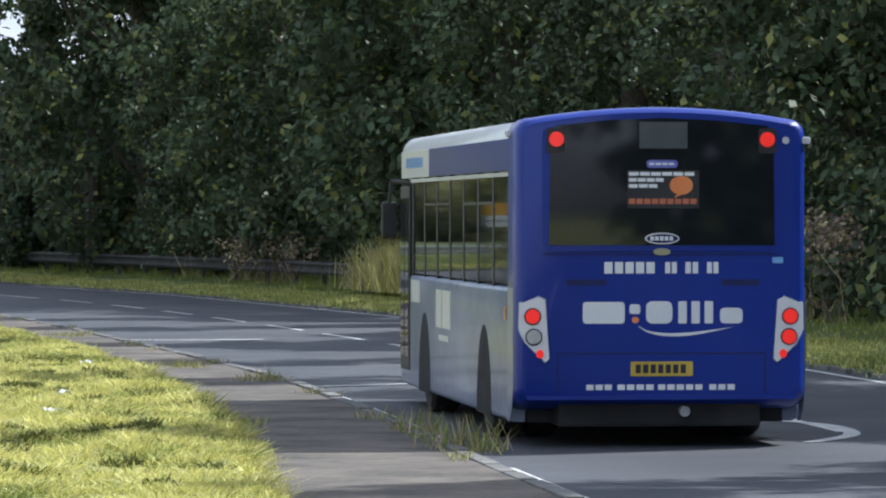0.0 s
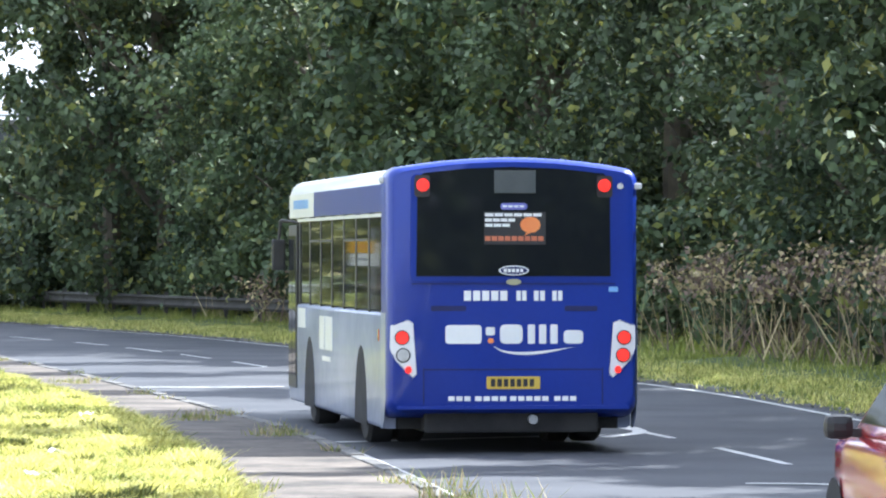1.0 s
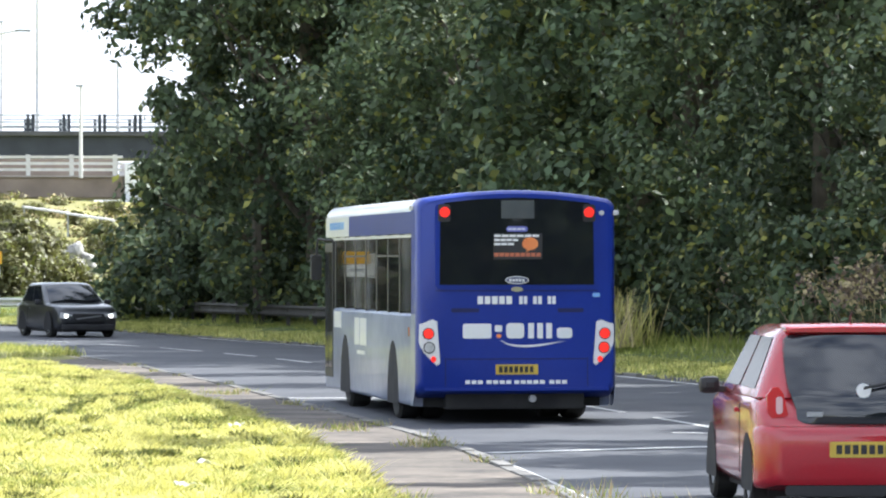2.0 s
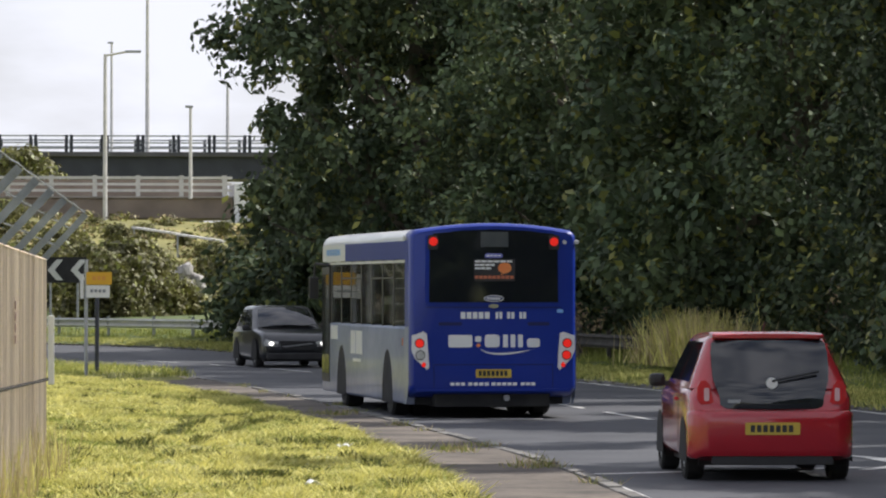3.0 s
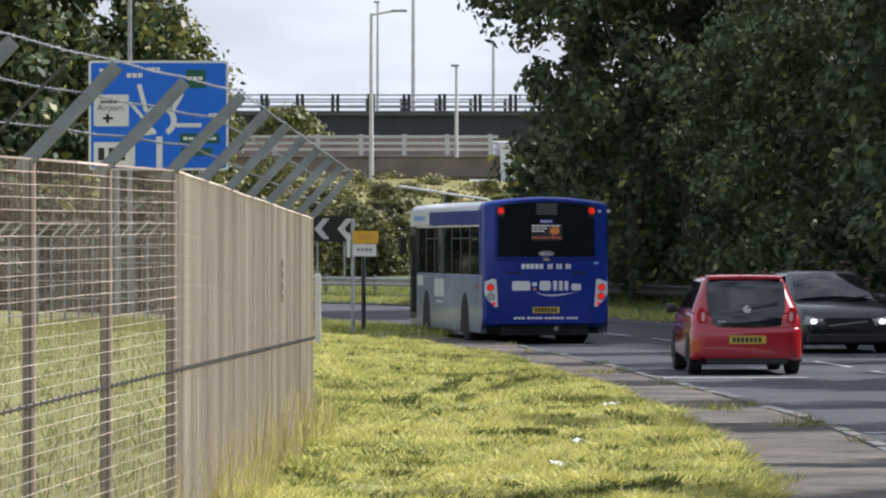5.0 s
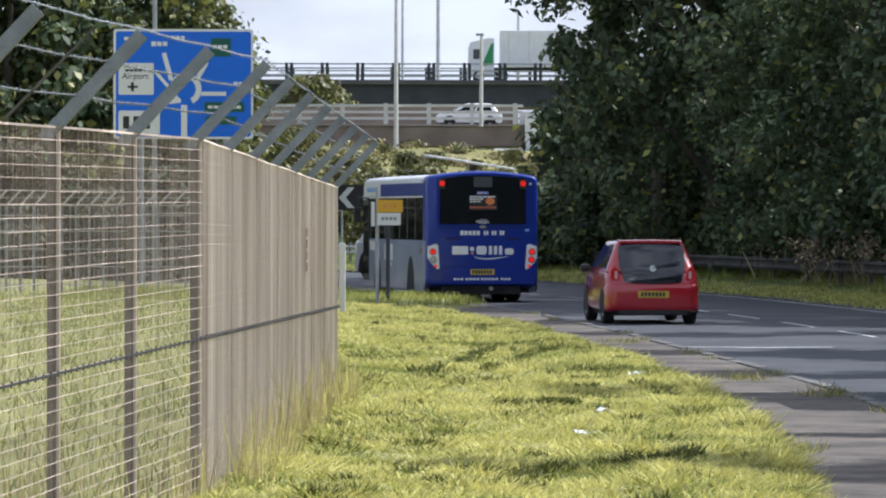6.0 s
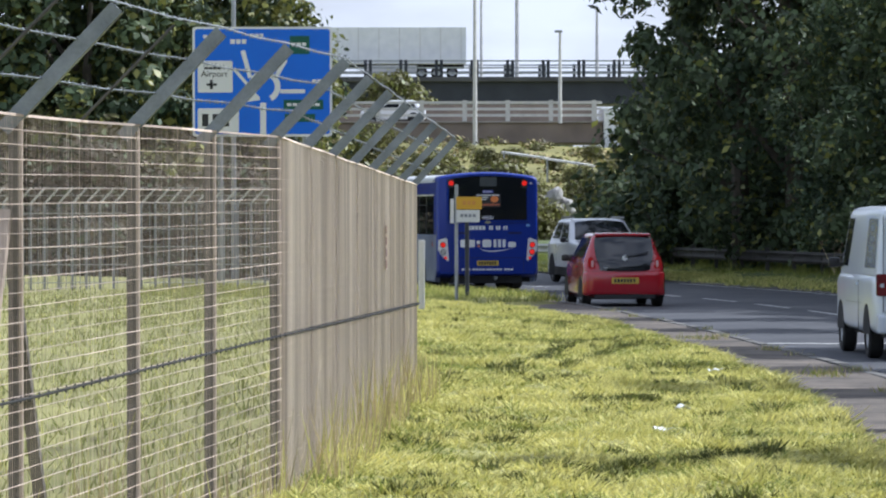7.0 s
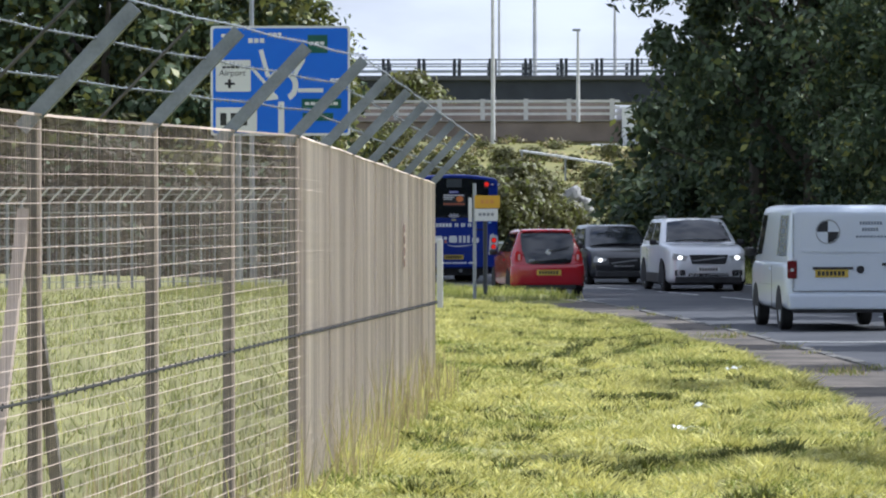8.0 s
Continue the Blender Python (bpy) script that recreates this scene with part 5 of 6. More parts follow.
def build_small_signs():
    s = tagged(empty("bus_stop_sign", pose(0.62, 88.6, 0.0)), "slim pole carrying a yellow and a white sign plate", "sign post")
    part("pole", rod(bmesh.new(), (0, 0, 0), (0, 0, 2.42), 0.035, 10), M_GALV, s)
    p = part("yellow_plate", slab(bmesh.new(), rect(0.0, 0.50, 1.93, 2.18, 0.02), 0.02, Matrix.Translation((0, -0.035, 0))), M_SIGNYELLOW, s, "orange-yellow sign plate")
    part("writing", bars(bmesh.new(), 0.12, 0.40, 2.02, 2.10, 3, 0.004, 0.3, Matrix.Translation((0, -0.055, 0))), M_SEAT, p)
    p = part("white_plate", slab(bmesh.new(), rect(0.0, 0.46, 1.68, 1.92, 0.02), 0.02, Matrix.Translation((0, -0.035, 0))), M_SIGNWHITE, s, "white sign plate")
    part("writing", bars(bmesh.new(), 0.08, 0.40, 1.78, 1.84, 4, 0.004, 0.3, Matrix.Translation((0, -0.055, 0))), M_SLOTGREY, p)
    part("side_plate", slab(bmesh.new(), rect(-0.12, -0.05, 1.66, 2.14), 0.02, Matrix.Translation((0, -0.03, 0))), M_SIGNWHITE, s)
    s = tagged(empty("marker_post", pose(0.86, 91.8, 0.0)), "plain dark grey post on the grass island", "post")
    part("shaft", rod(bmesh.new(), (0, 0, 0), (0, 0, 1.75), 0.045, 10), M_GIRDER, s)
    part("cap", rod(bmesh.new(), (0, 0, 1.75), (0, 0, 1.79), 0.055, 10), M_GIRDER, s)
    # chevron board on the outside of the bend
    c = tagged(empty("chevron_sign", pose(0.32, 151, 0.3)), "black sign board with two white chevrons", "road sign")
    for x in (-0.45, 0.45):
        part("post", rod(bmesh.new(), (x, 0.06, -0.3), (x, 0.06, 2.4), 0.035, 8), M_GALV, c)
    part("board", slab(bmesh.new(), rect(-0.75, 0.75, 1.70, 2.55, 0.03), 0.03), M_BLACK, c)
    for x in (-0.55, 0.22):
        part("chevron", slab(bmesh.new(), [(x, 2.12), (x + 0.30, 2.47), (x + 0.52, 2.47), (x + 0.24, 2.12), (x + 0.52, 1.78), (x + 0.30, 1.78)], 0.04), M_SIGNWHITE, c)


def build_guard_rail():
    rail = tagged(empty("guard_rail"), "weathered steel crash barrier along the bend, colour darkened for tree shade", "crash barrier")
    line = resample([p for p in offset_line(FAR, 2.4) if 84 < p[1] < 172], 34)
    sect = [(0.0, 0.44), (0.05, 0.50), (0.0, 0.56), (0.0, 0.62), (0.05, 0.68), (0.0, 0.74)]
    for a, b in zip(line, line[1:]):
        ang = math.atan2(b[1] - a[1], b[0] - a[0])
        nx, ny = math.sin(ang), -math.cos(ang)
        bm = bmesh.new()
        ra = [bm.verts.new((a[0] - nx * o, a[1] - ny * o, z + 0.1)) for o, z in sect]
        rb = [bm.verts.new((b[0] - nx * o, b[1] - ny * o, z + 0.1)) for o, z in sect]
        sa = [bm.verts.new((a[0] - nx * (o - 0.01), a[1] - ny * (o - 0.01), z + 0.1)) for o, z in sect]
        sb = [bm.verts.new((b[0] - nx * (o - 0.01), b[1] - ny * (o - 0.01), z + 0.1)) for o, z in sect]
        for i in range(len(sect) - 1):
            bm.faces.new((ra[i], ra[i + 1], rb[i + 1], rb[i]))
            bm.faces.new((sa[i + 1], sa[i], sb[i], sb[i + 1]))
        # beam and post before y = 131 carry the tree shade in their colour
        part("beam", bm, M_RAILSHADE if a[1] < 131 else M_RAILPAINT, rail)
        part("post", boxed(a[0] + nx * 0.03 - 0.05, a[0] + nx * 0.03 + 0.05, a[1] + ny * 0.03 - 0.05, a[1] + ny * 0.03 + 0.05, 0.0, 0.92), M_RAILSHADE if a[1] < 131 else M_GALV, rail)


# ---------------------------------------------------------------- flyovers and embankment
LOWER_Y, LOWER_Z = 291.8, 7.52
UPPER_Y, UPPER_Z = 386.0, 13.1


def build_bridges():
    low = tagged(empty("lower_bridge"), "weathered brown concrete road bridge with grey metal railings", "bridge", kind="structure")
    part("deck_beam", boxed(-150, 11.35, 288.0, 297.0, 6.15, 7.45, bevel=0.06), M_BROWNCONC, low)
    part("deck_edge", boxed(-150, 11.4, 287.85, 297.1, 7.45, 7.56, bevel=0.02), M_CONC, low)
    part("abutment", boxed(11.4, 12.75, 287.5, 297.5, 0.0, 8.4, bevel=0.05), M_WHITE, low, "pale painted abutment block")
    part("far_parapet", boxed(-150, 11.3, 296.6, 296.95, 7.56, 8.80, bevel=0.03), M_BROWNCONC, low)
    part("approach", boxed(12.75, 110, 288, 297, 3.0, 7.5), M_CONC, low)
    for z in (7.85, 8.25, 8.66):
        part("rail", boxed(-150, 11.3, 288.1, 288.22, z, z + 0.17), M_RAILPAINT, low)
    for i in range(30):
        x = 10.8 - 2.75 * i
        part("rail_post", boxed(x - 0.14, x + 0.14, 288.05, 288.25, 7.5, 8.9), M_RAILPAINT, low)
    for x in (-32, -58, -90, -125):
        part("pier", boxed(x - 0.7, x + 0.7, 289, 296, 0, 6.2), M_CONC, low)
    up = tagged(empty("upper_bridge"), "high motorway flyover with dark girders and a railed parapet", "bridge", kind="structure")
    part("fascia", boxed(-210, 210, 381.0, 393.0, 12.72, 13.1, bevel=0.05), M_FASCIA, up)
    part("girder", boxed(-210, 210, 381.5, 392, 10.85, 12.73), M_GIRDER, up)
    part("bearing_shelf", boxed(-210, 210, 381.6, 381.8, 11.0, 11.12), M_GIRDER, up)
    for z in (13.35, 13.82, 14.4):
        part("rail", boxed(-210, 210, 381.1, 381.25, z, z + 0.12), M_GALV, up)
        part("rail", boxed(-210, 210, 392.6, 392.75, z, z + 0.12), M_GALV, up)
    first = None
    for i in range(44):
        for dx in (0, 0.42):
            for yy in (381.18, 392.7):
                m = pose(-62 + 3.0 * i + dx, yy, 13.05)
                if first is None:
                    first = part("rail_post", boxed(-0.13, 0.13, -0.09, 0.09, 0, 1.5), M_GIRDER, up)
                    first.matrix_basis = m
                else:
                    share("rail_post", first, up, m)
    for x in (-120, -80, -45, 22, 60, 100, 140):
        part("pier", boxed(x - 0.9, x + 0.9, 383, 391, -0.1, 10.9, bevel=0.1), M_CONC, up)
    # grass embankment under the lower bridge
    bm = bmesh.new()
    ys = [205, 222, 235, 248, 258, 272, 286]
    zs = [-0.15, 0.3, 1.4, 3.2, 4.4, 5.3, 5.8]
    rows = []
    for y, z in zip(ys, zs):
        rows.append([bm.verts.new((x, y, -0.15 + (z + 0.15) * (1 + 0.25 * noise.noise(Vector((x * 0.06, y * 0.05, 2))) - 0.004 * (x - 5)))) for x in range(-70, 71, 5)])
    for a, b in zip(rows, rows[1:]):
        for i in range(len(a) - 1):
            bm.faces.new((a[i], a[i + 1], b[i + 1], b[i]))
    tagged(obj("embankment", bm, M_BANK, True), "grassy embankment rising to the bridge", "embankment", kind="structure")
    bar = tagged(empty("embankment_barrier"), "pale crash barrier on the embankment below the bridge", "crash barrier")
    for (xa, za), (xb, zb) in (((4.4, 5.12), (6.8, 4.75)), ((6.8, 4.75), (9.3, 4.35))):
        part("beam", beam(bmesh.new(), (xa, 252, za), (xb, 250, zb), 0.40, 0.10), M_RAILPAINT, bar)
        part("post", boxed(xa - 0.035, xa + 0.035, 251.1, 251.3, za - 1.3, za), M_GALV, bar)
        part("post", boxed(xb - 0.035, xb + 0.035, 250.1, 250.3, zb - 1.3, zb), M_GALV, bar)
    # pale rubble at the slope foot
    rng = np.random.default_rng(12)
    for i in range(16):
        u, v = rng.random(), rng.normal()
        x, y, z, r = 4.75 + 1.0 * u + 0.25 * v, 170.6 + 0.5 * rng.random(), 2.5 - 2.3 * u + 0.25 * rng.normal(), rng.uniform(0.22, 0.46)
        bm = bmesh.new()
        bmesh.ops.create_icosphere(bm, subdivisions=2, radius=r)
        for q in bm.verts:
            q.co *= 1 + 0.9 * noise.noise(q.co * 2.2 + Vector((x * 3, i, 0)))
        ob = tagged(obj("boulder", bm, M_WHITEROCK), "pale grey boulder on the shrub bank", "boulder", "boulders on the bank")
        ob.matrix_basis = pose(x, y, max(0.15, z), 0, 0, 360 * u)
    bm = bmesh.new()
    bmesh.ops.create_grid(bm, x_segments=10, y_segments=10, size=1.0)
    for q in bm.verts:
        q.co = Vector((5.2 + 1.9 * q.co.x, 172.0 + 1.5 * q.co.y, max(-0.1, 2.6 - 1.15 * abs(q.co.x) - 0.9 * abs(q.co.y - 0.3) - 0.9 * (q.co.x + 0.4)) + 0.2 * noise.noise(q.co * 3)))
    tagged(obj("rubble_mound", bm, M_BANK, True), "earth mound under the pale rubble", "mound", kind="structure")


def build_lamp_posts():
    def lamp(x, y, z0, h, arm, r=0.12):
        p = tagged(empty("lamp_post", pose(x, y, z0)), "tall slim galvanised street lamp beside the flyover", "street lamp", "lamp posts")
        part("column", rod(bmesh.new(), (0, 0, 0), (0, 0, h), r, 10, r * 0.7), M_RAILPAINT, p)
        if arm:
            part("bracket", rod(bmesh.new(), (0, 0, h - 0.1), (arm, 0, h + 0.15), r * 0.5, 8), M_RAILPAINT, p)
            part("lantern", boxed(arm - 0.1, arm + 0.9 * (1 if arm > 0 else -1) if arm > 0 else arm + 0.1, -0.15, 0.15, h + 0.08, h + 0.24, bevel=0.04), M_GALV, p)
        else:
            part("lantern", boxed(-0.35, 0.15, -0.12, 0.12, h - 0.02, h + 0.14, bevel=0.04), M_GALV, p)
    Y = 284.0
    lamp(3.16, Y, 5.0, 11.4, 1.35, 0.15)
    lamp(4.9, 390.5, 13.05, 9.7, 0, 0.14)
    lamp(7.98, 390.5, 13.05, 14.0, 0, 0.2)
    lamp(8.62, 287.6, 7.4, 5.8, 0, 0.13)
    lamp(14.9, 390.5, 13.05, 6.2, 0, 0.17)


build_fence()
build_far_fence()
build_direction_sign()
build_small_signs()
build_guard_rail()
build_bridges()
build_lamp_posts()
# ---------------------------------------------------------------- trees and plants
def leaf_cloud(rng, centres, radii, count, size, squash=0.8):
    """Leaves in soft clumps: vertices and folded quads."""
    k = rng.integers(0, len(centres), count)
    d = rng.normal(size=(count, 3))
    reach = np.linalg.norm(d, axis=1)[:, None]
    u = d / reach
    d = u * np.minimum(reach, 2.1)
    pos = centres[k] + d * (radii[k] * 0.55)[:, None] * np.array([1, 1, squash])
    nrm = u + rng.normal(scale=0.6, size=(count, 3)) + np.array([0, 0, 0.4])
    nrm /= np.linalg.norm(nrm, axis=1)[:, None]
    t = np.cross(nrm, rng.normal(size=(count, 3)))
    t /= np.linalg.norm(t, axis=1)[:, None]
    b = np.cross(nrm, t)
    s = size * rng.uniform(0.55, 1.3, count)[:, None]
    co = np.stack([pos - t * s, pos + b * s * 0.6 + nrm * s * 0.15, pos + t * s, pos - b * s * 0.6 + nrm * s * 0.15], 1).reshape(-1, 3)
    return co, np.arange(count * 4).reshape(-1, 4)


def make_tree(seed, height, spread, count, leaf, low=0.05, mats=None, name="roadside_tree", clumps=240, yellow=0.10):
    """Tapered trunk, limbs, and a crown of leaf clumps with gaps."""
    rng = np.random.default_rng(seed)
    root = empty(name)
    bm = bmesh.new()
    top = Vector((rng.normal() * 0.3, rng.normal() * 0.3, height * 0.62))
    pts = [Vector((0, 0, -0.6)), Vector((0.1 * rng.normal(), 0.1 * rng.normal(), height * 0.2)), top * 0.7, top]
    rad = [0.022 * height, 0.017 * height, 0.012 * height, 0.005 * height]
    for i in range(3):
        rod(bm, pts[i], pts[i + 1], rad[i], 9, rad[i + 1])
    for i in range(11):
        a = rng.uniform(0, 2 * math.pi)
        z0 = height * rng.uniform(0.12, 0.55)
        e = Vector((math.cos(a) * spread * rng.uniform(0.4, 0.75), math.sin(a) * spread * rng.uniform(0.4, 0.75), z0 + height * rng.uniform(0.08, 0.3)))
        rod(bm, (0, 0, z0), e, 0.008 * height, 6, 0.002 * height)
    part("trunk", bm, M_BARK, root)
    c, r = [], []
    while len(c) < clumps:
        u = rng.random()
        z = height * (low + (0.97 - low) * u)
        prof = max(0.15, math.sin(math.pi * (0.22 + 0.74 * u))) ** 0.7
        a = rng.uniform(0, 2 * math.pi)
        lob = 1 + 0.16 * math.sin(3 * a + seed) + 0.10 * math.sin(5 * a + 2 * seed + z)
        rr = spread * prof * lob * rng.uniform(0.25, 1.0) ** 0.5
        c.append((math.cos(a) * rr, math.sin(a) * rr, z))
        r.append(rng.uniform(0.35, 1.0) * (0.45 + 0.10 * spread))
    co, fa = leaf_cloud(rng, np.array(c), np.array(r), count, leaf)
    idx = (rng.random(count) < yellow).astype(int)
    ob = new("crown", tri_mesh("crown", co, fa, mats or (M_LEAF, M_LEAF2), idx))
    ob.parent = root
    return root


def make_shrub(seed, height, spread, count, leaf, mats=None, yellow=0.15, name="shrub"):
    rng = np.random.default_rng(seed)
    root = empty(name)
    for i in range(7):
        a = rng.uniform(0, 2 * math.pi)
        bm = rod(bmesh.new(), (0.1 * math.cos(a), 0.1 * math.sin(a), -0.4), (spread * 0.7 * math.cos(a), spread * 0.7 * math.sin(a), height * rng.uniform(0.5, 0.9)), 0.035, 5, 0.008)
        part("stem", bm, M_BARK, root)
    n = 60
    a, u = rng.uniform(0, 2 * math.pi, n), rng.random(n)
    rr = spread * np.sqrt(rng.random(n)) * (1 - 0.45 * u)
    c = np.stack([np.cos(a) * rr, np.sin(a) * rr, height * (0.05 + 0.85 * u)], 1)
    co, fa = leaf_cloud(rng, c, rng.uniform(0.3, 0.7, n), count, leaf)
    ob = new("foliage", tri_mesh("foliage", co, fa, mats or (M_LEAF, M_LEAF2), (rng.random(count) < yellow).astype(int)))
    ob.parent = root
    return root


def place(kinds, spots, label, category, group, z=0.5):
    for i, (x, y, s) in enumerate(spots):
        k = kinds[i % len(kinds)]
        ob = k if i < len(kinds) else copy_thing(k, pose(0, 0, 0))
        zz = z(x, y) if callable(z) else z
        ob.matrix_basis = pose(x, y, zz, 0, 0, random.uniform(0, 360)) @ Matrix.Diagonal((s, s, s * random.uniform(0.92, 1.1), 1))
        tagged(ob, label, category, group)


def build_trees():
    kinds = [make_tree(3, 13.0, 4.4, 36000, 0.115, clumps=260), make_tree(8, 12.0, 4.2, 33000, 0.112, clumps=250), make_tree(21, 14.5, 4.6, 38000, 0.118, clumps=270)]
    front = resample(smooth_line([(18.2, 26), (18.9, 45), (18.8, 60), (18.0, 75), (16.6, 90), (14.6, 104), (12.4, 114)], 2.0), 17)
    spots = []
    for x, y in front:
        spots.append((x + random.uniform(-0.7, 0.7), y + random.uniform(-0.7, 0.7), random.choice((0.66, 0.8, 0.95, 1.1))))
    spots += [(10.05, 121.5, 1.05), (10.8, 129.5, 1.12), (12.9, 124, 1.1)]
    for x, y in front[::2] + [(14.0, 138)]:
        spots.append((x + 5.5 + random.uniform(-1, 1), y + 3.5 + random.uniform(-1, 1), random.uniform(0.85, 1.0)))
    place(kinds, spots, "tall broadleaf roadside tree in dense dark green leaf", "tree", "trees along the far verge")
    # the row runs on behind the viewer
    behind = [make_tree(14, 12.5, 4.4, 7000, 0.26, clumps=160)]
    place(behind, [(18.4 + 0.6 * math.sin(i * 2.3), 18 - 7.0 * i, 0.85 + 0.1 * (i % 3)) for i in range(9)], "tall broadleaf roadside tree in dense dark green leaf", "tree", "trees along the far verge")
    # high crown leaning out over the bend
    lean = [make_tree(17, 13.5, 4.7, 15000, 0.12, low=0.50, clumps=110)]
    place(lean, [(8.7, 123.5, 1.0)], "broadleaf tree with high boughs hanging over the bend", "tree", "trees along the far verge")
    # slender taller trees added in the row, above the view, to cast shadow bands
    slim = [make_tree(91, 17.5, 1.25, 9000, 0.13, low=0.3, clumps=90, name="slender_tree")]
    place(slim, [(17.2, 31, 0.95), (18.0, 38.5, 1.0), (17.6, 44, 0.9), (18.4, 52, 1.05), (17.9, 58.5, 0.95), (17.8, 67, 1.0), (16.8, 76, 1.0), (16.4, 83, 0.95), (14.8, 95, 1.0)], "slender tree added above the view to cast shadow bands", "tree", "slender trees along the far verge")
    # trees behind the sign
    kinds = [make_tree(31, 12.0, 3.9, 24000, 0.16, yellow=0.45, name="field_tree"), make_tree(35, 11.0, 3.8, 22000, 0.16, yellow=0.25, name="field_tree")]
    place([make_tree(38, 12.0, 3.9, 14000, 0.15, yellow=0.65, name="field_tree")], [(-5.3, 139, 0.74)], "small tree with yellow-green sunlit leaves beside the sign", "tree", "trees behind the sign", 0.0)
    olive = [make_tree(41, 12.0, 4.2, 9000, 0.22, mats=(M_OLIVE, M_LEAF2), yellow=0.4, name="field_tree")]
    place(olive, [(-2.2, 318, 0.98), (-8.0, 320, 1.0), (-14.5, 322, 0.9)], "pale olive tree standing between the two bridges", "tree", "trees between the bridges", 0.0)
    place(kinds, [(-7.1, 137, 0.97), (-10.3, 134, 1.15), (-14.5, 136, 1.2), (-18.5, 140, 1.2), (-23, 136, 1.2), (-11.0, 146, 1.1)], "broadleaf tree with yellow-green sunlit edge behind the sign", "tree", "trees behind the sign", 0.0)


def build_shrubs():
    kinds = [make_shrub(51, 2.6, 1.7, 6500, 0.10), make_shrub(52, 2.0, 1.5, 5500, 0.10), make_shrub(53, 3.2, 1.9, 8000, 0.11)]
    line = resample([p for p in offset_line(FAR, 4.6) if 30 < p[1] < 133], 34)
    spots = [(x + random.uniform(-0.5, 0.6), y, random.uniform(0.75, 1.25)) for x, y in line]
    spots += [(6.7, 137, 1.25), (8.2, 135, 1.5), (7.6, 131.5, 1.2), (9.6, 133, 1.6), (7.7, 141, 1.5), (9.6, 140, 1.7), (9.6, 148, 1.6), (11.6, 145, 1.8)]
    place(kinds, spots, "dark bramble and bush growth under the trees", "bush", "bushes along the far verge", 0.45)
    kinds = [make_shrub(61, 3.4, 2.2, 8000, 0.12, mats=(M_OLIVE, M_LEAF2), yellow=0.25), make_shrub(62, 2.6, 2.0, 7000, 0.12, mats=(M_OLIVE, M_LEAF2), yellow=0.4)]
    spots = [(-3.6, 160, 0.85), (-0.6, 163, 0.9), (1.8, 159, 0.95), (4.0, 162, 0.85), (9.2, 160, 0.8), (10.8, 156, 0.9), (2.6, 168, 1.1), (-5.0, 172, 1.1), (-1.6, 172, 1.1), (9.5, 178, 0.8), (0, 228, 1.1), (6, 230, 0.8), (-6, 232, 1.2), (11, 236, 1.2), (13, 258, 1.2), (8.6, 250, 0.55), (2.5, 276, 0.4), (5.2, 270, 0.45), (7.0, 281, 0.35), (-1.0, 272, 0.5), (3.6, 259, 0.5), (6.4, 239, 0.6), (-4.5, 246, 0.6), (9.8, 222, 0.8), (-3, 260, 0.9), (-9.0, 280, 2.1), (-13, 276, 2.6), (3.5, 226, 0.9), (8.5, 228, 0.8), (4.5, 244, 0.8), (7.5, 262, 0.3), (0.5, 250, 0.9), (10.2, 274, 0.4), (6.0, 176, 0.75), (11.5, 150, 1.0), (6.2, 168, 0.5), (7.6, 167.5, 0.55)]
    place(kinds, spots, "olive green shrub on the bank below the bridges", "bush", "shrubs below the bridges", lambda x, y: 0.0 if y < 205 else np.interp(y, [205, 222, 235, 248, 258, 272, 286], [-0.15, 0.3, 1.4, 3.2, 4.4, 5.3, 5.8]) * 0.85)
    place(kinds, [(-10.6, 131.5, 1.50), (-8.0, 131, 1.52), (-13.3, 131.5, 1.4), (-16.4, 131, 1.45)], "yellow-olive bush beyond the airfield fence", "bush", "bushes beyond the field", 0.0)
    # hedge along the far fence
    kinds = [make_shrub(71, 3.4, 2.0, 9000, 0.11, mats=(M_HEDGE, M_LEAF), yellow=0.3, name="hedge_bush")]
    place(kinds, [(-17 + 1.9 * i, 126 + 0.3 * i, 1.0 + 0.15 * math.sin(i * 2.1)) for i in range(7)], "brown-stemmed dense hedge bush beyond the field", "bush", "hedge beyond the field", 0.0)


def blades(rng, xy, z, height, width, lean=0.5, n=7, spread=0.06, fan=0.0):
    """Small tufts of tapering blades."""
    m = len(xy) * n
    base = np.repeat(np.column_stack([xy, z]), n, 0)
    off = rng.normal(scale=spread, size=(m, 2))
    base[:, :2] += off
    h = np.repeat(height, n) * rng.uniform(0.5, 1.2, m)
    a = rng.uniform(0, 2 * np.pi, m)
    w = width * rng.uniform(0.6, 1.3, m)
    side = np.column_stack([np.cos(a), np.sin(a), np.zeros(m)]) * w[:, None]
    tip = base + np.column_stack([rng.normal(scale=lean, size=m) * h, rng.normal(scale=lean, size=m) * h, h])
    tip[:, :2] += off * fan
    base = base - np.array([0, 0, 0.02])
    co = np.stack([base - side, base + side, tip + side * 0.15, tip - side * 0.15], 1).reshape(-1, 3)
    return co, np.arange(m * 4).reshape(-1, 4)


def stuff(name, co, fa, mats, label, category, index=None):
    return tagged(new(name, tri_mesh(name, co, fa, mats, index)), label, category, kind="stuff")


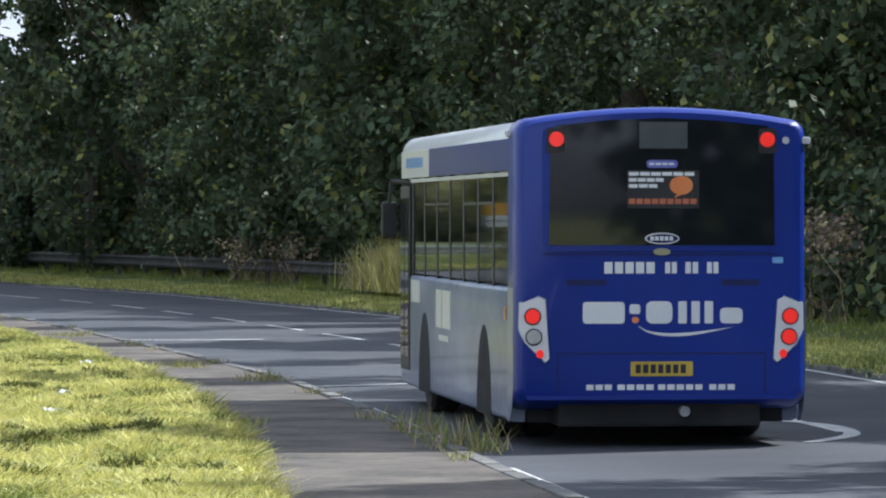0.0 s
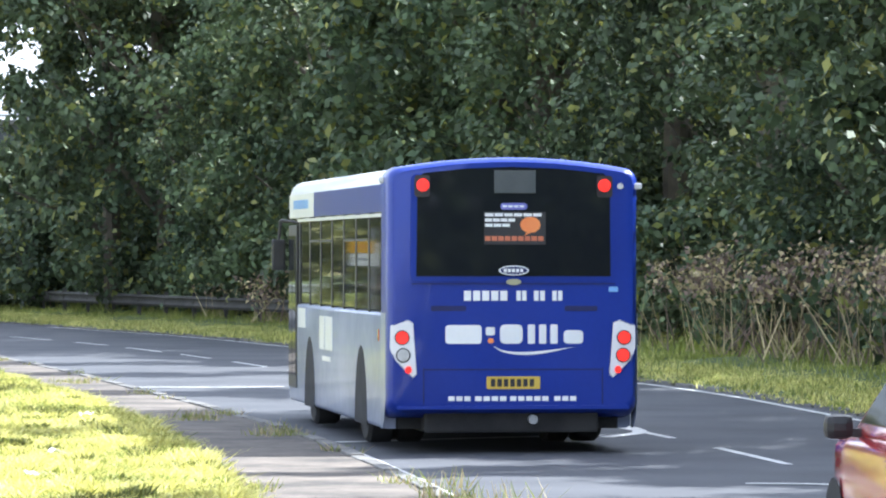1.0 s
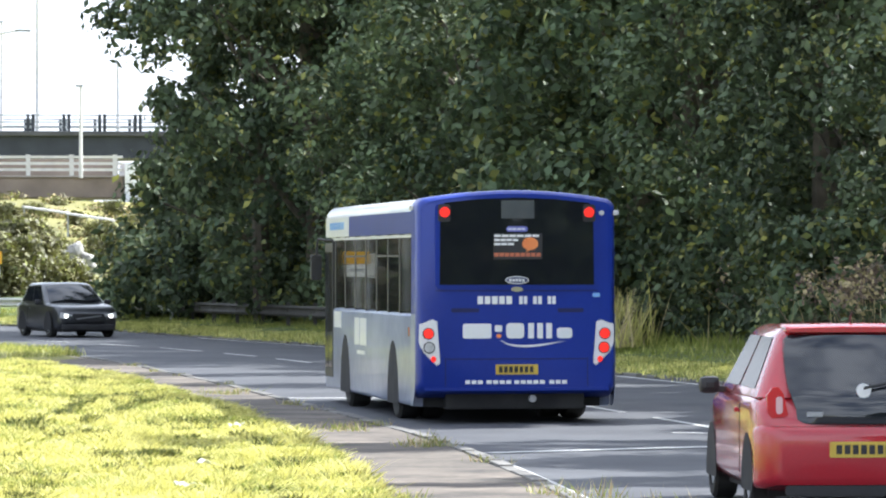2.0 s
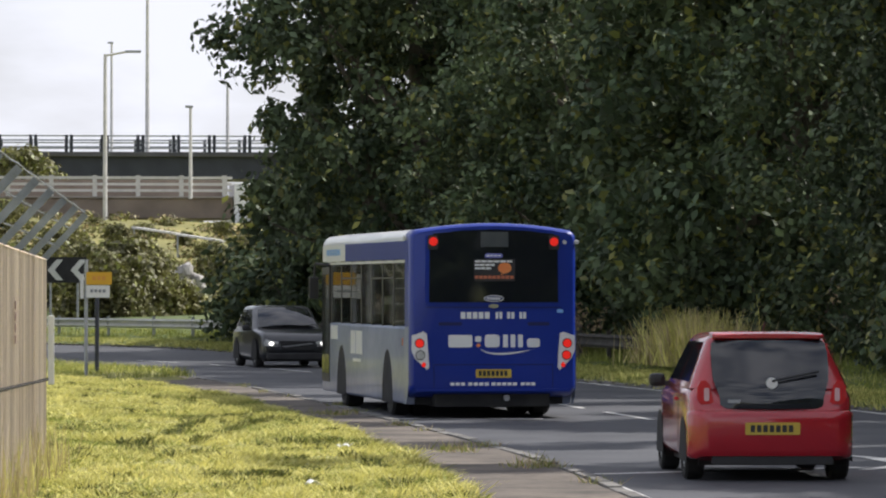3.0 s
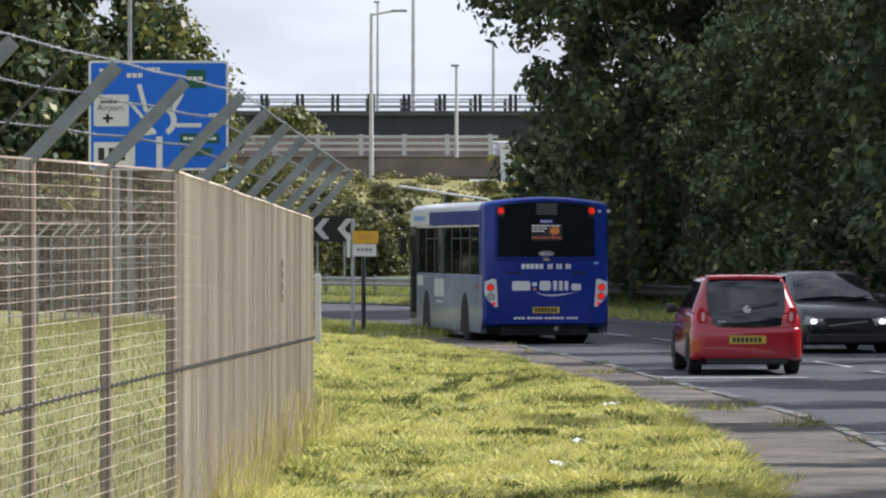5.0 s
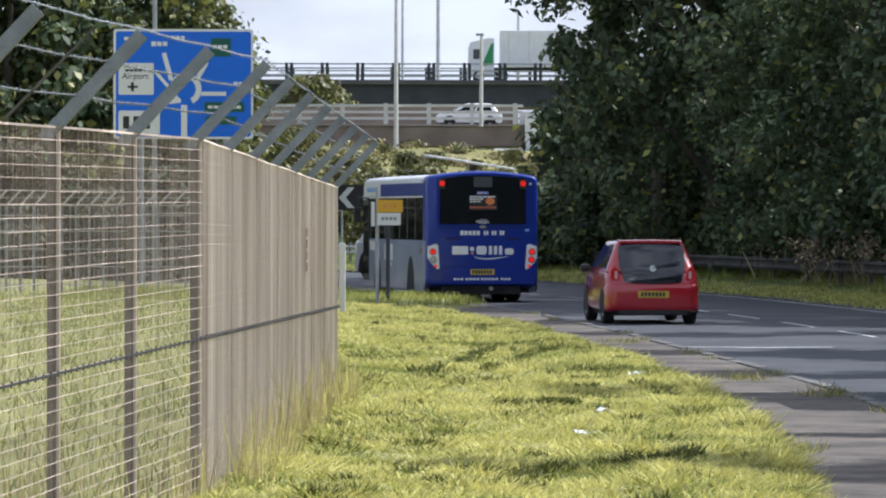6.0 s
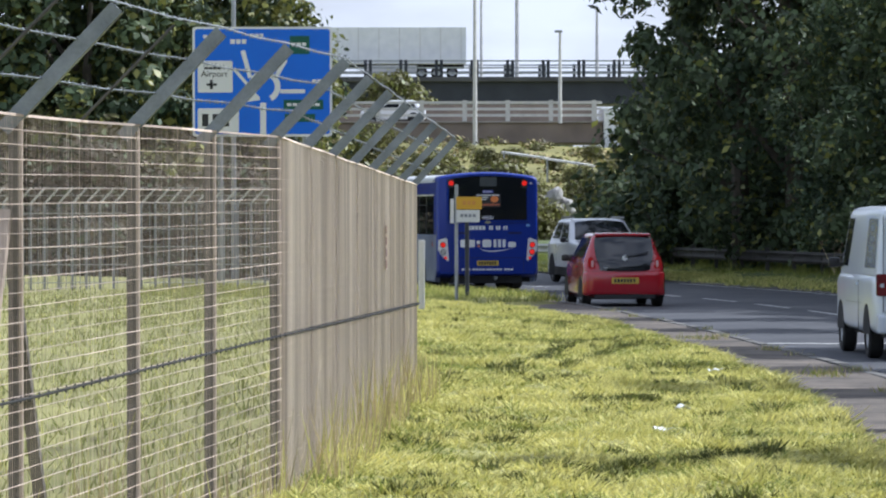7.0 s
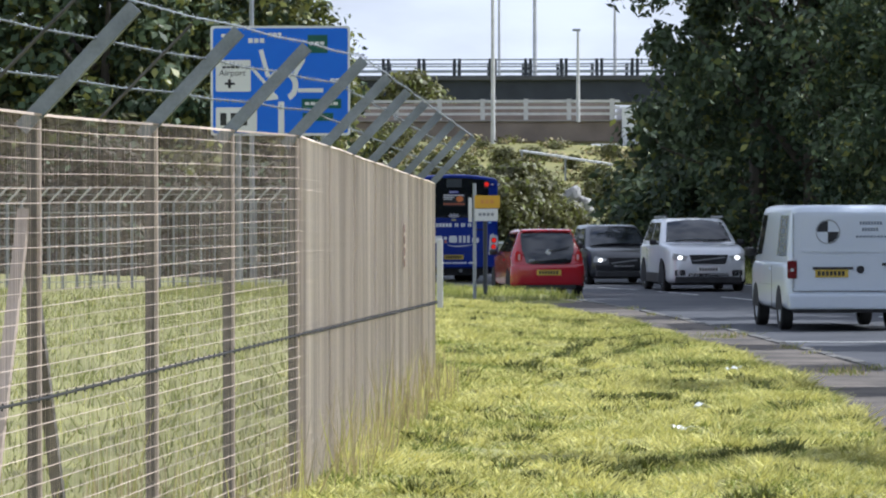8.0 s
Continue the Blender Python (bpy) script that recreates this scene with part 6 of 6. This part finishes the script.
def build_grass():
    rng = np.random.default_rng(5)
    # mown verge
    y = 23 + 63 * rng.random(34000) ** 1.15
    xr = np.array([on_line(VERGE, v) for v in y])
    x = -1.6 + (xr + 1.62) * rng.random(34000)
    keep = (x > np.interp(y, [8, 19.2, 27.4, 45.7], [-2.8, -1.7, -0.87, -0.08]) - 0.1) | (y > 45.7)
    x, y = x[keep], y[keep]
    clump = np.array([noise.noise(Vector((a * 3.3, b * 2.0, 3))) for a, b in zip(x, y)])
    clump += 0.7 * np.array([noise.noise(Vector((a * 1.3, b * 0.6, 13))) for a, b in zip(x, y)])
    keep = clump > -0.42
    x, y, clump = x[keep], y[keep], clump[keep]
    z = np.array([verge_height(a, b) for a, b in zip(x, y)])
    patch = np.array([noise.noise(Vector((a * 0.9, b * 0.35, 7))) for a, b in zip(x, y)])
    co, fa = blades(rng, np.column_stack([x, y]), z, 0.026 + 0.030 * (patch + 0.5) + 0.10 * np.clip(clump - 0.12, 0, 0.6), 0.012, 0.9, 9, 0.05, 1.3)
    idx = np.repeat((0.6 * patch - 0.5 * clump + rng.normal(scale=0.16, size=len(patch)) > 0.20).astype(int), 9)
    stuff("mown_grass", co, fa, (M_GRASS, M_GREEN), "short sunlit yellow-green grass on the verge", "grass", idx)
    # dark grass blades along four curved streaks and in small patches
    streak_lines = ([(0.72, 47.9), (1.3, 52.7), (1.94, 59.1), (2.45, 61.9), (3.0, 63.3)], [(1.5, 50.0), (1.87, 52.6), (2.55, 58.4), (3.2, 59.8)], [(0.9, 30.4), (1.58, 31.4), (2.07, 31.95), (2.6, 33.4)], [(1.4, 41.3), (1.74, 41.8), (2.1, 42.2)])
    p = np.concatenate([np.array(resample(smooth_line(r, 0.5), 480)) for r in streak_lines])
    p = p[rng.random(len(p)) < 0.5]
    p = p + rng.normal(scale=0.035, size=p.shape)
    dark_spots = np.column_stack([rng.uniform(-0.3, 3.4, 170), 25 + 55 * rng.random(170) ** 1.2])
    dark_spots = np.concatenate([dark_spots, [(0.73, 36.9), (0.75, 36.7), (1.71, 40.5), (1.53, 39.9), (0.27, 48.4)]])
    edge = np.array([on_line(VERGE, v) for v in dark_spots[:, 1]])
    dark_spots = dark_spots[(dark_spots[:, 0] < edge - 0.2) & (dark_spots[:, 0] > np.interp(dark_spots[:, 1], [8, 19.2, 27.4, 45.7], [-2.8, -1.7, -0.87, -0.08]))]
    h = np.repeat(dark_spots, 9, 0) + rng.normal(size=(len(dark_spots) * 9, 2)) * np.array([0.075, 0.05])
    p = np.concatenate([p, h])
    z = np.array([verge_height(a, b) for a, b in p])
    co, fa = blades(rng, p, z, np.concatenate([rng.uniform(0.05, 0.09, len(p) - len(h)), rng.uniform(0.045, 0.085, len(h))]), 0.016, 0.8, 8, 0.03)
    stuff("dark_streak_grass", co, fa, (M_DARKGRASS, M_GREEN), "dark grass in curved streaks and small patches", "grass", (rng.random(len(fa)) < 0.12).astype(int))
    # rougher tussocks that stand out of it
    y = 24 + 60 * rng.random(1500) ** 1.1
    x = -0.9 + (np.array([on_line(VERGE, v) for v in y]) + 0.85) * rng.random(1500)
    keep = x > np.interp(y, [8, 19.2, 27.4, 45.7, 86], [-2.8, -1.7, -0.87, -0.08, -2.0]) + 0.1
    x, y = x[keep], y[keep]
    z = np.array([verge_height(a, b) for a, b in zip(x, y)])
    co, fa = blades(rng, np.column_stack([x, y]), z, rng.uniform(0.03, 0.07, len(x)), 0.011, 1.1, 16, 0.09)
    stuff("tussock_grass", co, fa, (M_GREEN, M_GRASS), "rough green tussocks standing out of the mown grass", "grass", np.repeat((rng.random(len(x)) < 0.45).astype(int), 16))
    # ragged edge over the footway
    y = 24 + 60 * rng.random(1400)
    x = np.array([on_line(VERGE, v) for v in y]) + rng.normal(scale=0.07, size=1400)
    co, fa = blades(rng, np.column_stack([x, y]), np.full(1400, 0.04), np.full(1400, 0.055), 0.008, 0.9, 8, 0.06)
    stuff("edge_grass", co, fa, (M_GRASS,), "overhanging grass at the verge edge", "grass")
    # field behind the fence
    y = 17 + 83 * rng.random(9000)
    x = -16 + 15.5 * rng.random(9000)
    keep = x < np.interp(y, [8, 19.2, 27.4, 45.7, 100], [-2.9, -1.8, -1.0, -0.2, -0.2])
    x, y = x[keep], y[keep]
    co, fa = blades(rng, np.column_stack([x, y]), np.array([verge_height(a, b) if b < 86 else 0.1 for a, b in zip(x, y)]) - 0.03, rng.uniform(0.08, 0.22, len(x)), 0.010, 0.5, 6, 0.15)
    stuff("field_grass", co, fa, (M_GREEN, M_GRASS), "uncut pale green airfield grass behind the fence", "grass", (rng.random(len(fa)) < 0.22).astype(int))
    # dry stalks at the fence foot
    s = rng.random(300) ** 0.8
    y = 45.7 - 27.5 * s
    x = np.interp(y, [8, 19.2, 27.4, 45.7], [-2.81, -1.7, -0.87, -0.08]) + rng.normal(scale=0.14, size=300)
    co, fa = blades(rng, np.column_stack([x, y]), np.full(300, 0.1), rng.uniform(0.08, 0.6, 300) , 0.006, 0.22, 4, 0.06)
    for y0, n, h in ((21.6, 10, 1.05), (22.9, 8, 0.8), (23.4, 9, 0.85), (26.3, 6, 0.6), (19.6, 6, 0.7), (29.0, 14, 0.75), (31.5, 16, 0.7), (34.0, 18, 0.8), (37.0, 22, 0.75), (40.0, 22, 0.7), (43.0, 18, 0.6)):
        yy = rng.normal(y0, 0.45, n)
        xx = np.interp(yy, [8, 19.2, 27.4, 45.7], [-2.81, -1.7, -0.87, -0.08]) + (rng.uniform(-0.3, -0.06, n) if y0 < 27 else rng.uniform(0.05, 0.3, n))
        pc, pf = blades(rng, np.column_stack([xx, yy]), np.full(n, 0.08), rng.uniform(0.5, 1.0, n) * h, 0.008, 0.12, 3, 0.03)
        co, fa = np.concatenate([co, pc]), np.concatenate([fa, pf + len(co)])
    stuff("dry_stalks", co, fa, (M_STRAW, M_GRASS), "dry straw-coloured grass stalks along the fence foot", "grass", (rng.random(len(fa)) < 0.35).astype(int))
    # island
    p = np.column_stack([rng.uniform(-6, 2.7, 3200), rng.uniform(87.6, 106, 3200)])
    p = p[(p[:, 0] < np.interp(p[:, 1], [87.6, 88.4, 90.5, 94, 98, 106], [-0.5, 1.3, 2.65, 2.45, 1.4, -0.9]))]
    co, fa = blades(rng, p, np.full(len(p), 0.12), rng.uniform(0.07, 0.18, len(p)), 0.011, 0.5, 9, 0.12)
    stuff("island_grass", co, fa, (M_GREEN, M_GRASS), "longer bright green grass on the island", "grass", (rng.random(len(fa)) < 0.3).astype(int))
    # far verge
    line = np.array(resample([q for q in FAR if 35 < q[1] < 165], 400))
    k = rng.integers(0, 400, 9000)
    off = 0.15 + 3.6 * rng.random(9000)
    t = np.gradient(line, axis=0)
    t /= np.linalg.norm(t, axis=1)[:, None]
    p = line[k] + np.column_stack([t[k, 1], -t[k, 0]]) * off[:, None] + rng.normal(scale=0.2, size=(9000, 2))
    z = np.interp(off, [0.14, 0.35, 1.2, 2.6, 5.0], [0.05, 0.12, 0.18, 0.28, 0.48])
    hh = np.interp(off, [0, 1.5, 2.5, 4.5], [0.05, 0.07, 0.13, 0.40]) * rng.uniform(0.6, 1.3, 9000)
    co, fa = blades(rng, p, z, hh, 0.011, 0.4, 8, 0.12)
    # more pale blades near the kerb put the sunlit strip into the colour
    stuff("far_verge_grass", co, fa, (M_GREEN, M_GRASS), "green roadside grass growing taller towards the bushes", "grass", np.repeat((rng.random(9000) < np.where(off < 1.5, 0.75, 0.10)).astype(int), 8))
    # second pass thickens this strip of painted-in sunlight
    k, off = rng.integers(0, 400, 9000), 0.12 + 1.25 * rng.random(9000)
    p = line[k] + np.column_stack([t[k, 1], -t[k, 0]]) * off[:, None] + rng.normal(scale=0.12, size=(9000, 2))
    co, fa = blades(rng, p, np.interp(off, [0.14, 0.35, 1.4], [0.05, 0.12, 0.2]), rng.uniform(0.04, 0.08, 9000), 0.014, 0.8, 8, 0.10)
    stuff("far_verge_grass", co, fa, (M_GRASS, M_GREEN), "short grass along the far kerb, pale with painted-in sunlight", "grass", (rng.random(len(fa)) < 0.35).astype(int))
    # tall seeding grasses by the bushes
    for nm, cx, cy, sx, sy, n, h, mt, lb in (("seed_grass", 15.6, 70, 0.6, 6.0, 90, 1.35, (M_SEED, M_STRAW), "tall reddish seeding grass beside the bushes"),
                                             ("yellow_grass", 12.75, 90, 0.32, 1.6, 650, 0.92, (M_GRASS, M_STRAW), "tall yellow grass clump beside the bushes"),
                                             ("seed_grass", 11.6, 108, 0.6, 4.0, 30, 0.8, (M_SEED, M_STRAW), "tall dry grass under the trees")):
        p = np.column_stack([rng.normal(cx, sx, n), rng.normal(cy, sy, n)])
        co, fa = blades(rng, p, np.full(n, 0.35), rng.uniform(0.6, 1.1, n) * h, 0.018 if nm == "yellow_grass" else 0.013, 0.28 if nm == "yellow_grass" else 0.45, 7, 0.2)
        if nm == "seed_grass":
            c = np.column_stack([np.repeat(p, 3, 0) + rng.normal(scale=0.25, size=(3 * n, 2)), 0.35 + h * rng.uniform(0.75, 1.15, 3 * n)])
            pc, pf = leaf_cloud(rng, c, rng.uniform(0.14, 0.3, 3 * n), 60 * n, 0.055, 1.5)
            pf = pf + len(co)
            co, fa = np.concatenate([co, pc]), np.concatenate([fa, pf])
        stuff(nm, co, fa, mt, lb, "grass", (rng.random(len(fa)) < 0.4).astype(int))
    # weeds along the kerb
    for k in range(15):
        y0 = 26 + 72 * (k + rng.random()) / 15
        x0, n = on_line(NEAR, y0) - 0.16 + rng.normal() * 0.1, int(rng.integers(3, 14))
        p = np.column_stack([rng.normal(x0, 0.08, n), rng.normal(y0, 0.3, n)])
        co, fa = blades(rng, p, np.full(n, 0.03), rng.uniform(0.03, 0.09, n), 0.008, 0.8, 7, 0.05)
        stuff("kerb_weeds", co, fa, (M_GREEN, M_STRAW), "weeds growing in the kerb joint", "weeds", (rng.random(len(fa)) < 0.4).astype(int))
    spots = [(5.0, 34.4, 0.20, 14), (5.02, 31.8, 0.26, 22), (5.1, 36.8, 0.14, 10), (4.55, 51.5, 0.12, 26), (4.95, 47.0, 0.14, 20), (4.1, 66.0, 0.10, 22), (3.6, 36.0, 0.10, 20)]
    for x0, y0, h, n in spots:
        p = np.column_stack([rng.normal(x0, 0.14, n), rng.normal(y0, 0.35, n)])
        co, fa = blades(rng, p, np.full(n, 0.03), rng.uniform(0.4, 1.1, n) * h, 0.008, 0.5, 7, 0.06)
        stuff("kerb_weeds", co, fa, (M_GREEN, M_STRAW), "weeds growing in the kerb joint", "weeds", (rng.random(len(fa)) < 0.45).astype(int))


def build_litter():
    for x, y, r in ((3.2, 49.8, 20), (2.3, 40.2, 70), (1.9, 36.0, 40), (0.55, 83.0, 10)):
        bm = bmesh.new()
        bmesh.ops.create_grid(bm, x_segments=5, y_segments=4, size=0.5)
        for v in bm.verts:
            v.co.x, v.co.y = v.co.x * 0.16, v.co.y * 0.12
            v.co.z = 0.03 + 0.05 * noise.noise(v.co * 14 + Vector((x, y, 0)))
        bmesh.ops.solidify(bm, geom=bm.faces[:], thickness=0.004)
        ob = tagged(obj("litter", bm, M_WHITE), "crumpled scrap of white paper on the grass", "litter", "litter on the verge")
        ob.matrix_basis = pose(x, y, verge_height(x, y) + 0.03, 0, 0, r)


def bank_height(x, y):
    z = float(np.interp(y, [205, 222, 235, 248, 258, 272, 286], [-0.15, 0.3, 1.4, 3.2, 4.4, 5.3, 5.8]))
    return -0.15 + (z + 0.15) * (1 + 0.25 * noise.noise(Vector((x * 0.06, y * 0.05, 2))) - 0.004 * (x - 5))


def build_bank_scrub():
    """Low bramble and rough grass over the embankment."""
    rng = np.random.default_rng(44)
    x, y = rng.uniform(-14, 15, 700), rng.uniform(218, 286, 700)
    keep = np.array([noise.noise(Vector((a * 0.30, b * 0.16, 5))) for a, b in zip(x, y)]) > 0.02
    x, y = x[keep], y[keep]
    c = np.column_stack([x, y, [bank_height(a, b) + 0.12 for a, b in zip(x, y)]])
    co, fa = leaf_cloud(rng, c, rng.uniform(0.5, 1.1, len(c)), 26000, 0.15, 0.45)
    stuff("bank_scrub", co, fa, (M_OLIVE, M_LEAF2, M_STRAW), "low olive bramble and rough grass on the embankment", "scrub", rng.choice([0, 0, 1, 2], 26000))


def build_far_woods():
    """Tree belt on the horizon behind the flyovers."""
    rng = np.random.default_rng(77)
    n = 160
    c = np.column_stack([rng.uniform(-90, 90, n), rng.uniform(425, 440, n), rng.uniform(1, 12.0, n)])
    c[:, 2] *= 0.75 + 0.25 * np.sin(c[:, 0] * 0.21) ** 2
    co, fa = leaf_cloud(rng, c, rng.uniform(2.2, 4.0, n), 24000, 0.42)
    stuff("far_woods", co, fa, (M_LEAF, M_OLIVE), "distant dark belt of woodland behind the flyovers", "woodland", (rng.random(24000) < 0.4).astype(int))


build_trees()
build_far_woods()
build_bank_scrub()
build_shrubs()
build_grass()
build_litter()
# ---------------------------------------------------------------- what moves
def path_of(rows):
    """Rows of (t, x, y, heading, lift) as poses on the road."""
    return [(t, pose(x, y, z[0] if z else 0, 0, 0, h)) for t, x, y, h, *z in rows]


def spin(wheels, rows, radius):
    """Turn wheels by the way travelled."""
    for w in wheels:
        base = w.matrix_basis.translation.copy()
        keys = []
        for k in range(241):
            t = k / 30
            for a, b in zip(rows, rows[1:]):
                if a[0] <= t <= b[0]:
                    f = (t - a[0]) / (b[0] - a[0])
                    break
            way = 0.0
            for p, q in zip(rows, rows[1:]):
                seg = math.hypot(q[1] - p[1], q[2] - p[2])
                if q[0] <= t:
                    way += seg
                elif p[0] <= t:
                    way += seg * (t - p[0]) / (q[0] - p[0])
            keys.append((t, Matrix.Translation(base) @ Matrix.Rotation(-way / radius, 4, "X")))
        walk(w, keys)


BUS_ROWS = [(0, 6.70, 32.1, -2.2), (0.5, 6.78, 37.5, -1.4, 0.04), (1.0, 6.86, 42.94, -0.4, 0.03), (1.5, 6.91, 48.6, 0.8, 0.03), (2.0, 6.88, 54.2, 2.0), (2.8, 6.44, 62.7, 3.85), (3.5, 5.92, 70.3, 5.6),
            (4.0, 5.35, 75.6, 6.1), (4.5, 4.89, 81.0, 7.2), (5.2, 4.05, 88.6, 7.6), (5.8, 3.25, 95.0, 8.0), (6.5, 2.15, 102.2, 8.5), (7.2, 1.25, 109.6, 10.0), (7.5, 0.87, 112.8, 11.5), (8.0, 0.28, 118.0, 14.0)]
RED_ROWS = [(0, 6.9, 11.0, -2), (1.0, 6.65, 22.6, -3), (1.5, 6.80, 28.4, -3.5), (2.0, 6.95, 33.8, -3.2), (2.8, 7.06, 42.0, -2.4), (3.5, 6.84, 48.9, -2.0), (4.0, 6.65, 53.8, -1.6), (4.5, 6.52, 59.8, -0.8),
            (5.2, 6.1, 68.6, 1.2), (5.8, 5.58, 76.0, 3.1), (6.5, 4.61, 83.4, 4.3), (7.2, 3.66, 91.6, 5.2), (7.5, 3.13, 94.4, 6.5), (8.0, 2.31, 98.9, 6.8)]
VAN_ROWS = [(0, 6.9, -37.0, 0.3), (3.0, 6.9, 3.5, 0.3), (5.5, 6.9, 37.2, 0.4), (6.5, 6.86, 50.8, 0.6), (7.2, 6.62, 60.4, 1.4), (7.5, 6.55, 64.6, 2.0), (8.0, 6.31, 70.6, 3.0)]
DARK_ROWS = [(0, -8.0, 143.0, 212), (0.9, -1.6, 135.5, 204), (1.7, 1.85, 127.2, 198), (2.8, 4.65, 111.6, 187), (4.0, 7.3, 97.0, 188), (4.5, 8.2, 90.4, 187), (5.0, 8.85, 83.0, 185), (6.0, 9.7, 64.0, 181), (8.0, 9.4, 32.0, 179)]
SILVER_ROWS = [(0, -75.0, 196.0, 240), (3.0, -39.5, 174.5, 238), (4.5, -17.6, 157.6, 229), (5.6, -1.8, 141.0, 212), (6.5, 2.9, 126.5, 194), (7.2, 4.6, 119.8, 188), (7.5, 5.07, 116.4, 187), (8.0, 5.62, 108.4, 186)]
BLACK_ROWS = [(0, -95.0, 210.0, 240), (4.5, -48.0, 178.0, 238), (6.0, -17.0, 157.0, 228), (7.0, -0.6, 136.0, 204), (7.5, 2.25, 125.5, 193), (8.0, 4.05, 117.6, 187)]


def motions():
    walk(bus, path_of(BUS_ROWS))
    walk(red_car, path_of(RED_ROWS))
    walk(van, path_of(VAN_ROWS))
    walk(dark_suv, path_of(DARK_ROWS))
    walk(silver_suv, path_of(SILVER_ROWS))
    walk(black_car, path_of(BLACK_ROWS))
    spin(bus_wheels, BUS_ROWS, 0.47)
    spin(red_wheels, RED_ROWS, 0.29)
    spin(van_wheels, VAN_ROWS, 0.33)
    spin(dark_suv_wheels, DARK_ROWS, 0.32)
    spin(silver_suv_wheels, SILVER_ROWS, 0.36)
    spin(black_car_wheels, BLACK_ROWS, 0.32)
    walk(bridge_car, [(t, pose(2.98 - 10.0 * (t - 6.5) + 2.1, LOWER_Y, LOWER_Z, 0, 0, 90)) for t in (0, 4, 8)])
    walk(bridge_car_two, [(t, pose(5.95 - 27.0 * (t - 3.5) + 2.1, LOWER_Y, LOWER_Z, 0, 0, 90)) for t in (0, 4, 8)])
    walk(lorry, [(t, pose(15.04 - 23.0 * (t - 6.5), UPPER_Y, UPPER_Z, 0, 0, 90)) for t in (0, 4, 8)])


motions()
